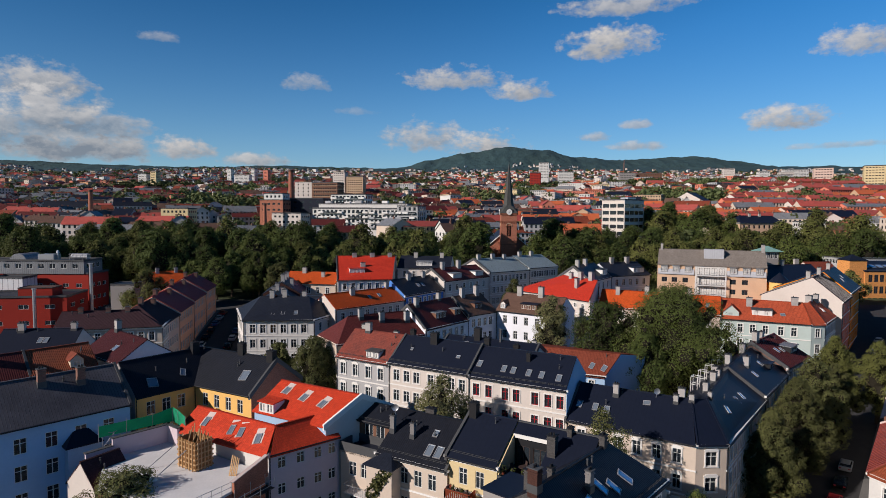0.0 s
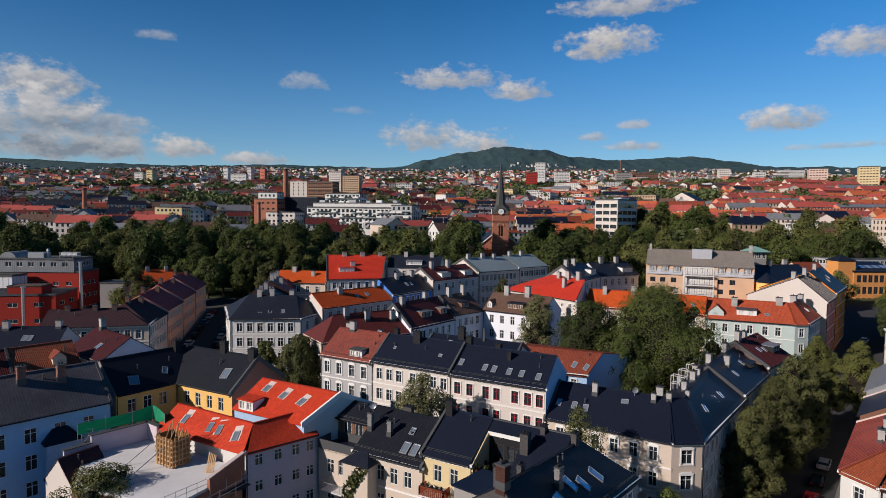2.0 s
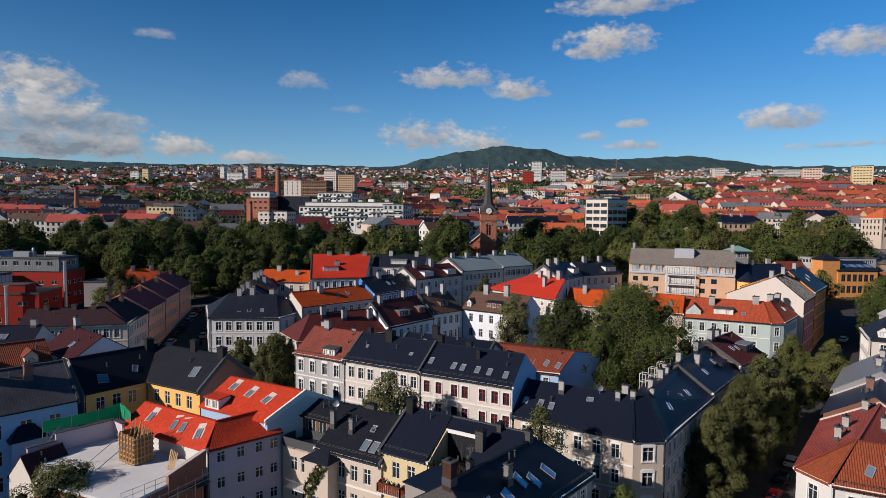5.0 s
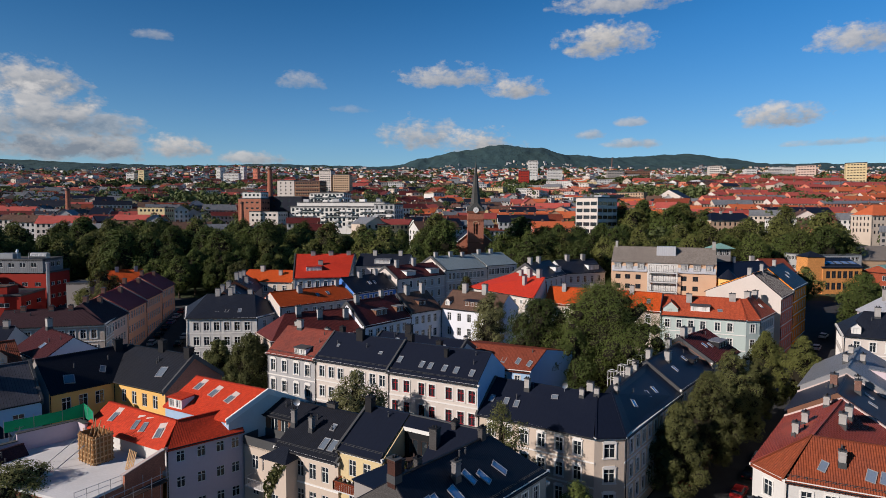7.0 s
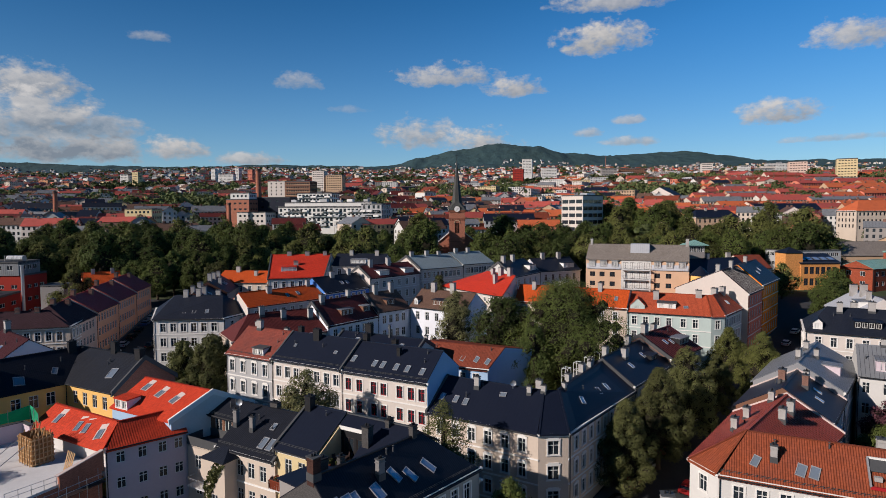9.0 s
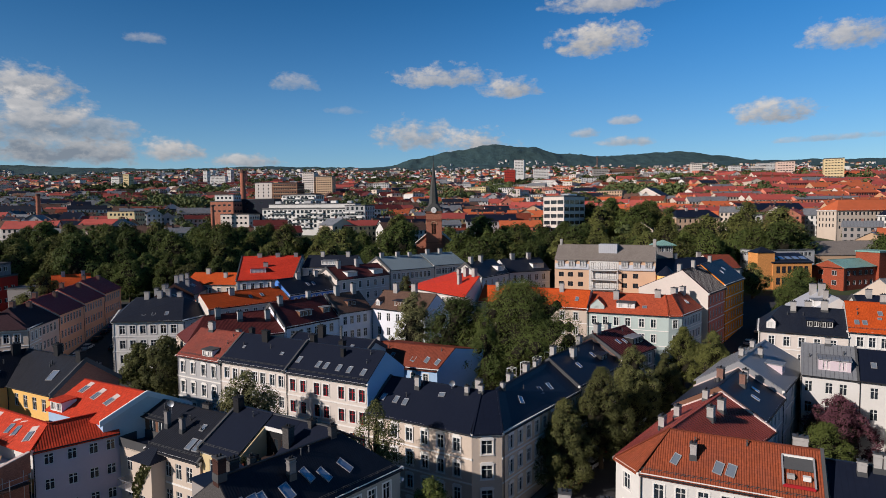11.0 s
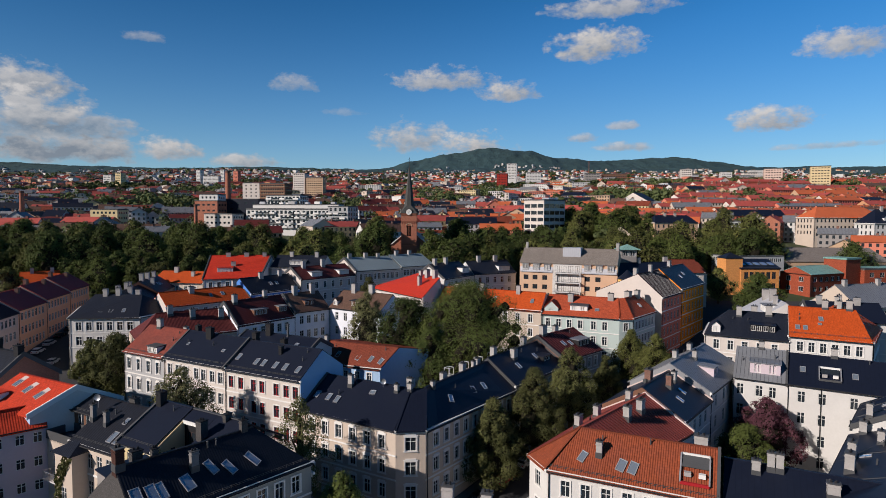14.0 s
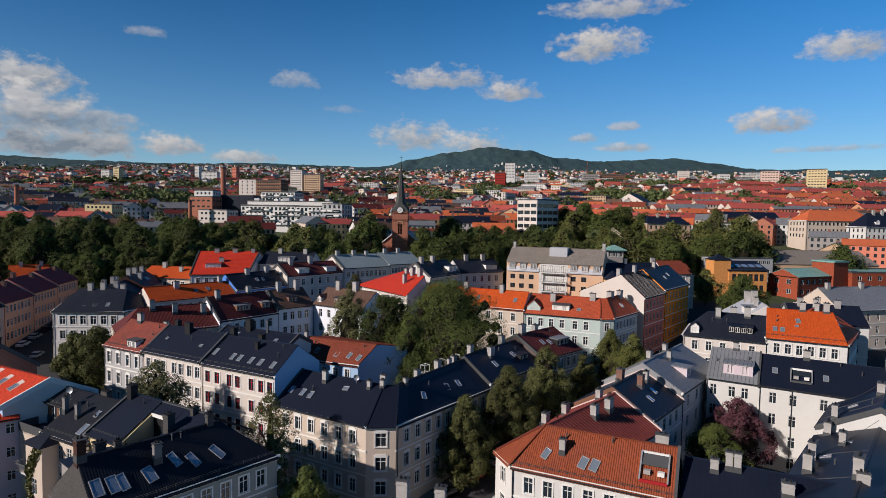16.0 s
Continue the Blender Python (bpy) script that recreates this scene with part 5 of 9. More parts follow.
house("maroon_roofed_house", "white house with maroon tiles and dormers", (-4.7, 118.4), (4.4, 130.0), 10, base=8, eave=22.8, ridge=27.2, wall="skylit_white", roof="roof_maroon", front=spec(n=6), para_l=True, dormers=((0.45, 0.3, 3.4, 1.4, 3, "plaster_brown", "roof_grey_metal", "flat", 3), (0.85, 0.3, 2.2, 1.4, 2.5, "plaster_brown", "roof_grey_metal", "flat", 2)),
      chimneys=((0.15, 0.9, 1.0, 0.8, 1.8), (0.7, 1.0, 0.9, 0.8, 1.5)))
house("clay_roofed_house", "house with a rust-red tile roof and tall chimneys", (-21.0, 108.0), (-5.0, 118.6), 10, base=7, eave=21.8, ridge=25.8, wall="cream", roof="roof_maroon", end_l="hip", hip_l=4.5, front=spec(n=4), chimneys=((0.2, 0.9, 1.0, 0.8, 1.8), (0.5, 0.7, 1.0, 0.8, 1.8), (0.85, 0.6, 1.0, 0.8, 2.0)))
house("white_house", "white plaster house with brown tiles", (4.4, 130.0), (11.3, 136.7), 10, base=9, eave=23.7, ridge=27.3, wall="skylit_white", roof="roof_brown", front=spec(n=4, trim=""), cornice=False, bands=False, dormers=((0.5, 0.3, 2.4, 1.3, 2.5, "plaster_brown", "roof_dark", "flat", 2),), chimneys=((0.3, 0.95, 1.1, 1.0, 2.0), (0.8, 0.95, 1.1, 1.0, 2.2)), para_l=True)
house("white_house", "white plaster house with brown tiles and a wide dormer", (11.3, 136.7), (24.3, 128.2), 10, base=9, eave=24.0, ridge=27.4, wall="skylit_white", roof="roof_brown", front=spec(n=5, trim=""), cornice=False, bands=False, dormers=((0.1, 0.15, 1.2, 1.3, 2.0, "trim_white", "roof_brown", "gable", 1), (0.52, 0.2, 4.0, 1.4, 2.5, "plaster_brown", "roof_dark", "flat", 3)),
      chimneys=((0.25, 0.95, 1.2, 1.0, 2.0), (0.6, 0.95, 1.2, 1.0, 2.2)))
house("orange_tiled_house", "cream house with an orange tile roof", (-50.5, 175.0), (-33.8, 172.4), 12, base=14, eave=25.5, ridge=28.3, wall="cream", roof="roof_orange", front=spec(n=5, floors=2), chimneys=((0.3, 0.9, 1.2, 0.9, 1.6), (0.7, 0.6, 1.0, 0.8, 1.4)))
house("red_roofed_house", "white house with a bright red roof and dormer", (-32.7, 169.8), (-16.8, 174.0), bl=(-36.9, 189.9), br=(-17.2, 192.4), at=0.70, back_eave=30.6, base=14, eave=27.1, ridge=33.0, wall="white", roof="roof_scarlet", front=spec(n=6, floors=3), dormers=((0.35, 0.25, 4.5, 1.6, 3.5, "trim_white", "roof_scarlet", "flat", 4),), chimneys=((0.3, 0.95, 1.4, 0.9, 1.2), (0.6, 0.95, 1.4, 0.9, 1.2), (0.45, 0.5, 1.4, 0.8, 1.4), (0.9, 0.95, 1.2, 0.9, 1.2)), para_l=True, para_r=True)
house("grey_house", "light grey house with a slate roof", (-16.4, 184.0), (0.5, 182.0), 12, base=14, eave=29.6, ridge=32.8, wall="pale_cream", roof="roof_slate", front=spec(n=5), chimneys=((0.3, 0.9, 1.2, 0.8, 1.5), (0.8, 0.9, 1.2, 0.8, 1.5)), dormers=((0.5, 0.2, 5, 1.4, 3, "trim_white", "roof_grey_metal", "flat", 4),))
house("maroon_roofed_house", "cream house with maroon tiles and white dormers", (-1.2, 160.5), (12.1, 175.0), 10, base=13, eave=28.0, ridge=31.0, wall="pale_cream", roof="roof_maroon", front=spec(n=6, floors=3), dormers=((0.3, 0.15, 3.6, 1.4, 2.5, "trim_white", "roof_grey_metal", "flat", 3), (0.8, 0.15, 3.6, 1.4, 2.5, "trim_white", "roof_grey_metal", "flat", 3)), chimneys=((0.2, 0.9, 1.1, 1.0, 2.0), (0.55, 0.9, 1.2, 1.0, 2.2)), para_l=True)
house("teal_roofed_house", "long house with a pale blue-grey metal roof", (12.3, 175.3), (25.7, 185.6), 15, base=14, eave=29.1, ridge=32.6, wall="pale_cream", roof="roof_teal", front=spec(n=9, floors=3), para_l=True, para_r=True, chimneys=((0.1, 0.95, 1.2, 0.9, 1.5), (0.45, 0.95, 1.2, 0.9, 1.5), (0.7, 0.85, 1.0, 0.9, 1.6)))
house("teal_roofed_house", "pale house with a blue-grey metal roof", (25.7, 185.6), (36.3, 193.7), 15, base=15, eave=29.6, ridge=32.9, wall="pale_cream", roof="roof_teal", front=spec(n=10, floors=3), chimneys=((0.2, 0.95, 1.2, 0.9, 1.5), (0.6, 0.95, 1.2, 0.9, 1.5)))
house("red_roofed_hall", "low white hall with a bright red roof", (18.8, 160.6), (34.0, 139.2), bl=(30.8, 167.2), br=(38.8, 150.0), at=0.85, base=13, eave=25.9, ridge=29.7, wall="pale_cream", roof="roof_scarlet", front=spec(n=10, floors=2, h=1.0, w=0.9), chimneys=((0.35, 0.9, 1.0, 0.8, 1.6), (0.6, 0.9, 1.2, 1.0, 2.2), (0.72, 0.5, 0.9, 0.9, 2.4), (0.85, 0.95, 1.2, 1.0, 2.2)), end_l="hip", hip_l=6)
house("dark_roofed_house", "white house with a dark slate roof and chimneys", (39.4, 160.6), (48.6, 174.0), 10.6, base=14, eave=28.3, ridge=32.0, wall="white", roof="roof_slate", front=spec(n=4, trim=""), para_l=True, chimneys=((0.15, 0.95, 1.2, 1.0, 1.8), (0.5, 0.95, 1.2, 1.0, 1.8)), dormers=((0.8, 0.2, 4, 1.8, 4, "trim_white", "roof_slate", "flat", 2),))
house("dark_roofed_house", "white house with a dark roof and dormers", (48.6, 174.0), (62.4, 180.5), 11, base=14, eave=28.4, ridge=31.8, wall="white", roof="roof_slate", front=spec(n=5, trim=""), chimneys=((0.3, 0.95, 1.2, 1.0, 1.8), (0.7, 0.95, 1.2, 1.0, 1.8)), dormers=((0.75, 0.2, 4, 1.6, 3, "trim_white", "roof_slate", "flat", 3),))
house("low_house", "low house with an orange tile roof behind the great tree", (37.5, 145.0), (62.0, 132.4), 8, base=11, eave=23.9, ridge=27.5, wall="cream", roof="roof_orange", front=spec(n=8, floors=2), chimneys=((0.15, 0.8, 1.0, 0.8, 1.8), (0.4, 0.9, 1.0, 0.8, 1.8), (0.75, 0.9, 1.0, 0.8, 1.8)), skylights=((0.55, 0.5), (0.9, 0.5)))
# turquoise corner house
T1, T2 = (74.6, 123.0), (76.5, 123.0)
tq = house("turquoise_corner_house", "pale turquoise corner house with red tiles", (62.2, 132.4), (78.4, 125.3), bl=(67.4, 144.3), br=(81.2, 137.0), base=8, eave=23.3, ridge=26.9, wall="turquoise", roof="roof_terracotta", end_r="open", front=spec(n=7, trim="plain", us=[1.5, 4, 6.5, 9, 12.0, 14.5, 17.2]), para_l=True,
           chimneys=((0.35, 0.7, 1.2, 0.9, 1.8), (0.9, 0.9, 1.3, 1.0, 1.5)), dormers=((0.12, 0.15, 3.2, 1.0, 2.5, "plaster_turquoise", "roof_terracotta", "gable", 1), (0.48, 0.25, 4.0, 1.4, 2.4, "trim_white", "flashing", "flat", 2)), skylights=((0.72, 0.35, 1.0, 0.9),))
corner_face(tq, (78.4, 125.3), (81.5, 125.6), (79.8, 131.15), (81.35, 131.3), 8, 23.3, 26.9, "turquoise", "roof_terracotta", spec(n=1))
house("turquoise_wing", "pale turquoise wing with red tiles", (81.5, 125.6), (90.2, 135.3), bl=(81.2, 137.0), br=(83.6, 141.0), base=8, eave=23.4, ridge=26.9, wall="turquoise", roof="roof_terracotta", end_l="open", front=spec(n=6), chimneys=((0.35, 1.1, 1.6, 1.2, 1.6), (0.8, 0.9, 1.4, 1.0, 1.6)), skylights=((0.55, 0.5, 1.0, 1.2),))
house("gabled_house", "cream-gabled house with striped brown tiles and balconies", (92.0, 135.9), (101.2, 146.7), 17, base=9, eave=26.7, ridge=31.8, at=0.36, wall="pink", roof="roof_brown_dark", seams="chimney_grey", front=spec(n=5, floors=5, trim=""), para_r=True, left=None, side_l="plaster_pale_cream", chimneys=((0.1, 1.1, 1.2, 0.9, 1.8), (0.6, 1.0, 1.0, 0.8, 1.8)))
house("amber_house", "amber yellow house with a dark slate roof", (101.2, 146.7), (114.0, 161.8), 17, at=0.35, base=10, eave=27.4, ridge=32.3, wall="amber", roof="roof_slate", front=spec(n=7, floors=5, trim=""), chimneys=((0.4, 1.0, 1.0, 0.8, 1.6),), skylights=((0.4, 0.5), (0.6, 0.6)))

# ---- trees ----
def crown_mesh(name, seed, height, width, low, blobs, leaves, size, taper=0.5, leaf="leaf_green", clump=1.0, core=1.0):
    """A crown of single leaf tufts on many clumps that sit on the outside of a dense, uneven heart; its foot is the trunk's foot."""
    rng = np.random.default_rng(seed)
    blobs = int(blobs * 1.3)
    tall = height - low

    def profile(t):
        """Half width of the crown at the height t (0 its foot, 1 its top)."""
        return np.sin(np.pi * np.clip(t * 0.88 + 0.10, 0, 1) ** taper) ** 0.75

    cz = np.sort(rng.uniform(0.0, 1.0, blobs))
    prof = profile(cz)
    ang = np.arange(blobs) * 2.39996 + rng.normal(0, 0.35, blobs)
    uneven = 1 + 0.16 * np.sin(3 * ang + seed) * np.sin(5 * cz + seed * 0.7)
    rad = width / 2 * prof * rng.uniform(0.38, 1.0, blobs) * uneven * 0.95
    cen = np.c_[np.cos(ang) * rad, np.sin(ang) * rad, low + tall * (0.06 + 0.86 * cz)]
    br = clump * width * rng.uniform(0.07, 0.15, blobs) * (0.65 + 0.5 * prof)
    which = rng.choice(blobs, leaves, p=br**2 / (br**2).sum())
    d = rng.normal(size=(leaves, 3))
    out = cen - np.array([0, 0, low + tall * 0.40])
    out /= np.linalg.norm(out, axis=1)[:, None]
    d = d / np.linalg.norm(d, axis=1)[:, None] + out[which] * 0.55 + np.array([0, 0, 0.25])
    d /= np.linalg.norm(d, axis=1)[:, None]
    lump = 1 + 0.38 * np.sin(d[:, 0] * 5 + which) * np.sin(d[:, 1] * 6 + which * 1.7) * np.sin(d[:, 2] * 5 + which * 0.6)
    p = cen[which] + d * (br[which] * lump * rng.uniform(0.80, 1.12, leaves))[:, None] * np.array([1, 1, 1.05])
    nrm = d + rng.normal(size=(leaves, 3)) * 0.30 + np.array([0, 0, 0.10])
    nrm /= np.linalg.norm(nrm, axis=1)[:, None]
    t = np.cross(nrm, rng.normal(size=(leaves, 3)))
    t /= np.linalg.norm(t, axis=1)[:, None]
    b = np.cross(nrm, t)
    s = size * rng.uniform(0.5, 1.25, leaves)[:, None]
    verts = np.stack([p - t * s * 0.5, p - b * s * 0.32 + nrm * s * 0.12, p + t * s * 0.5, p + b * s * 0.32 + nrm * s * 0.12], 1).reshape(-1, 3)
    faces = np.arange(leaves * 4).reshape(-1, 4).tolist()
    # dense twig filling inside, crown shade put into its colour: a heart that follows the crown's outline, and a core
    # in each clump
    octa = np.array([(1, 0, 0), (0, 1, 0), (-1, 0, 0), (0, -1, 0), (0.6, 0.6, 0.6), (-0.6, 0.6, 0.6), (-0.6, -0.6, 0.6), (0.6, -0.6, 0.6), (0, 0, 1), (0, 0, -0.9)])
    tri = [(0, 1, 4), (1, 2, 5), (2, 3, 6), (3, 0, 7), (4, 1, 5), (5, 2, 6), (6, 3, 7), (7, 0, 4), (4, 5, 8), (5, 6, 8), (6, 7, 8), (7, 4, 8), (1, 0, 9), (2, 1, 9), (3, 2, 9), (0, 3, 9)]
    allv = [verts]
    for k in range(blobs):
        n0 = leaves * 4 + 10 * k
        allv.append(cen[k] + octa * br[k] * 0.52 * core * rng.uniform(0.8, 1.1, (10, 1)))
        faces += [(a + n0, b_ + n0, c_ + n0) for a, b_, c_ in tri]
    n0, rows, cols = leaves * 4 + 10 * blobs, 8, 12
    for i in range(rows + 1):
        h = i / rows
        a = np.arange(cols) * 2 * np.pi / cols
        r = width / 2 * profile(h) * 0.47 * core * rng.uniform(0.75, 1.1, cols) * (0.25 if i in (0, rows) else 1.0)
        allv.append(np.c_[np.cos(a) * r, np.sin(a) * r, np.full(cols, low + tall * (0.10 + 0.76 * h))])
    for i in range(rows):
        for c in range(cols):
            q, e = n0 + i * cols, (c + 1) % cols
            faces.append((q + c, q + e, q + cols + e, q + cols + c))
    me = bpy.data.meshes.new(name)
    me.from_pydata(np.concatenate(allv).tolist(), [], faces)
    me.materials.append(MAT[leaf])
    me.materials.append(MAT["shaded_twigs"])
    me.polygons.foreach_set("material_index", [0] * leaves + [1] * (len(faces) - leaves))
    return me


def trunk_mesh(seed, height, low, width):
    rng = random.Random(seed)
    bm = bmesh.new()
    r = 0.025 * height
    rod(bm, (0, 0, -0.6), (0, 0, low), r * 1.2, r * 0.9, 8)
    rod(bm, (0, 0, low), (rng.uniform(-0.3, 0.3), rng.uniform(-0.3, 0.3), height * 0.8), r * 0.9, r * 0.2, 8)
    for i in range(7):
        a, z = rng.uniform(0, 6.28), rng.uniform(low * 0.8, height * 0.55)
        rod(bm, (0, 0, z), (math.cos(a) * width * 0.24, math.sin(a) * width * 0.24, z + height * rng.uniform(0.12, 0.25)), r * 0.5, r * 0.12, 6)
    me = bpy.data.meshes.new("trunk")
    bm.to_mesh(me)
    bm.free()
    me.materials.append(MAT["bark"])
    return me


def make_tree(name, label, at, seed, height, width, low, blobs, leaves, size, taper=0.5, leaf="leaf_green", group="", clump=1.0, core=1.0):
    ob = thing(name, at, label, "tree", group)
    part("trunk", trunk_mesh(seed, height, low, width), None, ob)
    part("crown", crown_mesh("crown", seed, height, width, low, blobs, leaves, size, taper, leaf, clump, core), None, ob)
    return ob


def stand(x, y):
    return (x, y, ground_height(x, y))


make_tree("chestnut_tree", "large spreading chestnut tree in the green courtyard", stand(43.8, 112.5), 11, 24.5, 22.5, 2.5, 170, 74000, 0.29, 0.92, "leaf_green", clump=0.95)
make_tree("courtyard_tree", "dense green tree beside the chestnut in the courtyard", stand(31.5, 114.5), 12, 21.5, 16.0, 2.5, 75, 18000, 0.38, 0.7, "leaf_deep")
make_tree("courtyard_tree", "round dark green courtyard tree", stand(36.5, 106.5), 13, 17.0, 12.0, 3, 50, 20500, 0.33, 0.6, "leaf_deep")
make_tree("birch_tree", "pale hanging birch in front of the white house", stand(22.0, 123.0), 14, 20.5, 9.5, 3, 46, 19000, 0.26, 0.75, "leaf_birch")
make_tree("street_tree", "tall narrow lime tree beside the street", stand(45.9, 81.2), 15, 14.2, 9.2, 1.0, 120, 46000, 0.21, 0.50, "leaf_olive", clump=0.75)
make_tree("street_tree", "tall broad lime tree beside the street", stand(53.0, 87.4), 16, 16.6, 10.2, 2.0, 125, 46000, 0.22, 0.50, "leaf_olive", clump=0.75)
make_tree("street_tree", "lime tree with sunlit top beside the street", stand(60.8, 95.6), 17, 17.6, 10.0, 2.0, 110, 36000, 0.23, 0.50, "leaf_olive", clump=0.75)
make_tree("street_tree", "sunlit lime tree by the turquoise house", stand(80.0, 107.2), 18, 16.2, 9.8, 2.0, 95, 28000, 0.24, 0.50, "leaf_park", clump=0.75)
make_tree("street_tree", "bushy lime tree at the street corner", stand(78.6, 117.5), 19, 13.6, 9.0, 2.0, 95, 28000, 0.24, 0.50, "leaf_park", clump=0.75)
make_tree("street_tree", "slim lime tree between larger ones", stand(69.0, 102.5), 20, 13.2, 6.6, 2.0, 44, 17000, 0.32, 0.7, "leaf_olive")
# the paler birch leaf here puts sunlight into the crown's colour
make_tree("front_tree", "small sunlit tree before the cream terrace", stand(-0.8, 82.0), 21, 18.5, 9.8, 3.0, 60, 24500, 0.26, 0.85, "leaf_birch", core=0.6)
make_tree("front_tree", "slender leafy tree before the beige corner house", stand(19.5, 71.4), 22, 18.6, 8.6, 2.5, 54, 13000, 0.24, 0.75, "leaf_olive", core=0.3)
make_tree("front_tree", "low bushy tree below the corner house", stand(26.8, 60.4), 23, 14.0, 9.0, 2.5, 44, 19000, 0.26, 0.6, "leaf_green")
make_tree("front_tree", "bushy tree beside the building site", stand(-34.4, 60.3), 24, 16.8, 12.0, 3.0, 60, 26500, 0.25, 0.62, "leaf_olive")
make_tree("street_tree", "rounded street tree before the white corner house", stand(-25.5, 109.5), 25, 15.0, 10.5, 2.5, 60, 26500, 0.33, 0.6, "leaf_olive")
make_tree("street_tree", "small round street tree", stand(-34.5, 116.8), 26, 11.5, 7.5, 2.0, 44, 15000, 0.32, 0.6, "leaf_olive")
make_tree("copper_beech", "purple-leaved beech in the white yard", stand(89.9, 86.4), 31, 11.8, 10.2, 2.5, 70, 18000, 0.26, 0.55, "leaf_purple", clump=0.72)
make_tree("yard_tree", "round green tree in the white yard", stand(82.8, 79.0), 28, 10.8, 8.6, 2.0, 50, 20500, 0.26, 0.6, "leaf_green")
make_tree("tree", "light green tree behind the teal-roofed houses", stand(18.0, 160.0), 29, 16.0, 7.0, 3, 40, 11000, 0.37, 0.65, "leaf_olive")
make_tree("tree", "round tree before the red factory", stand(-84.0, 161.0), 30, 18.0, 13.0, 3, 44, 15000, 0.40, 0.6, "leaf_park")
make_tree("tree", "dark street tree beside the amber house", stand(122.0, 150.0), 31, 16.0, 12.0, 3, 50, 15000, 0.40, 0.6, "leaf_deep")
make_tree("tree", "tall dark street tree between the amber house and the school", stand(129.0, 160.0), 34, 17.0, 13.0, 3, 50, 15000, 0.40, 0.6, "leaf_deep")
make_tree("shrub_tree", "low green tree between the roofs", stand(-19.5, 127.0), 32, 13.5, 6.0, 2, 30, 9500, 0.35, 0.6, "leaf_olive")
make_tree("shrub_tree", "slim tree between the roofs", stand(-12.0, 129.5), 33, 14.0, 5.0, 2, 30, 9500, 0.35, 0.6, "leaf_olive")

# the park belt
PARK = []
for i, (h, w, lf, tp) in enumerate(((24, 18, "leaf_green", 0.9), (23, 17, "leaf_park", 0.85), (21, 16, "leaf_park", 0.8), (25, 16, "leaf_deep", 0.9), (19, 15, "leaf_green", 0.8), (22, 18, "leaf_deep", 0.75))):
    PARK.append(make_tree("park_tree", "tall full-crowned park tree in dark summer leaf", (-60 + i * 24, 236 + 3 * (i % 2), ground_height(0, 236)), 50 + i, h, w, 4.0, 38, 8200, 0.74, tp, lf, "trees of the park belt", 1.30))
rng = random.Random(5)


def free_of_church(x, y):
    return not (8 < x < 46 and 234 < y < 300)


for row, (y0, x0, x1, step) in enumerate(((205, -260, -88, 11), (218, -270, -70, 11.5), (232, -280, 10, 12), (247, -290, 10, 12.5), (262, -310, 8, 13), (278, -320, 8, 14),
                                          (222, 44, 80, 11), (236, 50, 250, 12), (250, 50, 300, 12), (264, 48, 320, 13), (280, 46, 330, 14), (300, -330, 330, 19))):
    x = x0
    while x < x1:
        px_, py_ = x + rng.uniform(-3, 3), y0 + rng.uniform(-5, 5)
        x += step * rng.uniform(0.8, 1.2)
        if not free_of_church(px_, py_) or (row < 2 and -75 > px_ > -150 and py_ < 212):
            continue
        if px_ > 182:
            continue
        k = rng.uniform(0.66, 1.0) * (1.0 if y0 < 290 else 0.85)
        if -60 < px_ < 6 and y0 > 225:
            k *= 0.84
        if px_ > 60 and y0 > 255:
            k *= 0.86
        t = copy_thing(rng.choice(PARK), pose(px_, py_, ground_height(px_, py_) - 0.5, 0, 0, rng.uniform(0, 360)))
        t.scale = (k, k, k * rng.uniform(0.92, 1.08))
# tall trees behind the park, and the great round ones beside the school
for i in range(12):
    px_, py_ = 116 + 4.2 * i + rng.uniform(-2, 2), rng.uniform(322, 352)
    t = copy_thing(PARK[i % 6], pose(px_, py_, ground_height(px_, py_) - 0.5, 0, 0, rng.uniform(0, 360)))
    t.scale = (0.95, 0.95, rng.uniform(0.88, 1.08))
for px_, py_, k, kz in ((174, 249, 1.35, 0.88), (166, 268, 1.1, 0.9), (150, 262, 1.1, 0.9), (140, 254, 1.0, 0.9), (186, 296, 0.9, 1.25)):
    t = copy_thing(PARK[1], pose(px_, py_, ground_height(px_, py_) - 0.5, 0, 0, rng.uniform(0, 360)))
    t.scale = (k, k, k * kz)
for px_, py_, k in ((-14, 222, 0.8), (2, 216, 0.7), (-62, 205, 0.72), (-48, 214, 0.75), (12, 240, 0.8), (48, 218, 0.85), (58, 226, 0.9), (38, 228, 0.75), (210, 236, 0.8), (135, 196, 0.6), (-90, 204, 0.7), (-80, 199, 0.62), (-69, 203, 0.75), (-57, 198, 0.6), (-46, 202, 0.72), (-36, 205, 0.68), (-27, 210, 0.7), (-52, 209, 0.85), (-75, 211, 0.85)):
    t = copy_thing(rng.choice(PARK), pose(px_, py_, ground_height(px_, py_) - 0.5, 0, 0, rng.uniform(0, 360)))
    t.scale = (k, k, k)


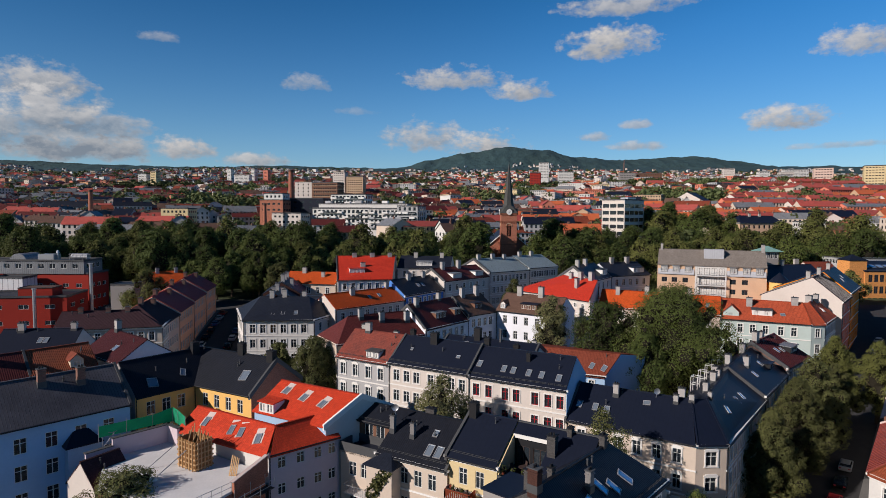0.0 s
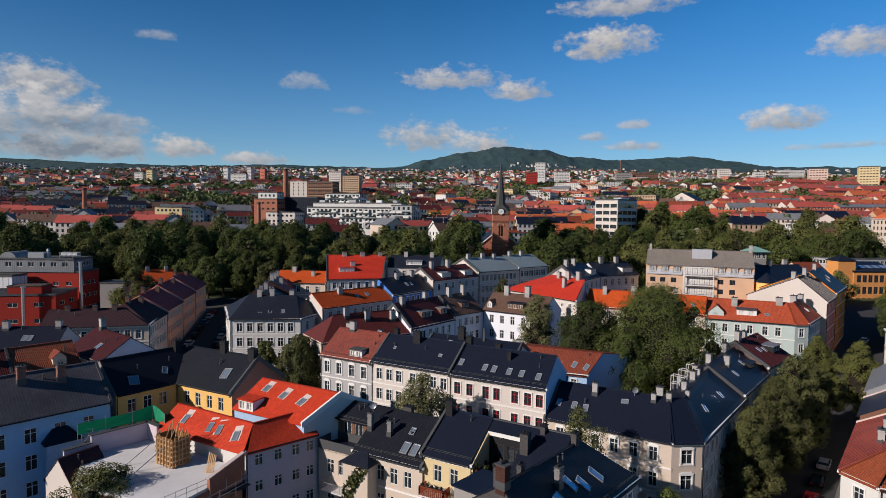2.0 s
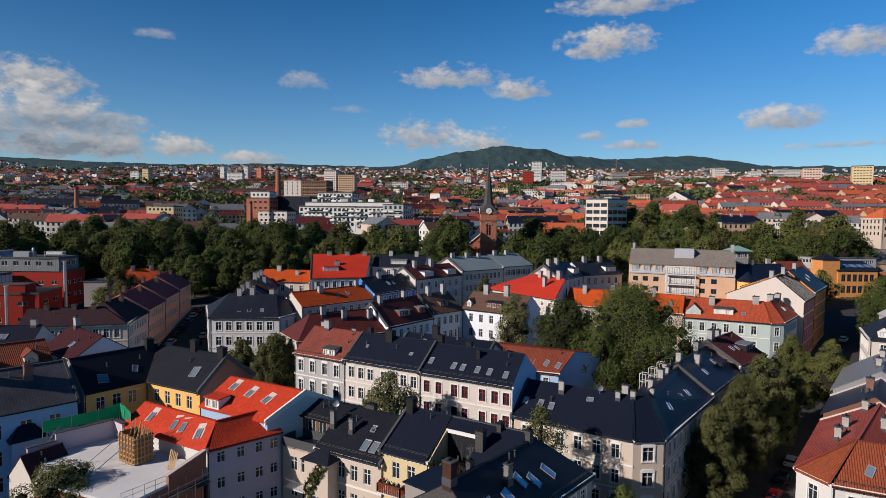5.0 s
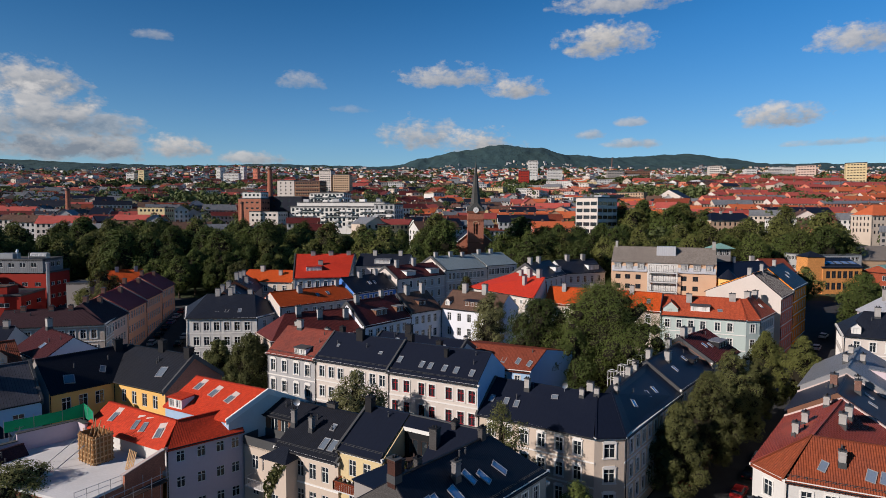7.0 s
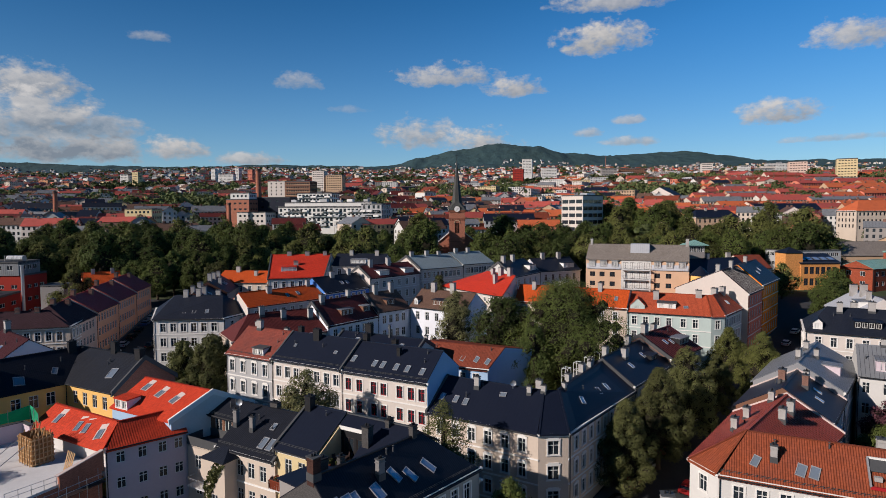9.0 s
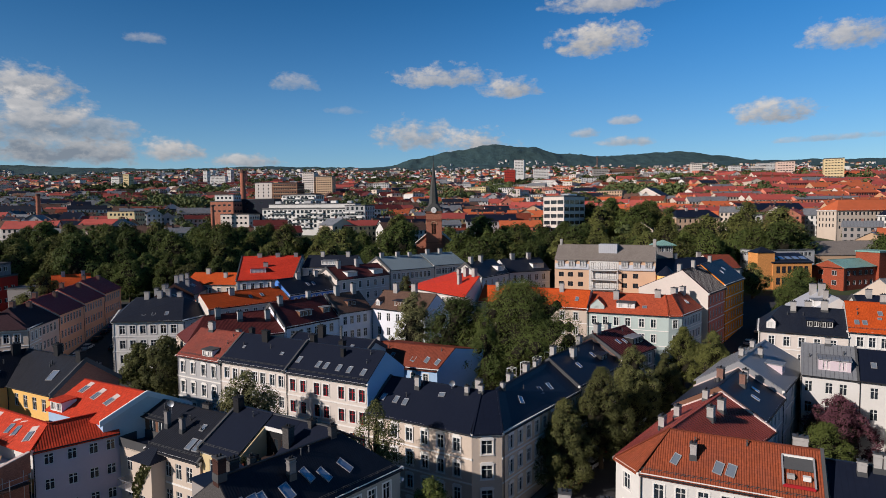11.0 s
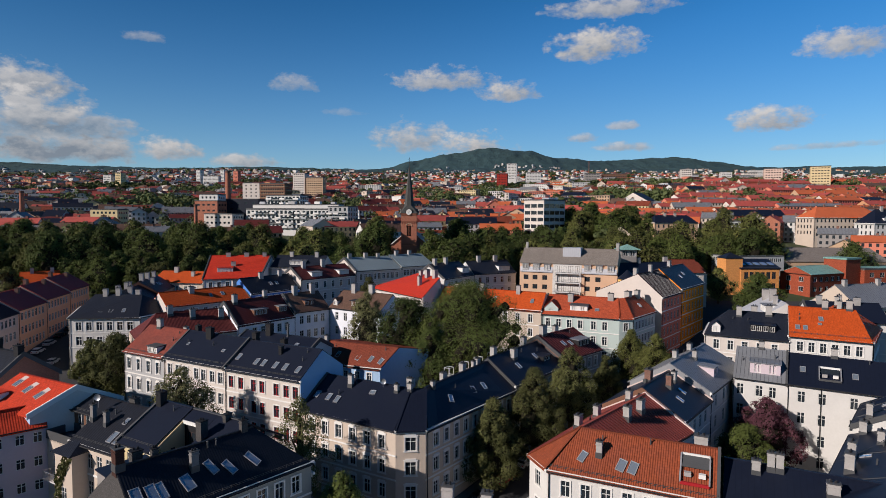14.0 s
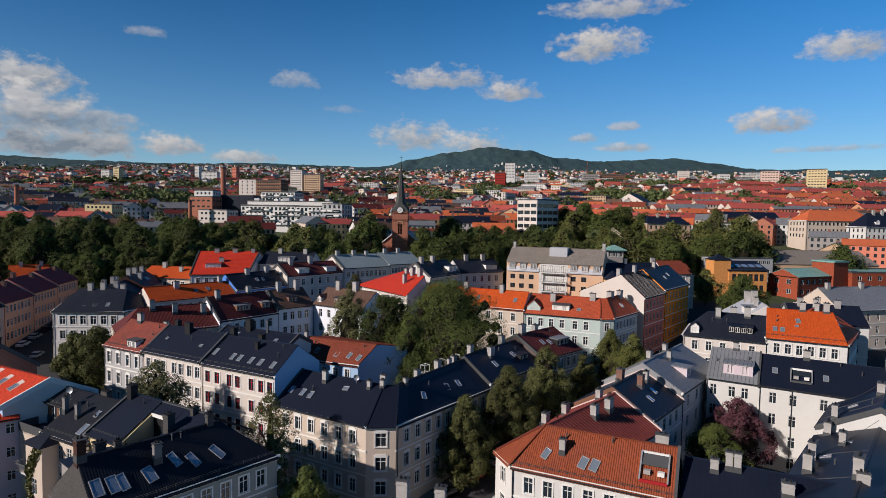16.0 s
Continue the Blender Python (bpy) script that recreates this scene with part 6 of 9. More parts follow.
# ---- the church ----
def make_church():
    x, y, z = 25.2, 248.0, 19.5
    ob = thing("church", (x, y, z), "red brick church with a tall dark copper spire", "church")
    w = 6.6
    org = Vector((0, 0, 0))
    bm = bmesh.new()
    c = [(-w / 2, -w / 2), (w / 2, -w / 2), (w / 2, w / 2), (-w / 2, w / 2)]
    op = [(w / 2 - 0.9, w / 2 - 0.12, 18, 22.5), (w / 2 + 0.12, w / 2 + 0.9, 18, 22.5), (w / 2 - 0.5, w / 2 + 0.5, 8, 12.5)]
    for i in range(4):
        wall_mesh(bm, c[i], c[(i + 1) % 4], -2, 27.8, op if i in (0, 1, 3) else [], org, 0.6)
    metre_uv(bm)
    t = part("tower", bm, "brick_red", ob)
    for i in range(4):
        bm = bmesh.new()
        a, b = c[i], c[(i + 1) % 4]
        for z0, z1, o in ((14.4, 14.9, 0.15), (24.2, 24.6, 0.15), (27.2, 27.9, 0.35)):
            strip(bm, a, b, z0, z1, o, org, o)
        for k in range(9):
            q = lerp(a, b, (k + 0.5) / 9)
            strip(bm, lerp(a, b, (k + 0.3) / 9), lerp(a, b, (k + 0.7) / 9), 23.5, 24.2, 0.12, org)
        part("brick_band", bm, "brick_red", t)
        bm = bmesh.new()
        m = Matrix.Rotation(math.atan2(b[1] - a[1], b[0] - a[0]), 4, "Z")
        mid = lerp(a, b, 0.5)
        rod(bm, m @ Vector((0, -w / 2 - 0.05, 28.3)), m @ Vector((0, -w / 2 - 0.55, 28.3)), 1.2, 1.2, 20)
        part("clock_face", bm, "trim_white", t, "white round clock face")
        bm = bmesh.new()
        for q in (0.6, -1.9):
            beam(bm, m @ Vector((0, -w / 2 - 0.60, 28.3)), m @ Vector((0.75 * math.cos(q), -w / 2 - 0.60, 28.3 + 0.75 * math.sin(q))), 0.08, 0.04)
        part("clock_hand", bm, "black_metal", t)
        bm = bmesh.new()
        for k in range(14):
            q0, q1 = math.pi * k / 14, math.pi * (k + 1) / 14
            beam(bm, m @ Vector((1.25 * math.cos(q0), -w / 2 - 0.06, 22.3 + 1.25 * math.sin(q0))), m @ Vector((1.25 * math.cos(q1), -w / 2 - 0.06, 22.3 + 1.25 * math.sin(q1))), 0.3, 0.25)
        part("arch_moulding", bm, "plaster_sand", t)
        bm = bmesh.new()
        for k in range(12):
            q0, q1 = math.pi * k / 12, math.pi * (k + 1) / 12
            slab(bm, [m @ Vector((1.5 * math.cos(q), yy, 28.3 + 1.5 * math.sin(q))) for q, yy in ((q0, -w / 2 - 0.45), (q0, -w / 2 + 1.2), (q1, -w / 2 + 1.2), (q1, -w / 2 - 0.45))], 0.15)
        part("clock_hood", bm, "spire_copper", t)
        for s in (-1, 1):
            for zz in (18,):
                bm = bmesh.new()
                for k in range(9):
                    box(bm, m @ pose(s * 0.51, -w / 2 + 0.3, 18.2 + k * 0.47, 35), 0.76, 0.05, 0.34)
                part("louvre", bm, "black_metal", t)
    # spire: broach foot and eight-sided needle
    bm = bmesh.new()
    foot = [bm.verts.new((math.copysign(w / 2 + 0.45, math.cos(a)), math.copysign(w / 2 + 0.45, math.sin(a)), 27.8)) for a in (math.pi * (0.25 + 0.5 * i) for i in range(4))]
    ring = [bm.verts.new((math.cos(math.pi / 8 + i * math.pi / 4) * 2.3, math.sin(math.pi / 8 + i * math.pi / 4) * 2.3, 31.2)) for i in range(8)]
    tip = bm.verts.new((0, 0, 49.6))
    for i in range(8):
        bm.faces.new((ring[i], ring[(i + 1) % 8], tip))
    for i in range(4):
        j, k = 2 * i, 2 * i + 1
        bm.faces.new((foot[i], ring[k], ring[j]))
        bm.faces.new((foot[i], foot[(i + 1) % 4], ring[(k + 1) % 8], ring[k]))
    bmesh.ops.recalc_face_normals(bm, faces=bm.faces)
    metre_uv(bm)
    part("spire", bm, "spire_copper", ob, "dark weathered copper spire")
    bm = bmesh.new()
    rod(bm, (0, 0, 49.2), (0, 0, 52.0), 0.09, 0.05)
    rod(bm, (-0.6, 0, 51.0), (0.6, 0, 51.0), 0.06, 0.06)
    part("cross", bm, "black_metal", ob)
    # nave behind the tower and the low side roofs
    for nm, q, wd, e, r in (("nave", 2.6, 16.0, 14.3, 20.6), ("side_aisle", 4.5, 21.0, 7.5, 11.5)):
        bm = bmesh.new()
        h = wd / 2
        ln = 32.0
        k = [(-h, q), (h, q), (h, q + ln), (-h, q + ln)]
        for i in range(4):
            wall_mesh(bm, k[i], k[(i + 1) % 4], -2, e, [], org)
        for yy in (q, q + ln):
            bm.faces.new([bm.verts.new(v) for v in ((-h, yy, e), (h, yy, e), (0, yy, r))])
        metre_uv(bm)
        n = part(nm, bm, "brick_red", ob)
        bm = bmesh.new()
        for s in (-1, 1):
            pts = [Vector(v) for v in ((s * (h + 0.5), q - 0.3, e - 0.3), (s * (h + 0.5), q + ln + 0.3, e - 0.3), (0, q + ln + 0.3, r + 0.25), (0, q - 0.3, r + 0.25))]
            slab(bm, pts if s > 0 else pts[::-1], 0.25)
        metre_uv(bm)
        part(nm + "_roof", bm, "roof_slate", n)
        if nm == "nave":
            bm = bmesh.new()
            for s in (-1, 1):
                beam(bm, (s * (h + 0.2), q - 0.25, e - 0.1), (0, q - 0.25, r + 0.35), 0.5, 0.35)
            part("gable_coping", bm, "trim_white", n)


node_mat("spire_copper", (0.060, 0.058, 0.054), rough=0.6, grain=2, vary=0.3, stain=0.5, alt=(0.085, 0.10, 0.095), pattern="seam", period=(0.4, 1), bump=0.3)
make_church()


# ---- block-shaped buildings: flats, office, factory ----
def block(name, label, a, b, depth, base, top, wall, windows, roof="roof_dark", category="building", frame_mat="frame_white", parapet=0.5, sides=(0, 1, 3), band=None, skirt=3.0):
    """A flat-roofed block on the front a-b. windows: n, floors, w, h, first, step of the front; the sides take the same rhythm."""
    iw = inward(a, b)
    c, d = (b[0] + iw[0] * depth, b[1] + iw[1] * depth), (a[0] + iw[0] * depth, a[1] + iw[1] * depth)
    origin = V3(lerp(a, c, 0.5), base)
    ob = thing(name, origin, label, category)
    bm = bmesh.new()
    q = [a, b, c, d]
    todo = []
    for i in range(4):
        p0, p1 = q[i], q[(i + 1) % 4]
        ln = math.dist(p0, p1)
        op = []
        if windows and i in sides:
            s = dict(windows)
            s["n"] = max(1, round(windows["n"] * ln / math.dist(a, b)))
            op = wall_openings(ln, base, top, s)
            todo.append((p0, p1, op, s))
        wall_mesh(bm, p0, p1, base - skirt, top, op, origin)
    metre_uv(bm)
    distant = origin.y > 300
    part("wall", bm, "plaster_" + wall if "plaster_" + wall in MAT else wall, ob)
    for p0, p1, op, s in todo:
        if distant:
            pane_bm = bmesh.new()
            d = Vector((p1[0] - p0[0], p1[1] - p0[1])).normalized()
            for u0, u1, v0, v1 in op:
                m = Matrix.Translation(V3((p0[0] + d.x * (u0 + u1) / 2 - d.y * 0.1, p0[1] + d.y * (u0 + u1) / 2 + d.x * 0.1), v0) - origin) @ Matrix.Rotation(math.atan2(d.y, d.x), 4, "Z")
                box(pane_bm, m, u1 - u0 - 0.1, 0.04, v1 - v0)
            tagged(part("glazing", pane_bm, "glass", ob), kind="stuff")
        else:
            put_windows(ob, p0, p1, op, origin, s)
        if band:
            for k in range(s["floors"]):
                z = top - s["first"] - k * s["step"] - s["h"] - 0.35
                bm = bmesh.new()
                strip(bm, p0, p1, z, z + 0.3, 0.25, origin)
                part("storey_band", bm, band, ob)
    bm = bmesh.new()
    slab(bm, [V3(p, top - 0.02) - origin for p in q], 0.3)
    metre_uv(bm)
    part("roof", bm, roof, ob)
    bm = bmesh.new()
    for i in range(4):
        strip(bm, q[i], q[(i + 1) % 4], top - 0.05, top + parapet, 0.08, origin, 0.08)
    part("parapet", bm, "flashing", ob)
    return ob


def box_part(ob, name, p, sx, sy, z0, z1, turn, mat):
    bm = bmesh.new()
    box(bm, pose(0, 0, 0), sx, sy, z1 - z0)
    metre_uv(bm)
    o = part(name, bm, mat, ob)
    o.matrix_local = Matrix.Translation(V3(p, z0) - ob.location) @ Matrix.Rotation(turn, 4, "Z")
    return o


W0 = dict(n=8, floors=5, w=1.4, h=1.4, first=1.2, step=2.9, trim="", style="two")
# orange flats with a mansard storey and balconies
ap = house("apartment_house", "peach-orange flats with a grey mansard and balconies", (63.0, 175.6), (90.0, 164.7), 14, base=13, eave=32.2, ridge=36.2, at=0.45, wall="orange", roof="roof_taupe", front=spec(n=10, floors=6, w=1.5, h=1.4, step=2.85, first=4.0, trim="", frame="frame_dark", style="two", margin=0.4,
           us=[2.0, 4.8, 7.8, 20.5, 23.6, 28.3]), right=spec(n=2, floors=5, first=4, step=2.85, trim="", w=1.2, h=1.3), cornice=False, bands=False, gutter=False, chimneys=((0.03, 1.0, 0.7, 1.0, 1.6), (0.98, 1.0, 0.9, 1.4, 1.8)))
apo = ap.location.copy()
d_ap = Vector((27.0, -10.9, 0)).normalized()
for u0, u1 in ((0.2, 10.2), (18.9, 28.9)):
    bm = bmesh.new()
    a, b = Vector((63.0, 175.6, 0)) + d_ap * u0, Vector((63.0, 175.6, 0)) + d_ap * u1
    o = Vector((d_ap.y, -d_ap.x, 0))
    pts = [V3(a, 29.4) + o * 0.35, V3(b, 29.4) + o * 0.35, V3(b, 32.6) - o * 0.5, V3(a, 32.6) - o * 0.5]
    slab(bm, [p - apo for p in pts], 0.3)
    metre_uv(bm)
    part("mansard", bm, "roof_pale_metal" if "roof_pale_metal" in MAT else "zinc", ap, "pale grey metal mansard face")
    for k in range(3):
        p = a + (b - a) * ((k + 0.5) / 3) + o * 0.75
        dormer(ap, Vector((p.x - o.x * 0.4, p.y - o.y * 0.4, 29.75)), math.atan2(d_ap.y, d_ap.x), apo, 1.9, 1.9, 1.2, "plaster_grey", "zinc", "flat", 2)
bm = bmesh.new()
strip(bm, Vector((63.0, 175.6, 0)) + d_ap * 10.4, Vector((63.0, 175.6, 0)) + d_ap * 18.8, 15.0, 32.0, 0.08, apo)
metre_uv(bm)
part("balcony_wall", bm, "plaster_white", ap, "white rendered wall behind the balconies")
for k in range(4):
    z = 29.2 - k * 2.85
    a, b = Vector((63.0, 175.6, 0)) + d_ap * 10.6, Vector((63.0, 175.6, 0)) + d_ap * 18.6
    o = Vector((d_ap.y, -d_ap.x, 0))
    bm = bmesh.new()
    slab(bm, [V3(a, z) - apo, V3(a, z) + o * 1.6 - apo, V3(b, z) + o * 1.6 - apo, V3(b, z) - apo], 0.2)
    bl = part("balcony", bm, "concrete", ap)
    bm = bmesh.new()
    for zz in (0.35, 0.7, 1.05):
        beam(bm, V3(a, z + zz) + o * 1.58 - apo, V3(b, z + zz) + o * 1.58 - apo, 0.05, 0.05)
    for i in range(14):
        p = a.lerp(b, i / 13)
        beam(bm, V3(p, z) + o * 1.58 - apo, V3(p, z + 1.05) + o * 1.58 - apo, 0.04, 0.04)
    part("railing", bm, "zinc", bl)
    for i in range(4):
        p = a.lerp(b, (i + 0.5) / 4)
        me_f, me_p, _ = window_meshes(1.4, 2.0, "frame_dark", "two", "")
        w = part("balcony_door", me_f, None, ap)
        w.matrix_local = Matrix.Translation(V3(p, z + 0.05) + o * 0.14 - apo) @ Matrix.Rotation(math.atan2(d_ap.y, d_ap.x), 4, "Z")
        part("pane", me_p, None, w)
    for q in (a, b):
        bm = bmesh.new()
        beam(bm, V3(q, z - 2.7) + o * 1.5 - apo, V3(q, z) + o * 1.5 - apo, 0.22, 0.22)
        part("balcony_post", bm, "trim_white", ap)
box_part(ap, "lift_tower", (79.0, 174.0), 5.4, 4.0, 32.5, 36.6, math.atan2(d_ap.y, d_ap.x), "roof_pale_metal")
house("orange_tiled_house", "small house with an orange tile roof beside the park", (-93.0, 178.0), (-84.0, 184.0), 9, base=14, eave=24.4, ridge=27.6, wall="cream", roof="roof_orange", front=spec(n=4, floors=2), chimneys=((0.3, 0.9, 1.0, 0.8, 1.4), (0.8, 0.9, 1.0, 0.8, 1.4)))
house("dark_roofed_house", "long house with a black roof beside the flats", (90.5, 165.0), (112.0, 172.0), 12, base=14, eave=27.8, ridge=32.0, wall="amber", roof="roof_dark", front=spec(n=6, floors=4, trim=""), chimneys=((0.5, 1, 1, 0.8, 1.4),), cornice=False)
house("red_roofed_house", "low house with dull red tiles in front of the park", (98.0, 186.0), (128.0, 190.0), 11, base=15, eave=27.5, ridge=30.6, wall="cream", roof="roof_clay", front=spec(n=8, floors=3), chimneys=((0.2, 1, 1, 0.8, 1.4), (0.6, 1, 1.4, 0.9, 1.8)))
house("red_roofed_house", "small house with a red gabled roof", (114.5, 181.5), (123.5, 182.5), 12, base=14, eave=28.4, ridge=32.0, wall="pale_cream", roof="roof_clay", front=spec(n=3, floors=3))
tu = thing("turret", (92.0, 162.0, 12.0), "round ochre stair turret with a dark cone roof", "turret")
bm = bmesh.new()
rod(bm, (0, 0, 0), (0, 0, 16.4), 2.5, 2.5, 20)
part("turret_wall", bm, "plaster_yellow", tu)
bm = bmesh.new()
rod(bm, (0, 0, 16.3), (0, 0, 18.9), 2.8, 0.12, 20)
part("cone_roof", bm, "roof_dark", tu)
pv = thing("roof_pavilion", (97.0, 178.0, 30.0), "glazed roof pavilion with a green hipped copper roof", "pavilion")
op = [(0.35 + 1.1 * k, 1.2 + 1.1 * k, 3.9, 5.6) for k in range(4)]
bm = bmesh.new()
c4 = [(-2.4, -2.0), (2.4, -2.0), (2.4, 2.0), (-2.4, 2.0)]
for k in range(4):
    wall_mesh(bm, c4[k], c4[(k + 1) % 4], 0, 6.0, op if k == 0 else [], Vector((0, 0, 0)))
part("pavilion_wall", bm, "plaster_taupe", pv)
put_windows(pv, c4[0], c4[1], op, Vector((0, 0, 0)), dict(trim="", style="two"))
bm = bmesh.new()
q4 = [Vector((x * 1.4, y * 1.4, 6.0)) for x, y in c4]
for k in range(4):
    slab(bm, [q4[k], q4[(k + 1) % 4], Vector((0, 0, 7.6))], 0.15)
metre_uv(bm)
part("pavilion_roof", bm, "roof_copper", pv)
# ochre brick school with towers at its ends, and the red-brick school beside it
orb = block("brick_school", "ochre brick school with arched windows and a dark skylit roof", (150.5, 211.0), (165.2, 211.5), 9, 13, 27.0, "brick_orange", dict(n=6, floors=3, w=1.5, h=2.6, first=1.2, step=4.2, trim="", style="two", frame="frame_dark"))
bm = bmesh.new()
slab(bm, [V3(p, z) - orb.location for p, z in (((150.0, 210.7), 27.3), ((165.6, 211.2), 27.3), ((165.3, 220.0), 30.2), ((149.8, 219.6), 30.2))], 0.3)
metre_uv(bm)
part("pitched_roof", bm, "roof_dark", orb)
for k in range(5):
    box_part(orb, "roof_glazing", (152.5 + 2.7 * k, 214.2), 1.9, 2.6, 28.62, 28.78, 0.03, "skylight_glass").rotation_euler.x = 0.32
tw = box_part(orb, "stair_tower", (148.0, 214.5), 6.4, 6.4, 13, 31.0, 0.03, "brick_orange")
bm = bmesh.new()
for k in range(4):
    a0, a1 = math.pi * (0.25 + 0.5 * k), math.pi * (0.75 + 0.5 * k)
    slab(bm, [Vector((4.9 * math.cos(a0), 4.9 * math.sin(a0), 18.0)), Vector((4.9 * math.cos(a1), 4.9 * math.sin(a1), 18.0)), Vector((0, 0, 20.0))], 0.15)
part("tower_roof", bm, "roof_slate", tw)
block("school_annex", "glazed grey school annex with a blue-grey metal roof", (154.0, 226.0), (177.0, 228.5), 13, 14, 30.6, "grey", dict(n=12, floors=3, w=1.4, h=1.5, first=0.8, step=3.6, trim="", style="two"), roof="roof_teal", parapet=0.3)
rb = house("brick_school_wing", "red brick school wing with a green copper roof", (174.0, 207.0), (191.0, 214.0), 12, base=12, eave=25.4, ridge=27.9, wall="brick_red_deep", roof="roof_copper", front=spec(n=5, floors=3, w=1.7, h=1.7, first=1.2, step=3.6, trim="", style="two"), left=spec(n=2, floors=3, w=1.8, h=1.8, first=1.2, step=3.6, trim="", style="two"), cornice=False, bands=False)
box_part(rb, "stair_tower", (193.5, 218.5), 8.5, 8.5, 12, 30.4, 0.4, "plaster_brick_red_deep")
box_part(rb, "tower_roof", (193.5, 218.5), 9.0, 9.0, 30.4, 31.0, 0.4, "roof_copper")
block("copper_roofed_block", "red brick block with a flat green copper roof", (199.5, 214.5), (240.0, 219.0), 16, 12, 26.6, "plaster_brick_red_deep", dict(n=9, floors=3, w=1.8, h=1.8, first=1.2, step=3.6, trim="", style="two"), roof="roof_copper")
house("school_hall", "broad school roof in pale brown felt", (178.0, 238.0), (226.0, 236.0), 26, base=14, eave=28.0, ridge=33.0, wall="sand", roof="roof_taupe", cornice=False)
house("palace", "cream classical building with a hipped orange roof", (255.0, 331.0), (298.0, 333.0), 16, base=28, eave=46.6, ridge=52.5, wall="cream", roof="roof_city_orange", front=spec(n=17, floors=3, w=1.1, h=1.8, step=3.9, trim=""), left=spec(n=5, floors=3, trim=""), end_l="hip", hip_l=7, end_r="hip", hip_r=7, bands=False)
house("mansion", "white mansion with a steep black hipped roof", (276.0, 312.0), (300.0, 314.0), 14, base=27, eave=43.5, ridge=51.0, wall="white", roof="roof_dark", front=spec(n=8, floors=3, trim=""), left=spec(n=4, floors=3, trim=""), end_l="hip", hip_l=6, end_r="hip", hip_r=6, bands=False, chimneys=((0.3, 0.9, 1.4, 1.0, 2.5), (0.7, 0.9, 1.4, 1.0, 2.5)), dormers=((0.3, 0.2, 2.4, 1.8, 3, "trim_white", "roof_dark", "gable", 1), (0.7, 0.2, 2.4, 1.8, 3, "trim_white", "roof_dark", "gable", 1)))
house("peach_house", "peach-coloured house with a navy black roof behind the trees", (157.0, 316.0), (182.0, 318.5), 12, base=27, eave=43.4, ridge=47.2, wall="orange", roof="roof_dark", front=spec(n=8, floors=4, trim=""), left=spec(n=3, floors=4, trim=""), end_l="hip", hip_l=3, end_r="hip", hip_r=3, bands=False, chimneys=((0.3, 0.9, 1.2, 0.9, 1.5), (0.6, 0.9, 1.2, 0.9, 1.5)))
fl = block("flats", "slim white flats with balconies behind the trees", (200.0, 331.0), (212.0, 330.0), 12, 27, 44.0, "white", dict(n=4, floors=5, w=1.8, h=1.5, first=1.0, step=3.2, trim="", style="two"))
house("gabled_house", "tall cream gabled house far behind the trees", (234.0, 542.0), (246.0, 552.0), 30, base=44, eave=62.0, ridge=69.8, wall="pale_cream", roof="roof_slate", end_l="gable", bands=False, cornice=False)
# red factory on the left
fa = block("factory", "red-painted factory hall with a grey roof", (-140.0, 152.6), (-105.9, 159.2), 14, 8, 22.8, "red", dict(n=5, floors=2, w=2.6, h=1.2, first=2.0, step=4.5, trim="", style="two"))
fb = block("factory_block", "tall red factory block with a glazed grey top storey", (-152.0, 180.0), (-113.0, 180.6), 11, 12, 27.0, "red", dict(n=9, floors=3, w=1.8, h=1.2, first=3.0, step=4.0, trim="", style="two"))
bl_ = block("plant_storey", "grey metal plant storey on the factory roof", (-151.5, 179.7), (-114.2, 180.3), 10, 27.0, 31.0, "roof_grey_metal", dict(n=10, floors=1, w=1.8, h=1.5, first=0.8, step=4.0, trim="", style="two"), skirt=0.0)
box_part(bl_, "roof_unit", (-127.5, 184), 5.0, 3.5, 31, 33.0, 0.0, "zinc")
bm = bmesh.new()
arc = [(2.6 * math.cos(math.pi * k / 10), 2.4 * math.sin(math.pi * k / 10)) for k in range(11)]
near, far = ([bm.verts.new(Vector((-135.0 + x, yy, 30.9 + z)) - bl_.location) for x, z in arc] for yy in (180.4, 188.0))
bm.faces.new(near[::-1])
bm.faces.new(far)
for k in range(10):
    bm.faces.new((near[k], near[k + 1], far[k + 1], far[k]))
bmesh.ops.recalc_face_normals(bm, faces=bm.faces)
metre_uv(bm)
part("barrel_roof_unit", bm, "roof_grey_metal", bl_, "grey barrel-vaulted roof unit")
bm = bmesh.new()
rod(bm, Vector((-120.4, 184.5, 32.2)) - bl_.location, Vector((-115.2, 184.5, 32.2)) - bl_.location, 1.0, 1.0, 16)
part("tank", bm, "zinc", bl_, "light steel tank lying on the roof")
for k in range(5):
    bm = bmesh.new()
    x = -120.6 + 1.4 * k
    for a, b in (((x, 183.2, 31), (x, 183.2, 33.2)), ((x, 183.2, 33.1), (x + 1.3, 183.2, 33.1)), ((x, 183.2, 32.1), (x + 1.3, 183.2, 32.1))):
        beam(bm, Vector(a) - bl_.location, Vector(b) - bl_.location, 0.09, 0.09)
    part("roof_railing", bm, "zinc", bl_)
bm = bmesh.new()
rod(bm, Vector((-124.4, 183.5, 30.9)) - bl_.location, Vector((-124.4, 183.5, 33.4)) - bl_.location, 0.25, 0.25, 10)
rod(bm, Vector((-124.4, 183.5, 33.4)) - bl_.location, Vector((-124.4, 183.5, 34.2)) - bl_.location, 0.5, 0.3, 10)
part("roof_cowl", bm, "zinc", bl_)
block("factory_stair", "windowless white-clad box beside the factory block", (-137.5, 172.4), (-128.0, 172.6), 6.5, 10, 26.4, "roof_white_sheet", None)
block("factory_penthouse", "low red penthouse with a brown flat roof", (-119.0, 158.6), (-110.5, 160.2), 6, 22.6, 25.2, "red", None, roof="roof_brown", parapet=0.15, skirt=0.0)
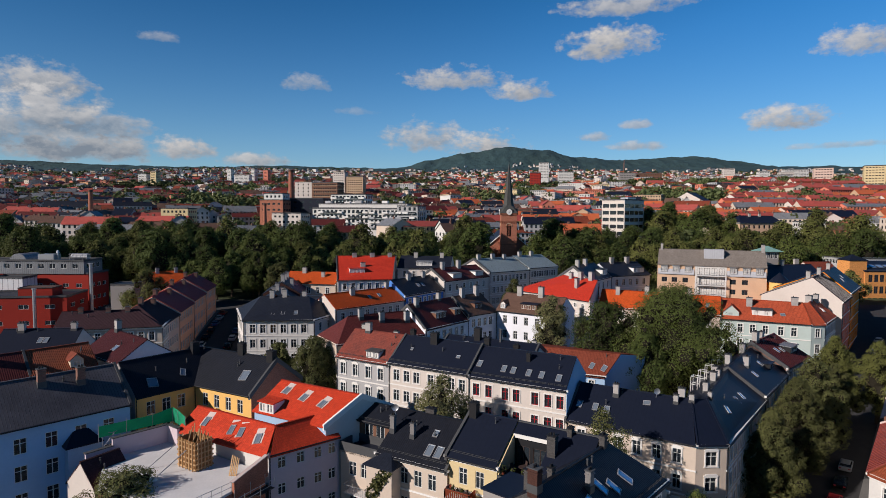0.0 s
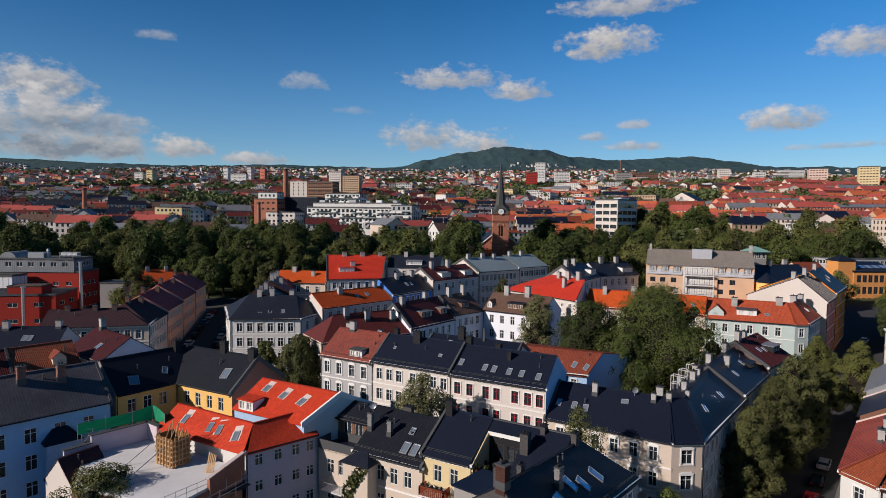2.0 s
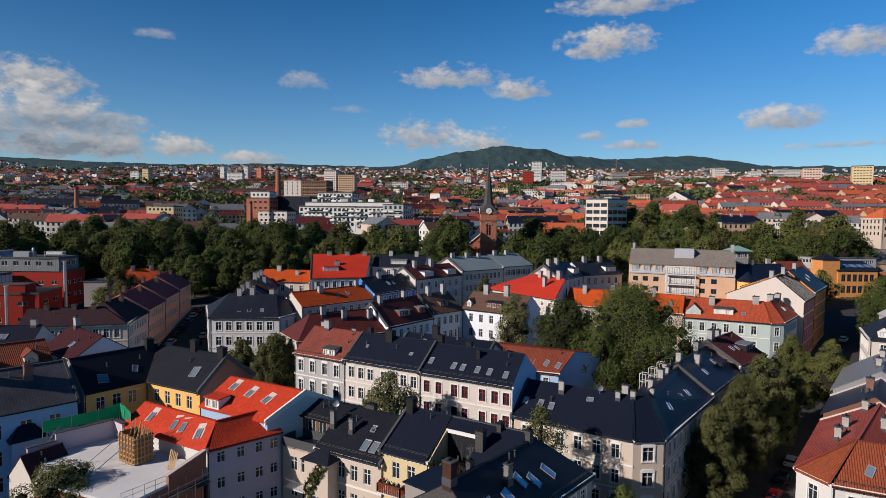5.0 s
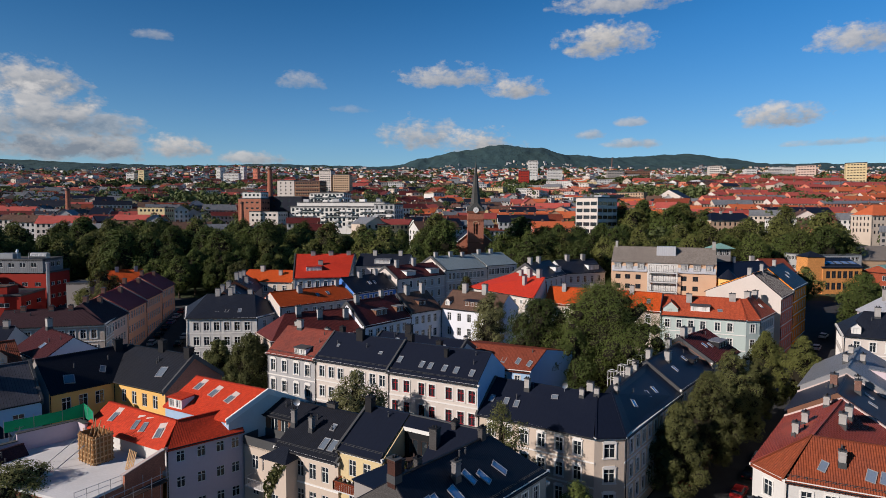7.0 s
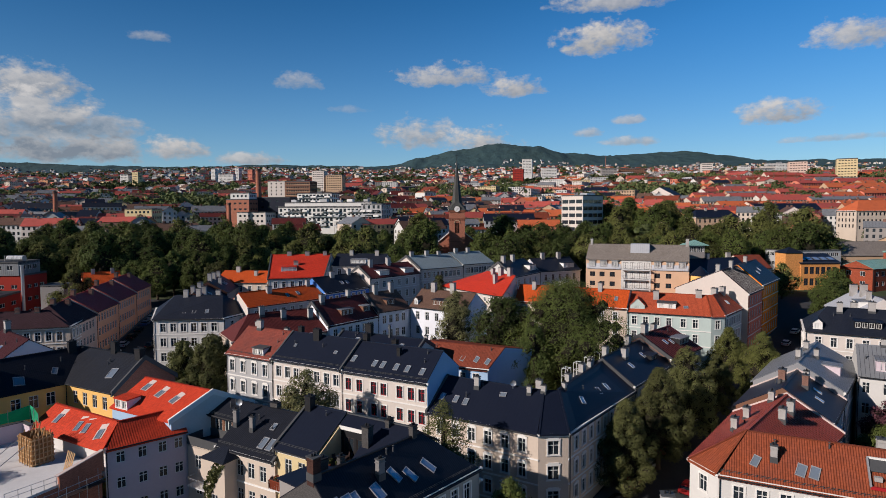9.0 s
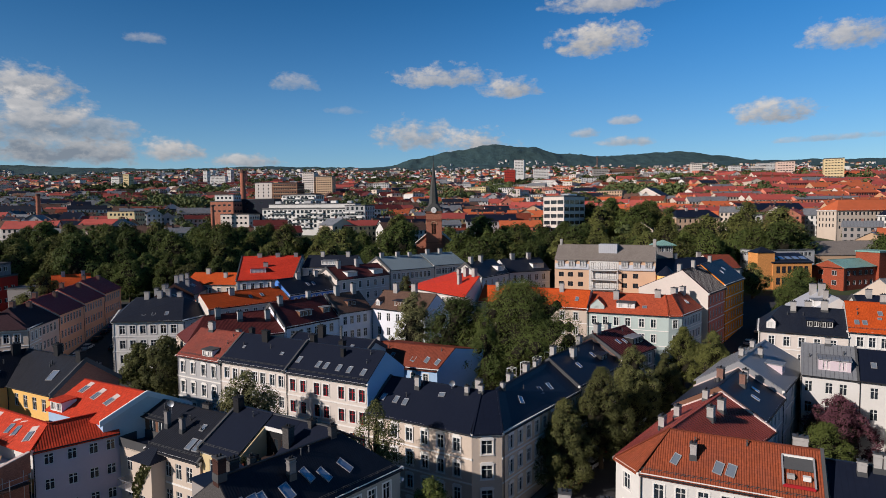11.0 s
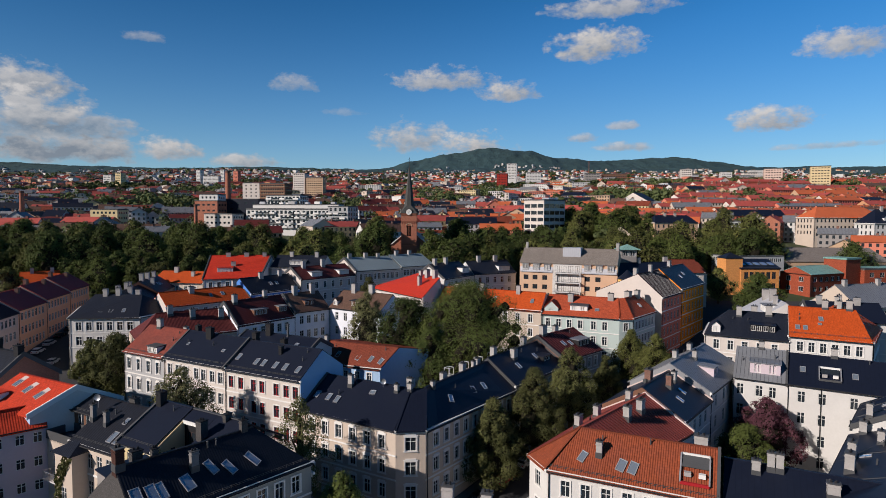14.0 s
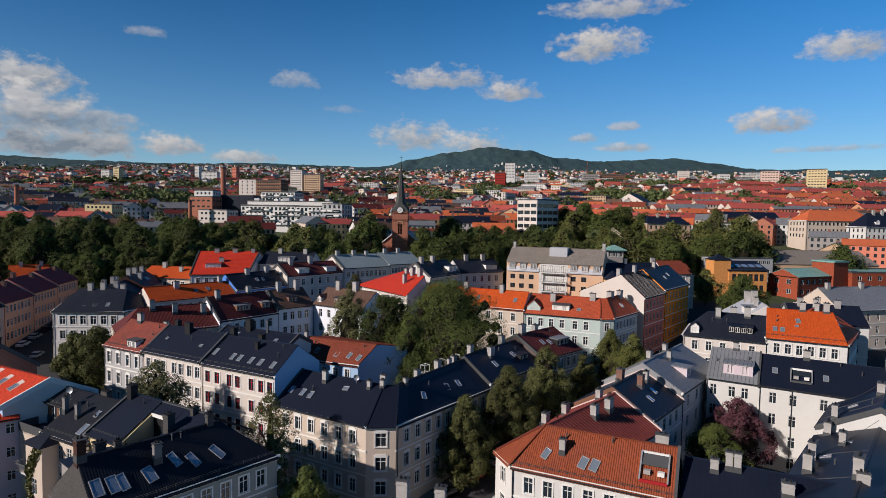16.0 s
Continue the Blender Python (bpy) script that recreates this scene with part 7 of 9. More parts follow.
block("garage", "dark grey flat-roofed shed beside the factory", (-97.0, 165.0), (-90.6, 165.6), 7, 12, 25.6, "taupe", None, parapet=0.3)
for x, y, z0, z1 in ((-112.9, 156.4, 12.0, 25.2), (-105.6, 170.0, 14.0, 31.0)):
    ob = thing("flue", (x, y, z0), "tall grey steel flue pipe on the factory", "flue", "steel flues of the factory")
    bm = bmesh.new()
    rod(bm, (0, 0, -2), (0, 0, z1 - z0), 0.45, 0.45, 14)
    part("pipe", bm, "zinc", ob)
    bm = bmesh.new()
    rod(bm, (0, 0, z1 - z0), (0, 0, z1 - z0 + 0.3), 0.6, 0.6, 14)
    part("collar", bm, "zinc", ob)

# ---- buildings past the park ----
of = block("office_building", "pale grey office building with dark ribbon windows", (97.5, 325.0), (112.0, 337.0), 15, 30, 55.6, "pale_cream", dict(n=4, floors=5, w=4.2, h=2.1, first=2.2, step=3.9, trim="", style="two", frame="frame_dark", margin=0.2), roof="roof_grey_metal", sides=(0, 1, 3))
box_part(of, "roof_unit", (103.0, 337.0), 8, 5, 55.6, 57.2, 0.7, "zinc")
WF = dict(n=26, floors=4, w=1.9, h=2.1, first=0.7, step=3.1, trim="", style="two", frame="frame_dark", margin=0.4)


def flats_balconies(ob, a, b, top, floors, n, seed):
    """White-fronted balconies before the rooms of a block of flats."""
    rng = random.Random(seed)
    d = Vector((b[0] - a[0], b[1] - a[1], 0))
    ln = d.length
    d.normalize()
    o = Vector((d.y, -d.x, 0))
    turn = math.atan2(d.y, d.x)
    for k in range(floors):
        for i in range(n):
            if rng.random() < 0.22:
                continue
            u = ln * (i + 0.5) / n
            p = Vector((a[0], a[1], 0)) + d * u + o * 0.85
            z = top - 2.95 - 3.1 * k
            bl = box_part(ob, "balcony", (p.x, p.y), ln / n * 0.8, 1.7, z, z + 0.22, turn, "concrete")
            bm = bmesh.new()
            m = bl.matrix_local.copy()
            box(bm, pose(0, -0.82, 0.22), ln / n * 0.8, 0.08, 0.95)
            for s in (-1, 1):
                box(bm, pose(s * ln / n * 0.39, 0, 0.22), 0.07, 1.6, 0.95)
            part("balcony_front", bm, rng.choice(("trim_white", "trim_white", "zinc", "glass")), bl)


fl = block("flats", "long white flats with many balconies", (-91.5, 389.8), (-52.0, 378.5), 13, 34, 50.2, "white", dict(WF, n=13), roof="roof_grey_metal", parapet=0.9)
flats_balconies(fl, (-91.5, 389.8), (-52.0, 378.5), 50.2, 4, 9, 1)
fl = block("flats", "long white flats with rows of balconies", (-51.8, 378.4), (-21.0, 369.6), 13, 34, 50.0, "white", dict(WF, n=11), roof="roof_grey_metal", parapet=0.9)
flats_balconies(fl, (-51.8, 378.4), (-21.0, 369.6), 50.0, 4, 7, 2)
fl = block("flats", "set-back white top storey of the flats", (-88.0, 393.0), (-27.0, 375.6), 9, 50.3, 53.4, "white", dict(WF, n=20, floors=1), roof="roof_grey_metal", parapet=0.5)
for k, (u, sx, h) in enumerate(((0.07, 4, 2.2), (0.3, 3, 1.6), (0.42, 5, 2.4), (0.6, 2.5, 1.8), (0.72, 4, 2.2), (0.9, 3, 2.0))):
    box_part(fl, "roof_unit", lerp((-86.0, 397.0), (-25.0, 380.0), u), sx, 3, 53.4, 53.4 + h, -0.28, ("zinc", "trim_white", "plaster_grey")[k % 3])
fl = block("flats", "higher white wing of the flats", (-82.0, 404.0), (-57.0, 397.0), 12, 50, 60.0, "white", dict(WF, n=9, floors=3), roof="roof_grey_metal")
flats_balconies(fl, (-82.0, 404.0), (-57.0, 397.0), 60.0, 2, 5, 3)
block("corner_flats", "grey corner flats with white balconies", (-20.0, 369.0), (-15.5, 384.0), 14, 34, 52.0, "grey", dict(WF, n=4, w=1.6), roof="roof_dark")
block("brick_block", "dark red brick block with pale top storey", (-131.0, 402.0), (-114.0, 398.5), 16, 40, 56.0, "brick_red", dict(n=4, floors=2, w=2, h=1.2, first=2, step=4, trim="", style="two"))
block("brick_block", "pale rendered top storey on the brick block", (-129.0, 405.0), (-115.0, 402.0), 10, 56.2, 60.5, "white", dict(n=4, floors=1, w=1.5, h=1.5, first=1.2, step=4, trim="", style="two"))
block("black_block", "black-clad modern block beside the factory chimney", (-112.0, 410.0), (-88.0, 405.5), 14, 42, 57.5, "roof_dark", dict(n=4, floors=3, w=2, h=1.2, first=2, step=4, trim="", style="two"))
block("beige_block", "pale beige stepped block with dark windows", (-116.0, 380.0), (-96.0, 376.0), 14, 34, 47.0, "pale_cream", dict(n=6, floors=3, w=1.6, h=1.3, first=1.5, step=3.5, trim="", style="two"))
block("beige_block", "pale beige flat-roofed block between trees", (-182.4, 367.0), (-164.8, 366.0), 12, 30, 49.4, "pale_yellow", dict(n=6, floors=3, w=1.4, h=1.4, first=1.2, step=3.4, trim="", style="two"))
block("slab_building", "dark brown slab building with window bands", (-124.5, 529.5), (-100.5, 523.5), 14, 46, 75.0, "brown", dict(n=10, floors=7, w=1.5, h=1.4, first=1.0, step=3.2, trim="", style="two"), band="plaster_sand")
block("cream_tower", "cream stair tower of the slab building", (-141.2, 532.5), (-125.0, 529.8), 14, 46, 75.8, "pale_cream", dict(n=3, floors=7, w=1.2, h=1.3, first=1.5, step=3.2, trim="", style="two"))
TOWERS = (((-153.0, 766.0), (-137.0, 763.0), 14, 62, 102.0, "pale_cream"), ((-134.0, 760.0), (-112.0, 757.0), 14, 62, 96.0, "sand"), ((419.0, 677.0), (436.0, 669.0), 14, 54, 103.5, "salmon"), ((446.0, 634.0), (462.5, 625.0), 13, 52, 102.5, "pale_yellow"),
          ((142.0, 1034.0), (160.0, 1030.0), 16, 80, 123.0, "red"), ((168.0, 1104.0), (186.0, 1100.0), 18, 90, 147.0, "white"), ((374.0, 804.0), (388.0, 800.0), 12, 62, 113.0, "pale_cream"), ((390.0, 816.0), (424.0, 810.0), 14, 62, 99.0, "white"), ((398.0, 836.0), (412.0, 833.0), 12, 62, 108.0, "grey"),
          ((346.0, 830.0), (362.0, 826.0), 12, 62, 96.0, "pale_cream"), ((-514.0, 1000.0), (-503.0, 998.0), 12, 80, 118.5, "pale_yellow"), ((-540.0, 1010.0), (-525.0, 1008.0), 12, 80, 115.0, "white"), ((-458.0, 1200.0), (-449.0, 1198.0), 12, 90, 139.0, "white"), ((-412.0, 1210.0), (-404.0, 1208.0), 12, 90, 141.0, "white"),
          ((-386.0, 1210.0), (-376.0, 1208.0), 12, 90, 138.0, "pink"), ((-436.0, 1180.0), (-404.0, 1176.0), 12, 90, 126.0, "white"), ((204.0, 1100.0), (232.0, 1097.0), 14, 90, 130.0, "white"), ((526.0, 1000.0), (543.0, 997.0), 14, 84, 125.0, "white"), ((552.0, 1010.0), (586.0, 1004.0), 14, 84, 120.0, "grey"),
          ((683.0, 1200.0), (728.0, 1194.0), 16, 100, 145.0, "white"), ((290.0, 1000.0), (316.0, 997.0), 14, 84, 121.0, "taupe"), ((322.0, 1004.0), (362.0, 999.0), 14, 84, 121.0, "brown"), ((612.0, 1090.0), (636.0, 1086.0), 14, 90, 131.0, "pale_cream"))
for a, b, d, z0, z1, w in TOWERS:
    n = max(3, round(math.dist(a, b) / 3.0))
    block("tower_block", "%s tower block with rows of windows" % w.replace("_", " "), a, b, d, z0, z1, w, dict(n=n, floors=min(10, int((z1 - z0) / 2.9)), w=1.9, h=0.85, first=1.2, step=2.9, trim="", style="two"), roof="roof_grey_metal", parapet=0.8)
for x, y, z0, z1, r, lab in ((-113.5, 418.0, 38, 78.0, 2.0, "tall round red brick factory chimney"), (-238.0, 385.0, 30, 61.5, 1.6, "tall round dark brick chimney"), (-118.0, 372.0, 34, 53.0, 1.2, "short round brick chimney"), (297.0, 1000.0, 80, 143.0, 0.55, "slim pale mast-like chimney")):
    ob = thing("factory_chimney", (x, y, z0), lab, "chimney", "tall factory chimneys")
    bm = bmesh.new()
    rod(bm, (0, 0, -3), (0, 0, z1 - z0), r * 1.25, r * 0.8, 16)
    metre_uv(bm)
    part("shaft", bm, "brick_red", ob)
    bm = bmesh.new()
    rod(bm, (0, 0, z1 - z0 - 1.2), (0, 0, z1 - z0 + 0.2), r * 0.95, r * 0.95, 16)
    part("rim", bm, "chimney_brick", ob)


# ---- the sea of houses up to the hills ----
CITY_WALL = ["plaster_white", "plaster_cream", "plaster_pale_cream", "plaster_sand", "plaster_pink", "plaster_peach", "plaster_grey", "plaster_pale_yellow", "brick_red", "plaster_taupe"]
CITY_ROOF = ["roof_city_red", "roof_city_orange", "roof_clay", "roof_maroon", "roof_brown", "roof_slate", "roof_dark", "roof_grey_metal", "roof_city_red"]
# groves between the houses: x, y, half width
GROVES = [(408, 690, 12), (443, 660, 9), (482, 640, 12), (150, 1000, 34), (190, 1040, 30), (300, 900, 40), (-300, 860, 60), (40, 640, 26), (10, 800, 30), (120, 880, 26), (330, 700, 22), (-516, 960, 72), (-324, 582, 13), (-288, 569, 14), (-244, 544, 18), (-183, 508, 15), (-384, 1247, 39), (-68, 1205, 55), (90, 722, 13), (367, 1312, 29), (159, 514, 10), (236, 638, 23), (261, 591, 22), (690, 1212, 62), (960, 1413, 45), (1198, 1567, 72), (328, 483, 10), (-52, 513, 15), (-582, 796, 12)]


def city_house(V, F, M, x, y, z, ln, wd, h, rise, ang, wm, rm, gm, win, cap=None):
    """Appends one gabled house: its walls, roof, window panes and chimneys."""
    c, s = math.cos(ang), math.sin(ang)

    def add(pts, m):
        i = len(V)
        for (px_, py_, pz_) in pts:
            V.append((x + px_ * c - py_ * s, y + px_ * s + py_ * c, z + pz_))
        F.append(tuple(range(i, i + len(pts))))
        M.append(m)

    a, b = ln / 2, wd / 2
    add(((-a, -b, -4), (a, -b, -4), (a, -b, h), (-a, -b, h)), wm)
    add(((a, b, -4), (-a, b, -4), (-a, b, h), (a, b, h)), wm)
    add(((a, -b, -4), (a, b, -4), (a, b, h), (a, 0, h + rise), (a, -b, h)), wm)
    add(((-a, b, -4), (-a, -b, -4), (-a, -b, h), (-a, 0, h + rise), (-a, b, h)), wm)
    e = 0.5
    add(((-a - e, -b - e, h - e * rise / b), (a + e, -b - e, h - e * rise / b), (a + e, 0, h + rise + 0.05), (-a - e, 0, h + rise + 0.05)), rm)
    add(((a + e, b + e, h - e * rise / b), (-a - e, b + e, h - e * rise / b), (-a - e, 0, h + rise + 0.05), (a + e, 0, h + rise + 0.05)), rm)
    if win:
        fl, n = max(1, int(h / 3.1)), max(2, int(ln / win))
        for f in range(fl):
            zt = h - 0.8 - f * 3.1
            for i in range(n):
                u = -a + ln * (i + 0.5) / n
                add(((u - 0.6, -b - 0.04, zt - 1.7), (u + 0.6, -b - 0.04, zt - 1.7), (u + 0.6, -b - 0.04, zt), (u - 0.6, -b - 0.04, zt)), gm)
            m = max(1, int(wd / (win * 1.2)))
            for i in range(m):
                u = -b + wd * (i + 0.5) / m
                for sgn in (-1, 1):
                    q = [(sgn * (a + 0.04), u - 0.6, zt - 1.7), (sgn * (a + 0.04), u + 0.6, zt - 1.7), (sgn * (a + 0.04), u + 0.6, zt), (sgn * (a + 0.04), u - 0.6, zt)]
                    add(q if sgn > 0 else q[::-1], gm)
        for i in range(max(1, int(ln / 11))):
            u = -a + ln * (i + 0.5) / max(1, int(ln / 11))
            for pts in (((u - 0.6, -0.5, 0), (u + 0.6, -0.5, 0)), ((u + 0.6, -0.5, 0), (u + 0.6, 0.5, 0)), ((u + 0.6, 0.5, 0), (u - 0.6, 0.5, 0)), ((u - 0.6, 0.5, 0), (u - 0.6, -0.5, 0))):
                p, q = pts
                add(((p[0], p[1], h + rise - 0.6), (q[0], q[1], h + rise - 0.6), (q[0], q[1], h + rise + 1.1), (p[0], p[1], h + rise + 1.1)), cap)
            add(((u - 0.6, -0.5, h + rise + 1.1), (u + 0.6, -0.5, h + rise + 1.1), (u + 0.6, 0.5, h + rise + 1.1), (u - 0.6, 0.5, h + rise + 1.1)), cap)


def city_mesh(name, V, F, M):
    me = bpy.data.meshes.new(name)
    me.from_pydata(V, [], F)
    for k in CITY_WALL + CITY_ROOF + ["glass", "chimney_brick"]:
        me.materials.append(MAT[k])
    me.polygons.foreach_set("material_index", M)
    bm = bmesh.new()
    bm.from_mesh(me)
    metre_uv(bm)
    bm.to_mesh(me)
    bm.free()
    return me


def make_city():
    rng = random.Random(21)
    nw = len(CITY_WALL)
    glass, cap = nw + len(CITY_ROOF), nw + len(CITY_ROOF) + 1
    bands = {}
    y = 270.0
    while y < 3050:
        wide = 0.80 * y + 90
        step = 13 + y * 0.012
        x = -wide
        while x < wide:
            x += step * rng.uniform(0.7, 1.4)
            px_, py_ = x, y + rng.uniform(-0.4, 0.4) * step
            if any(abs(px_ - (a[0] + b[0]) / 2) < math.dist(a, b) / 2 + 14 and -20 < (py_ - a[1]) < 22 for a, b, *_ in TOWERS) or (-190 < px_ < -6 and 345 < py_ < 425) or (80 < px_ < 122 and 314 < py_ < 362) or (145 < px_ < 310 and 300 < py_ < 356) or (225 < px_ < 262 and 530 < py_ < 585):
                continue
            if py_ < 318 and (px_ < 232 or py_ < 268):
                continue
            if any(abs(px_ - gx) < gw * 0.9 and abs(py_ - gy) < 26 for gx, gy, gw in GROVES):
                continue
            wild = noise.noise(Vector((px_ / 210, py_ / 260, 3.3)))
            if rng.random() < (0.14 if py_ < 1300 else 0.10) + 0.25 * max(0, wild) or (-148 < px_ < -85 and 505 < py_ < 548):
                continue
            terraces = px_ > 0.50 * py_ and 400 < py_ < 1000
            red = 0.86 if terraces else (0.60 if px_ > 0 else 0.52)
            ln = rng.uniform(30, 62) if terraces else rng.uniform(11, 30)
            if py_ > 1300:
                ln = rng.uniform(9, 26)
            wd = rng.uniform(9, 12.5)
            h = rng.uniform(7, 13) if py_ < 1300 else rng.uniform(6, 12)
            rise = rng.uniform(2.4, 4.4)
            quarter = noise.noise(Vector((px_ / 330, py_ / 420, 8.1)))
            base_ang = 0.12 if terraces else (0.45 if quarter > 0.08 else (-0.5 if quarter < -0.12 else 0.05))
            ang = base_ang + rng.gauss(0, 0.10) + (math.pi / 2 if rng.random() < (0.10 if terraces else 0.3) else 0)
            # left of the middle, darker roof colours stand in for cloud shadow
            if rng.random() < red:
                rm = rng.choice((0, 0, 1, 0, 2)) if terraces else (rng.choice((0, 1, 2, 0, 8, 1)) if px_ > 0 else rng.choice((2, 3, 3, 0, 0, 3)))
            else:
                rm = rng.choice((4, 5, 7, 6, 7, 4))
            wm = rng.choice((4, 4, 3, 1, 5, 2)) if terraces else (rng.choice((0, 0, 0, 2, 2, 1, 1, 6, 6, 3, 4, 5, 7, 8, 9)) if py_ < 1200 else rng.choice((0, 0, 0, 2, 6, 1, 3)))
            if 0.12 * py_ < px_ < 0.5 * py_ and 620 < py_ < 1500 and rng.random() < 0.34:
                ln, wd, h, rise, rm, wm = rng.uniform(18, 46), rng.uniform(11, 15), rng.uniform(9, 18), 0.4, rng.choice((7, 5)), rng.choice((0, 0, 2, 2, 4, 6, 7))
            elif rng.random() < 0.09 and py_ > 560 and not terraces:
                h, rise, wd = h + rng.uniform(3, 8), 0.4, wd + 3
                rm = 7
            z = ground_height(px_, py_) + (26 * max(0, (py_ - 900) / 2500) * noise.noise(Vector((px_ / 700, py_ / 900, 0.3))) if py_ > 900 else 0)
            win = 2.6 if py_ < 760 else (3.4 if py_ < 1500 else 0)
            if py_ < 400 and abs(px_) < 0.8 * py_:
                V, F, M = [], [], []
                city_house(V, F, M, 0, 0, 0, ln, wd, h, rise, ang, wm, nw + rm, glass, win, cap)
                ob = new("city_house", city_mesh("city_house", V, F, M))
                ob.location = (px_, py_, z)
                tagged(ob, "%s town house with a %s roof past the park" % (CITY_WALL[wm].replace("plaster_", "").replace("_", " "), CITY_ROOF[rm].replace("city_", "").replace("roof_", "").replace("_", " ")), "house", "houses past the park")
            else:
                key = int(math.log(py_ / 500) / math.log(1.5)) if py_ > 500 else 0
                V, F, M = bands.setdefault(key, ([], [], []))
                city_house(V, F, M, px_, py_, z, ln, wd, h, rise, ang, wm, nw + rm, glass, win, cap)
        y += (11 + y * 0.014) if y < 1300 else (16 + y * 0.014)
    # villas up the wooded slopes
    V, F, M = bands.setdefault(99, ([], [], []))
    for i in range(4400):
        k = 1 if i < 3700 else 0
        t = 0.1 + rng.random() ** 1.2 * (0.40 if k else 0.24)
        x = rng.uniform(-2900, 2900) if k else rng.uniform(-420, 1500)
        if noise.noise(Vector((x / 260, t * 4, 2.2 + k))) < -0.05:
            continue
        z, yy = hill_point(HILLS[k][1], HILLS[k][2], x, t)
        city_house(V, F, M, x, yy, z + 1, rng.uniform(8, 18), rng.uniform(8, 11), rng.uniform(3, 8), rng.uniform(2, 4), rng.uniform(0, 3), rng.choice((0, 2, 3, 1, 6, 9)), nw + rng.choice((4, 5, 6, 2, 7)), glass, 0, cap)
    for key, (V, F, M) in sorted(bands.items()):
        tagged(new("distant_houses", city_mesh("distant_houses", V, F, M)), "countless small town houses with red and dark roofs up the slope", "houses", kind="stuff")


make_city()


def make_far_greenery():
    """Tree tops between the far houses: loose ones, and groves placed to fit the camera's view."""
    rng = np.random.default_rng(4)
    spots = {}
    for n, (y0, y1, cnt, size) in enumerate(((315, 520, 520, 6.5), (520, 900, 1150, 7.0), (900, 1700, 1700, 7.5), (1700, 3300, 1700, 9.0))):
        for i in range(cnt):
            y = y0 + (y1 - y0) * rng.random() ** 0.8
            x = rng.uniform(-0.85, 0.85) * y
            # clumps gather along streets and parks
            if noise.noise(Vector((x / 120, y / 100, 7.7))) < 0.02 and rng.random() < 0.75:
                continue
            if (-125 < x < -12 and 355 < y < 430) or (80 < x < 124 and 314 < y < 350):
                continue
            spots.setdefault(n, []).append((x, y, size * rng.uniform(0.6, 1.3)))
    for gx, gy, gw in GROVES:
        tall = 0.9 if gx in (425, 455, 482) else 1.0
        for i in range(int(10 + gw * gy * 0.0022)):
            spots.setdefault(0 if gy < 520 else (1 if gy < 900 else 2), []).append((gx + rng.uniform(-gw, gw), gy + (rng.uniform(-15, 0.13 * gy) if tall == 1.0 else rng.uniform(-14, 6)), tall * rng.uniform(6.5, 10.5)))
    for n, tops in sorted(spots.items()):
        P, tuft = [], (190, 120, 64, 36)[n]
        for x, y, k in tops:
            z = ground_height(x, y) + (26 * max(0, (y - 900) / 2500) * noise.noise(Vector((x / 700, y / 900, 0.3))) if y > 900 else 0)
            lump = rng.normal(size=(5, 3)) * 0.38
            d = rng.normal(size=(tuft, 3))
            d /= np.linalg.norm(d, axis=1)[:, None]
            d[:, 2] = np.abs(d[:, 2])
            c = np.array([x, y, z + k * 0.9]) + (d * rng.uniform(0.5, 0.75, tuft)[:, None] + lump[rng.integers(0, 5, tuft)]) * k * np.array([0.8, 0.8, 0.75])
            nr = d + rng.normal(size=(tuft, 3)) * 0.3
            t = np.cross(nr, rng.normal(size=(tuft, 3)))
            t /= np.linalg.norm(t, axis=1)[:, None]
            b = np.cross(nr, t)
            b /= np.linalg.norm(b, axis=1)[:, None]
            s = k * (0.115, 0.14, 0.19, 0.27)[n] * rng.uniform(0.7, 1.3, (tuft, 1))
            P.append(np.stack([c - t * s, c - b * s, c + t * s, c + b * s], 1).reshape(-1, 3))
        v = np.concatenate(P)
        me = bpy.data.meshes.new("distant_trees")
        me.from_pydata(v.tolist(), [], np.arange(len(v)).reshape(-1, 4).tolist())
        me.materials.append(MAT["leaf_far"])
        tagged(new("distant_trees", me), "dark green tree tops scattered between the far houses", "trees", kind="stuff")


make_far_greenery()

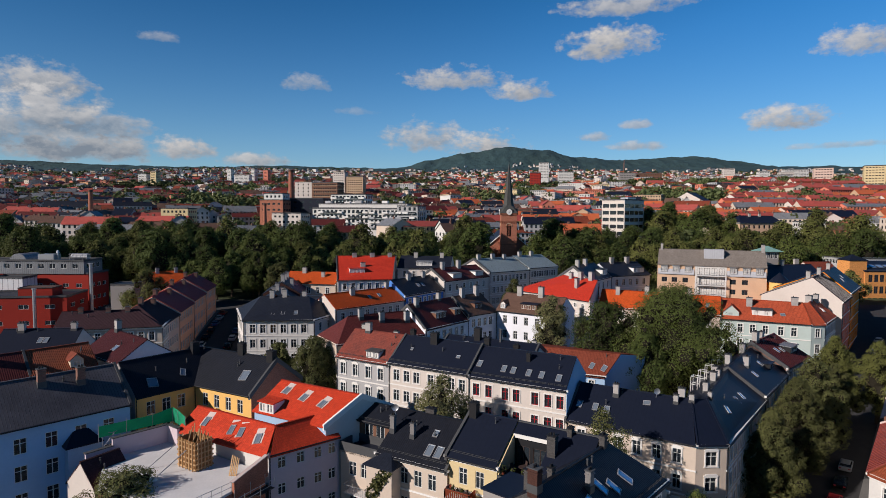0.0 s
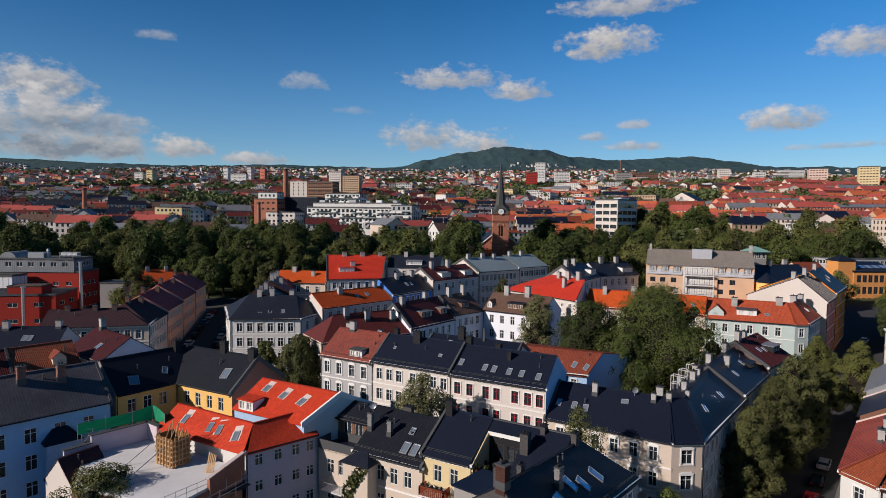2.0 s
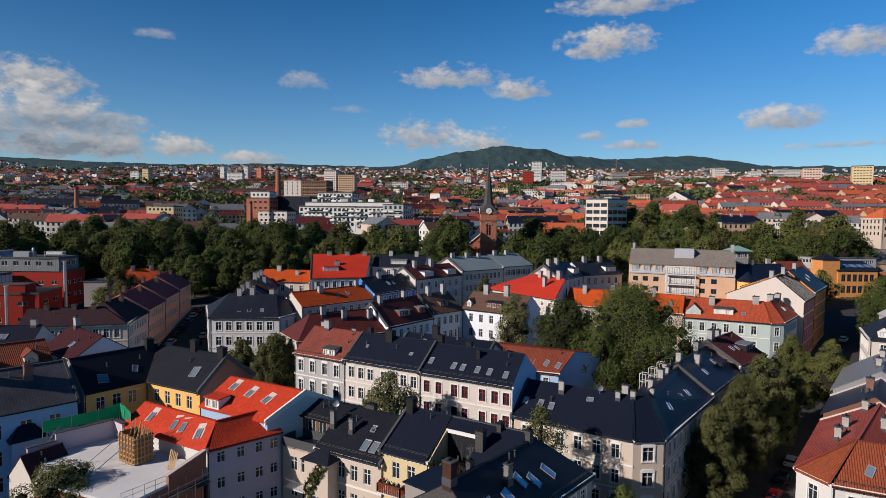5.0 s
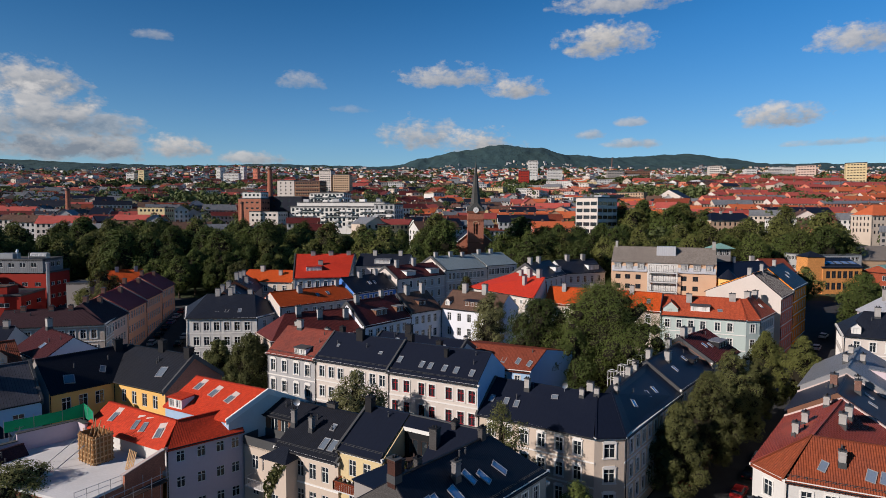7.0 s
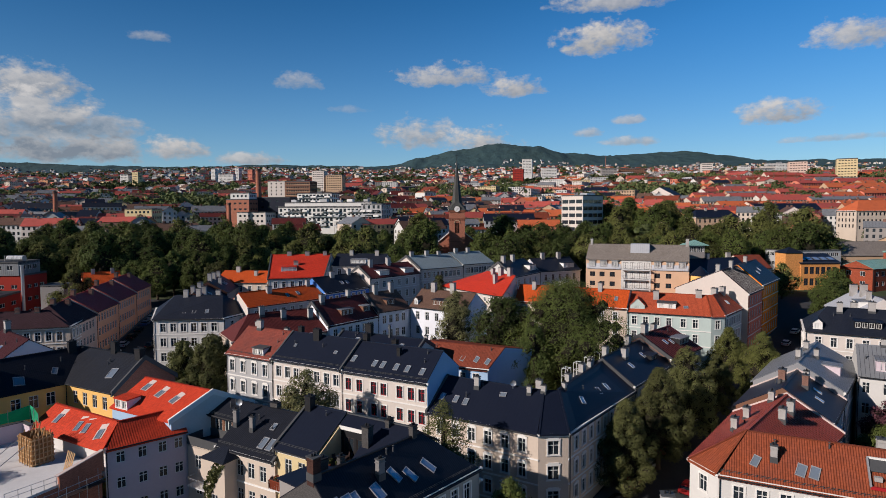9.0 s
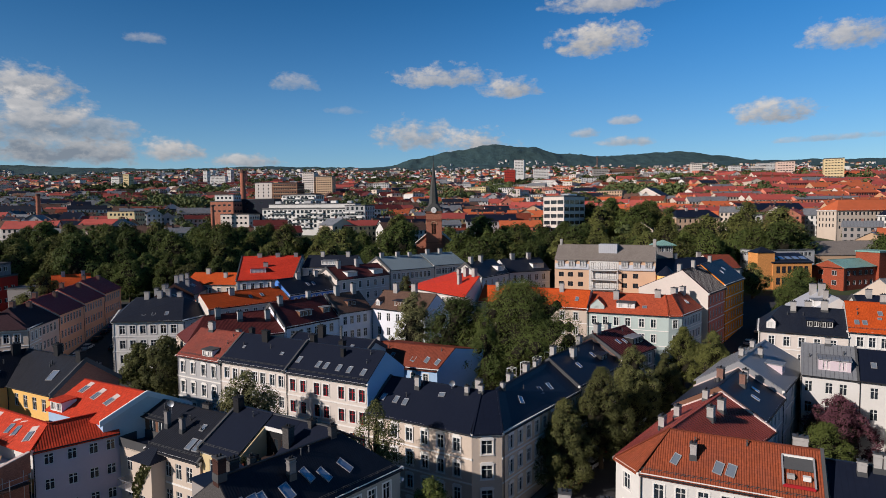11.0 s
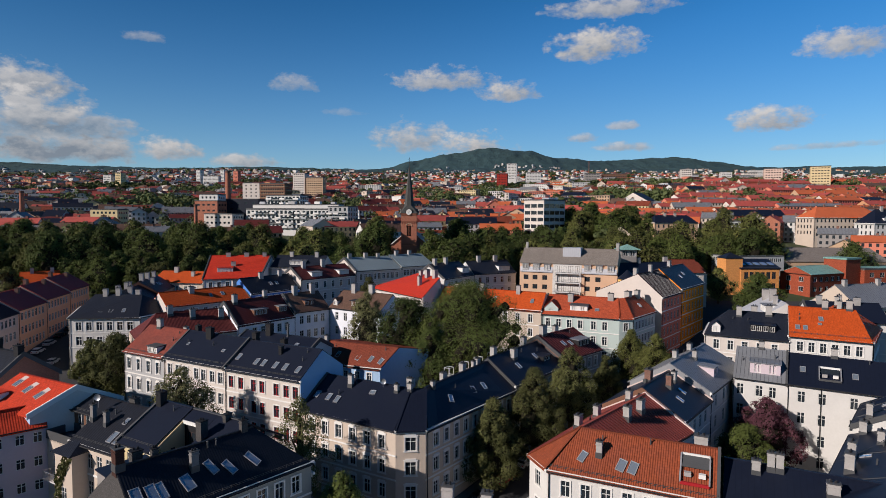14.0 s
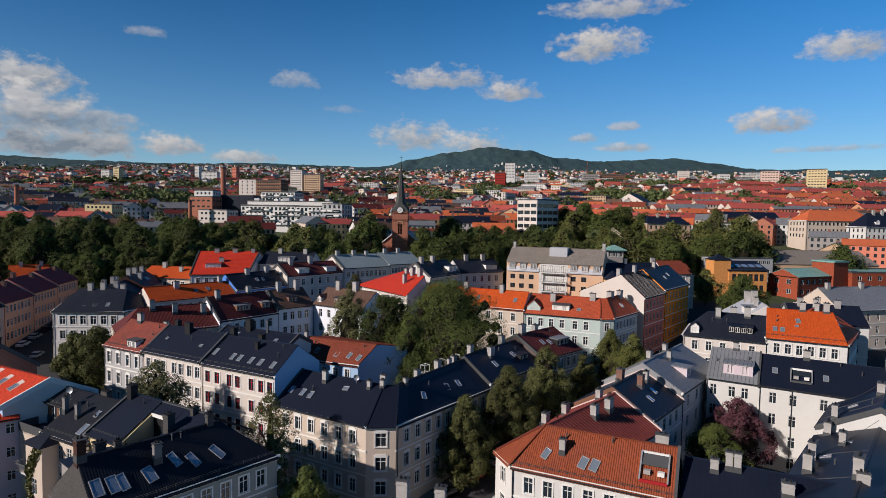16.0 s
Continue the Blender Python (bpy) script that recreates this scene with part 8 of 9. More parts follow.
# ---- the building site behind the red-tiled house ----
def make_site():
    z = 16.5
    A, B, C, D, E_ = (-42.5, 70.5), (-36.0, 74.0), (-20.9, 65.0), (-25.0, 56.0), (-37.5, 60.5)
    org = Vector((-32.0, 66.0, 3.0))
    ob = thing("building_site", org, "raw concrete floor of a house being rebuilt", "building site")
    bm = bmesh.new()
    q = [A, E_, D, C, B]
    for i in range(5):
        wall_mesh(bm, q[i], q[(i + 1) % 5], 1.5, z - 0.3, [], org)
    metre_uv(bm)
    part("wall", bm, "brick_red", ob)
    bm = bmesh.new()
    slab(bm, [V3(p, z) - org for p in q], 0.3)
    part("floor_slab", bm, "concrete", ob, "dusty pale concrete slab")
    # rough plaster walls towards the yellow house
    for a, b, h in (((-40.6, 68.6), (-36.2, 73.6), 2.3), ((-36.2, 73.6), (-34.2, 72.2), 2.3), ((-42.4, 66.2), (-40.6, 68.6), 1.4)):
        a, b = Vector((*a, 0)), Vector((*b, 0))
        d = (b - a).normalized()
        m = Matrix.Translation(V3((a + b) / 2, z) - org) @ Matrix.Rotation(math.atan2(d.y, d.x), 4, "Z")
        bm = bmesh.new()
        box(bm, m, (b - a).length, 0.35, h)
        bmesh.ops.bevel(bm, geom=bm.edges[:], offset=0.03, segments=1, affect="EDGES")
        part("rough_wall", bm, "plaster_lilac", ob, "lilac-grey raw plaster wall")
        bm = bmesh.new()
        box(bm, m @ Matrix.Translation((0, 0, h)), (b - a).length + 0.2, 0.6, 0.1)
        part("wall_cap", bm, "flashing", ob)
    # low slanting edge walls and rail along the open side
    lo, hi = Vector((-22.8, 60.3, 0)), Vector((-20.75, 65.1, 0))
    side = Vector((0.92, -0.39, 0)) * 0.18
    bm = bmesh.new()
    v = [bm.verts.new(p + k * side + Vector((0, 0, h)) - org) for k in (-1, 1) for p, h in ((lo, z - 0.5), (hi, z - 0.5), (hi, z + 1.95), (lo, z + 1.1))]
    for f in ((0, 1, 2, 3), (7, 6, 5, 4), (0, 3, 7, 4), (1, 5, 6, 2), (3, 2, 6, 7), (0, 4, 5, 1)):
        bm.faces.new([v[k] for k in f])
    bmesh.ops.recalc_face_normals(bm, faces=bm.faces)
    metre_uv(bm)
    part("edge_wall", bm, "brick_red", ob, "dark red brick edge wall with a sloping top")
    bm = bmesh.new()
    beam(bm, lo + Vector((-0.1, -0.25, z + 1.1)) - org, hi + Vector((0, 0, z + 1.98)) - org, 0.5, 0.09)
    part("edge_coping", bm, "pale_flashing", ob)
    for i in range(5):
        p = lerp((-25.5, 56.0), (-22.9, 60.1), i / 4)
        bm = bmesh.new()
        rod(bm, V3(p, z) - org, V3(p, z + 1.15) - org, 0.03, 0.03)
        part("rail_post", bm, "zinc", ob)
    for h in (0.55, 1.1):
        bm = bmesh.new()
        rod(bm, V3((-25.5, 56.0), z + h) - org, V3((-22.9, 60.1), z + h) - org, 0.025, 0.025)
        part("rail", bm, "zinc", ob)
    # working platform outside the brick wall
    wp = thing("scaffold_platform", (-22.0, 59.6, z - 0.9), "dark plank scaffold walkway along the brick wall", "scaffold")
    d = Vector((4.2, 8.4, 0)).normalized()
    n = Vector((d.y, -d.x, 0))
    for k in range(4):
        bm = bmesh.new()
        beam(bm, d * -4.7 + n * (0.32 * k - 0.2), d * 4.4 + n * (0.32 * k - 0.2), 0.28, 0.06)
        part("plank", bm, "frame_dark", wp)
    for k in range(5):
        for e in (-0.45, 1.0):
            bm = bmesh.new()
            q = d * (-4.5 + 2.2 * k) + n * e
            rod(bm, q + Vector((0, 0, -9)), q + Vector((0, 0, 1.3)), 0.035, 0.035)
            part("standard", bm, "zinc", wp)
    for h in (0.55, 1.15):
        bm = bmesh.new()
        rod(bm, d * -4.7 + n * 1.0 + Vector((0, 0, h)), d * 4.4 + n * 1.0 + Vector((0, 0, h)), 0.03, 0.03)
        part("guard_rail", bm, "zinc", wp)
    # green net on the wall top
    net = thing("safety_net", (-39, 71, z + 2.4), "green debris netting along the yellow house", "netting")
    pts = [(-42.6, 69.2), (-40.4, 71.4), (-38.2, 73.6), (-36.4, 75.2), (-35.2, 74.2), (-33.6, 72.8)]
    bm = bmesh.new()
    rows = [[bm.verts.new(V3(p, z + 2.3 + h + (0.5 if 3 <= i <= 4 else 0.0) * (h > 0.5)) - net.location + Vector((0.05 * math.sin(i * 3 + h * 5), 0.05, 0))) for i, p in enumerate(pts)] for h in (-0.2, 0.6, 1.2)]
    for r0, r1 in zip(rows, rows[1:]):
        for i in range(len(pts) - 1):
            bm.faces.new((r0[i], r0[i + 1], r1[i + 1], r1[i]))
    bmesh.ops.solidify(bm, geom=bm.faces[:], thickness=0.02)
    part("net", bm, "net_green", net)
    for p in pts:
        bm = bmesh.new()
        rod(bm, V3(p, z + 1.4) - net.location, V3(p, z + 3.8) - net.location, 0.035, 0.035)
        part("net_post", bm, "zinc", net)
    # formwork box
    fw = thing("formwork", (-29.6, 66.6, z), "brown plywood formwork box braced with timber", "formwork")
    m = pose(0, 0, 0, 0, 0, -32)
    w, h, dp = 3.2, 3.4, 2.2
    for sgn, ang, ln in ((-1, 0, w), (1, 0, w), (-1, 90, dp), (1, 90, dp)):
        off = (dp if ang == 0 else w) / 2
        mm = m @ pose(0, 0, 0, 0, 0, ang) @ pose(0, sgn * off, 0)
        bm = bmesh.new()
        box(bm, mm, ln, 0.05, h)
        part("panel", bm, "plywood", fw)
        for k in range(6):
            bm = bmesh.new()
            box(bm, mm @ pose(0, sgn * 0.09, 0.15 + k * 0.58), ln + 0.2, 0.12, 0.14)
            part("waler", bm, "timber", fw)
        for k in range(5):
            bm = bmesh.new()
            box(bm, mm @ pose(-ln / 2 + ln * (k + 0.5) / 5, sgn * 0.19, 0), 0.1, 0.08, h + 0.25 * (k % 2))
            part("stud", bm, "timber", fw)
    for k in range(8):
        bm = bmesh.new()
        x = -w / 2 + w * (k + 0.5) / 8
        beam(bm, m @ Vector((x, 0.2 * (-1) ** k, h - 0.6)), m @ Vector((x + 0.15, 0.3, h + 0.5 + 0.5 * (k % 3))), 0.09, 0.09)
        part("upright", bm, "timber", fw)
    for a, b in (((-1.8, -1.3, 2.6), (-3.8, -3.6, 0.02)), ((0.2, -1.3, 2.3), (-1.2, -3.8, 0.02))):
        bm = bmesh.new()
        beam(bm, m @ Vector(a), m @ Vector(b), 0.09, 0.09)
        part("brace", bm, "zinc", fw)
    # leaning boards, bags and planks
    bd = thing("timber_stack", (-24.6, 64.6, z), "timber boards leaning on the white wall", "timber")
    for k in range(5):
        bm = bmesh.new()
        beam(bm, (k * 0.18, -0.7, 0), (k * 0.18 + 0.1, 0.15, 2.1 - 0.1 * k), 0.14, 0.04)
        part("board", bm, "timber", bd)
    for i, (x, y) in enumerate(((-34.6, 62.5), (-33.5, 62.0), (-33.9, 63.0), (-32.7, 62.6))):
        bg = thing("building_bag", (x, y, z), "crumpled white building sack on the slab", "sack", "sacks on the slab")
        bm = bmesh.new()
        bmesh.ops.create_icosphere(bm, subdivisions=2, radius=0.5)
        for v in bm.verts:
            v.co = Vector((v.co.x * 1.3, v.co.y, max(v.co.z, -0.2) * 0.5 + 0.1)) * (1 + 0.25 * noise.noise(v.co * 3 + Vector((i, 0, 0))))
        part("sack", bm, "trim_white", bg)
    # scaffold beside the blue house
    sc = thing("scaffold_tower", (-42.6, 70.0, 12.0), "light steel scaffold tower beside the blue house", "scaffold")
    for x in (0, 1.4):
        for y in (0, 1.4):
            bm = bmesh.new()
            rod(bm, (x, y, -8), (x, y, 7.2), 0.04, 0.04)
            part("standard", bm, "zinc", sc)
    for zz in (1, 3, 5, 7):
        for a, b in (((0, 0), (1.4, 0)), ((1.4, 0), (1.4, 1.4)), ((1.4, 1.4), (0, 1.4)), ((0, 1.4), (0, 0))):
            bm = bmesh.new()
            rod(bm, (*a, zz), (*b, zz), 0.035, 0.035)
            part("ledger", bm, "zinc", sc)
        bm = bmesh.new()
        rod(bm, (0, 0, zz - 2), (1.4, 0, zz), 0.03, 0.03)
        part("diagonal", bm, "zinc", sc)
    # small gabled outhouse in front of the blue house
    house("outhouse", "small cream outhouse with a dark brown roof", (-39.4, 63.0), (-37.2, 67.1), 5.4, base=3, eave=14.9, ridge=17.6, wall="pale_cream", roof="roof_brown_dark", cornice=False, bands=False, gutter=False)


make_site()


def blue_bay():
    """The stair bay with a dark hipped hood on the blue front."""
    ob = thing("stair_bay", (-46.2, 71.2, 3.0), "blue stair bay with a dark hipped sheet roof", "bay")
    m = pose(0, 0, 0, 0, 0, 48)
    bm = bmesh.new()
    box(bm, m @ pose(0, -0.9, 0), 3.6, 1.8, 14.6)
    part("bay_wall", bm, "plaster_blue", ob)
    bm = bmesh.new()
    a = [m @ Vector(v) for v in ((-2.1, -2.1, 14.5), (2.1, -2.1, 14.5), (2.1, 0.1, 14.5), (-2.1, 0.1, 14.5))]
    t = [m @ Vector(v) for v in ((-0.6, -0.1, 16.3), (0.6, -0.1, 16.3))]
    for f in ([a[0], a[1], t[1], t[0]], [a[1], a[2], t[1]], [a[3], a[0], t[0]]):
        slab(bm, f, 0.12)
    metre_uv(bm)
    part("bay_roof", bm, "roof_dark", ob)


blue_bay()


# ---- roof terrace and penthouse between the front houses ----
def make_terrace():
    block("terrace_house", "yellow house front with a sunken roof terrace", (5.4, 60.6), (11.0, 57.2), 8, 2.5, 18.2, "pale_yellow", dict(n=3, floors=4, w=1.0, h=1.7, first=1.6, step=3.3, trim="", style="cross"), category="house", parapet=0.25)
    # roof round the sunken terrace: u along the front, v inwards
    def at(u, v, z):
        return Vector((0.863 * u + 0.505 * v, 63.8 - 0.505 * u + 0.863 * v, z))

    ph = thing("terrace_roof", at(6.2, 0, 18.2), "black sheet roof round a sunken roof terrace", "roof")
    o = ph.location.copy()
    for nm, q in (("back_slope", ((6.25, 5.5, 22.6), (15.5, 5.5, 22.6), (15.5, 11.0, 19.4), (6.25, 11.0, 19.4))), ("upper_slope", ((6.25, 4.0, 21.75), (10.6, 4.0, 21.75), (10.6, 5.5, 22.6), (6.25, 5.5, 22.6))),
                  ("front_slope", ((10.6, 0.2, 19.4), (15.5, 0.2, 19.4), (15.5, 5.5, 22.6), (10.6, 5.5, 22.6)))):
        bm = bmesh.new()
        pts = [at(*p) - o for p in q]
        slab(bm, pts if nm != "back_slope" else [pts[1], pts[0], pts[3], pts[2]][::-1], 0.2)
        metre_uv(bm)
        part(nm, bm, "roof_dark", ph)
    bm = bmesh.new()
    op = [(0.4, 1.9, 18.3, 20.4), (2.3, 3.9, 18.3, 20.4)]
    wall_mesh(bm, at(6.25, 4.2, 0), at(10.6, 4.2, 0), 18.2, 21.6, op, o)
    part("terrace_wall", bm, "black_metal", ph)
    put_windows(ph, at(6.25, 4.2, 0), at(10.6, 4.2, 0), op, o, dict(trim="", style="two", frame="frame_dark"))
    bm = bmesh.new()
    strip(bm, at(6.3, 4.0, 0), at(10.6, 4.0, 0), 21.3, 21.72, 0.1, o)
    part("fascia", bm, "trim_white", ph)
    for nm, u, mat in (("cheek_wall", 6.22, "plaster_pale_yellow"), ("cheek_wall", 10.6, "black_metal")):
        bm = bmesh.new()
        q = [bm.verts.new(at(u + du, v, z) - o) for du in (0, 0.16) for v, z in ((0.1, 18.2), (4.1, 18.2), (4.1, 21.7), (0.1, 19.3))]
        for f in ((0, 1, 2, 3), (4, 7, 6, 5), (0, 3, 7, 4), (1, 5, 6, 2), (3, 2, 6, 7), (0, 4, 5, 1)):
            bm.faces.new([q[k] for k in f])
        bmesh.ops.recalc_face_normals(bm, faces=bm.faces)
        part(nm, bm, mat, ph)
    bm = bmesh.new()
    beam(bm, at(6.25, 5.5, 22.68) - o, at(15.5, 5.5, 22.68) - o, 0.3, 0.12)
    part("ridge_cap", bm, "flashing", ph)
    for (u, v), z, w, h in (((11.3, 2.7), 20.8, 0.9, 2.1), ((12.4, 5.3), 22.3, 0.5, 0.8)):
        p = at(u, v, z)
        chimney(ph, (p.x, p.y), z, o, w, 0.9, h, "chimney_dark", -0.53, 2)
    tb = thing("terrace_table", (8.2, 61.6, 18.2), "small dark table on the roof terrace", "table")
    bm = bmesh.new()
    rod(bm, (0, 0, 0.7), (0, 0, 0.74), 0.5, 0.5, 14)
    part("tabletop", bm, "frame_dark", tb)
    for k in range(3):
        a = k * 2.1
        bm = bmesh.new()
        rod(bm, (0.3 * math.cos(a), 0.3 * math.sin(a), 0), (0.1 * math.cos(a), 0.1 * math.sin(a), 0.7), 0.025, 0.025)
        part("leg", bm, "frame_dark", tb)
    for x, y, ang in ((7.2, 62.0, 40), (9.0, 61.0, 200), (8.5, 62.6, 290)):
        c = thing("terrace_chair", (x, y, 18.2), "dark folding chair on the roof terrace", "chair", "terrace chairs")
        m = pose(0, 0, 0, 0, 0, ang)
        bm = bmesh.new()
        box(bm, m @ pose(0, 0, 0.44), 0.45, 0.45, 0.04)
        part("seat", bm, "frame_dark", c)
        bm = bmesh.new()
        box(bm, m @ pose(0, 0.21, 0.46, -8), 0.45, 0.03, 0.45)
        part("backrest", bm, "frame_dark", c)
        for i in (-1, 1):
            for j in (-1, 1):
                bm = bmesh.new()
                beam(bm, m @ Vector((i * 0.2, j * 0.2, 0)), m @ Vector((i * 0.2, j * 0.2, 0.44)), 0.03, 0.03)
                part("leg", bm, "frame_dark", c)
    for i in range(6):
        x, y = lerp((6.0, 60.8), (10.8, 58.0), i / 5)
        pl = thing("potted_plant", (x, y, 18.45), "terracotta pot with green and pink flowers", "plant", "terrace plants")
        bm = bmesh.new()
        rod(bm, (0, 0, 0), (0, 0, 0.35), 0.15, 0.2, 10)
        part("pot", bm, "roof_clay", pl)
        part("leaves", crown_mesh("leaves", 70 + i, 1.1, 0.7, 0.3, 8, 160, 0.12, 0.8, "leaf_green"), None, pl)


make_terrace()


# ---- balconies, ivy and small roofs on the cream yard front ----
def yard_front():
    block("loggia_house", "cream house front with an open loggia let into the roof", (-13.3, 70.9), (-8.45, 68.19), 3.25, 2.5, 16.9, "cream", dict(n=2, floors=4, w=1.1, h=1.75, first=1.2, step=3.35, trim="", style="cross"), category="house", parapet=1.05)
    d = Vector((13.3, -7.4, 0)).normalized()
    o = Vector((d.y, -d.x, 0))
    a = Vector((-13.3, 70.9, 0))

    def balcony(u, z, w, dep, mat, rail):
        c = a + d * u + o * dep / 2
        ob = thing("balcony", (c.x, c.y, z), "small balcony with a %s railing on the yard front" % rail, "balcony", "yard balconies")
        m = Matrix.Rotation(math.atan2(d.y, d.x), 4, "Z")
        bm = bmesh.new()
        box(bm, m @ pose(0, 0, -0.15), w, dep, 0.15)
        part("slab", bm, "concrete", ob)
        for x0, y0, x1, y1 in ((-w / 2, -dep / 2, w / 2, -dep / 2), (-w / 2, -dep / 2, -w / 2, dep / 2), (w / 2, -dep / 2, w / 2, dep / 2)):
            n = max(3, int(math.dist((x0, y0), (x1, y1)) / 0.25))
            bm = bmesh.new()
            beam(bm, m @ Vector((x0, y0, 1.0)), m @ Vector((x1, y1, 1.0)), 0.06, 0.06)
            for i in range(n + 1):
                p = Vector((x0, y0, 0)).lerp(Vector((x1, y1, 0)), i / n)
                beam(bm, m @ p, m @ (p + Vector((0, 0, 1.0))), 0.16 if mat == "timber_red" else 0.025, 0.025)
            part("railing", bm, mat, ob)
        return ob

    balcony(3.2, 12.4, 3.2, 1.5, "zinc", "steel")
    balcony(12.0, 10.2, 4.0, 1.8, "zinc", "steel")
    balcony(17.2, 15.2, 3.0, 1.4, "timber_red", "red-brown timber")
    for i in range(5):
        p = a + d * (16.0 + 0.6 * i) + o * 1.2
        pl = thing("flower_box", (p.x, p.y, 16.25), "red flowers in a box on the balcony rail", "plant", "balcony flowers")
        bm = bmesh.new()
        box(bm, pose(0, 0, -0.2, 0, 0, -29), 0.55, 0.2, 0.2)
        part("trough", bm, "frame_dark", pl)
        part("blossom", crown_mesh("blossom", 90 + i, 0.4, 0.6, 0.0, 8, 120, 0.1, 0.8, "leaf_green" if i % 2 else "leaf_purple"), None, pl)
    # bay with a small pyramid roof
    c = a + d * 7.2 + o * 0.9
    bay = thing("bay", (c.x, c.y, 2.5), "cream bay with a small dark hipped roof and ivy", "bay")
    m = Matrix.Rotation(math.atan2(d.y, d.x), 4, "Z")
    bm = bmesh.new()
    op = [(1.3, 2.3, 11.6, 13.6), (1.3, 2.3, 8.2, 10.2)]
    for p0, p1, w in (((-1.8, -1.0), (1.8, -1.0), True), ((1.8, -1.0), (1.8, 1.2), False), ((-1.8, 1.2), (-1.8, -1.0), False)):
        q0, q1 = m @ Vector((*p0, 0)), m @ Vector((*p1, 0))
        wall_mesh(bm, q0, q1, -0.5, 14.6, op if w else [], Vector((0, 0, 0)))
    part("bay_wall", bm, "plaster_cream", bay)
    put_windows(bay, m @ Vector((-1.8, -1.0, 0)), m @ Vector((1.8, -1.0, 0)), op, Vector((0, 0, 0)), dict(trim="", style="cross"))
    bm = bmesh.new()
    q = [m @ Vector(v) for v in ((-2.1, -1.4, 14.5), (2.1, -1.4, 14.5), (2.1, 2.0, 14.5), (-2.1, 2.0, 14.5))]
    top = m @ Vector((0, 1.6, 15.7))
    for i in (0, 1, 3):
        slab(bm, [q[i], q[(i + 1) % 4], top], 0.12)
    metre_uv(bm)
    part("bay_roof", bm, "roof_slate", bay)
    rng = np.random.default_rng(8)
    n = 2600
    u = np.abs(rng.normal(0, 1.0, n)) * rng.choice((-1, 1), n)
    zz = rng.uniform(0, 14.2, n)
    keep = np.abs(u - 1.5 * np.sin(zz * 0.5)) < 0.9
    u, zz = np.clip(u[keep], -1.7, 1.75), zz[keep]
    pts = np.stack([u, np.full(len(u), -1.04) - rng.uniform(0, 0.15, len(u)), zz], 1) @ np.array(m.to_3x3()).T
    t = rng.normal(size=(len(u), 3)) * 0.12
    b = rng.normal(size=(len(u), 3)) * 0.12
    v = np.stack([pts - t, pts - b, pts + t, pts + b], 1).reshape(-1, 3)
    me = bpy.data.meshes.new("ivy")
    me.from_pydata(v.tolist(), [], np.arange(len(v)).reshape(-1, 4).tolist())
    me.materials.append(MAT["leaf_olive"])
    part("ivy", me, None, bay, "browning climbing ivy")


yard_front()


# ---- street furniture, cars and more trees ----
for x, y, h, w, lf in ((-56, 190, 15, 9, "leaf_olive"), (-66, 201, 17, 11, "leaf_green"), (-49, 198, 16, 10, "leaf_deep"), (-77, 205, 17, 11, "leaf_deep"), (-58, 208, 18, 12, "leaf_deep"), (-40, 206, 17, 11, "leaf_green"), (-30, 204, 16, 11, "leaf_deep"), (130, 158, 15, 11, "leaf_deep"), (118, 138, 13, 8, "leaf_green")):
    make_tree("street_tree", "leafy tree at the end of the street by the park", stand(x, y), int(200 + x), h, w, 3, 40, 11000, 0.44, 0.9, lf)


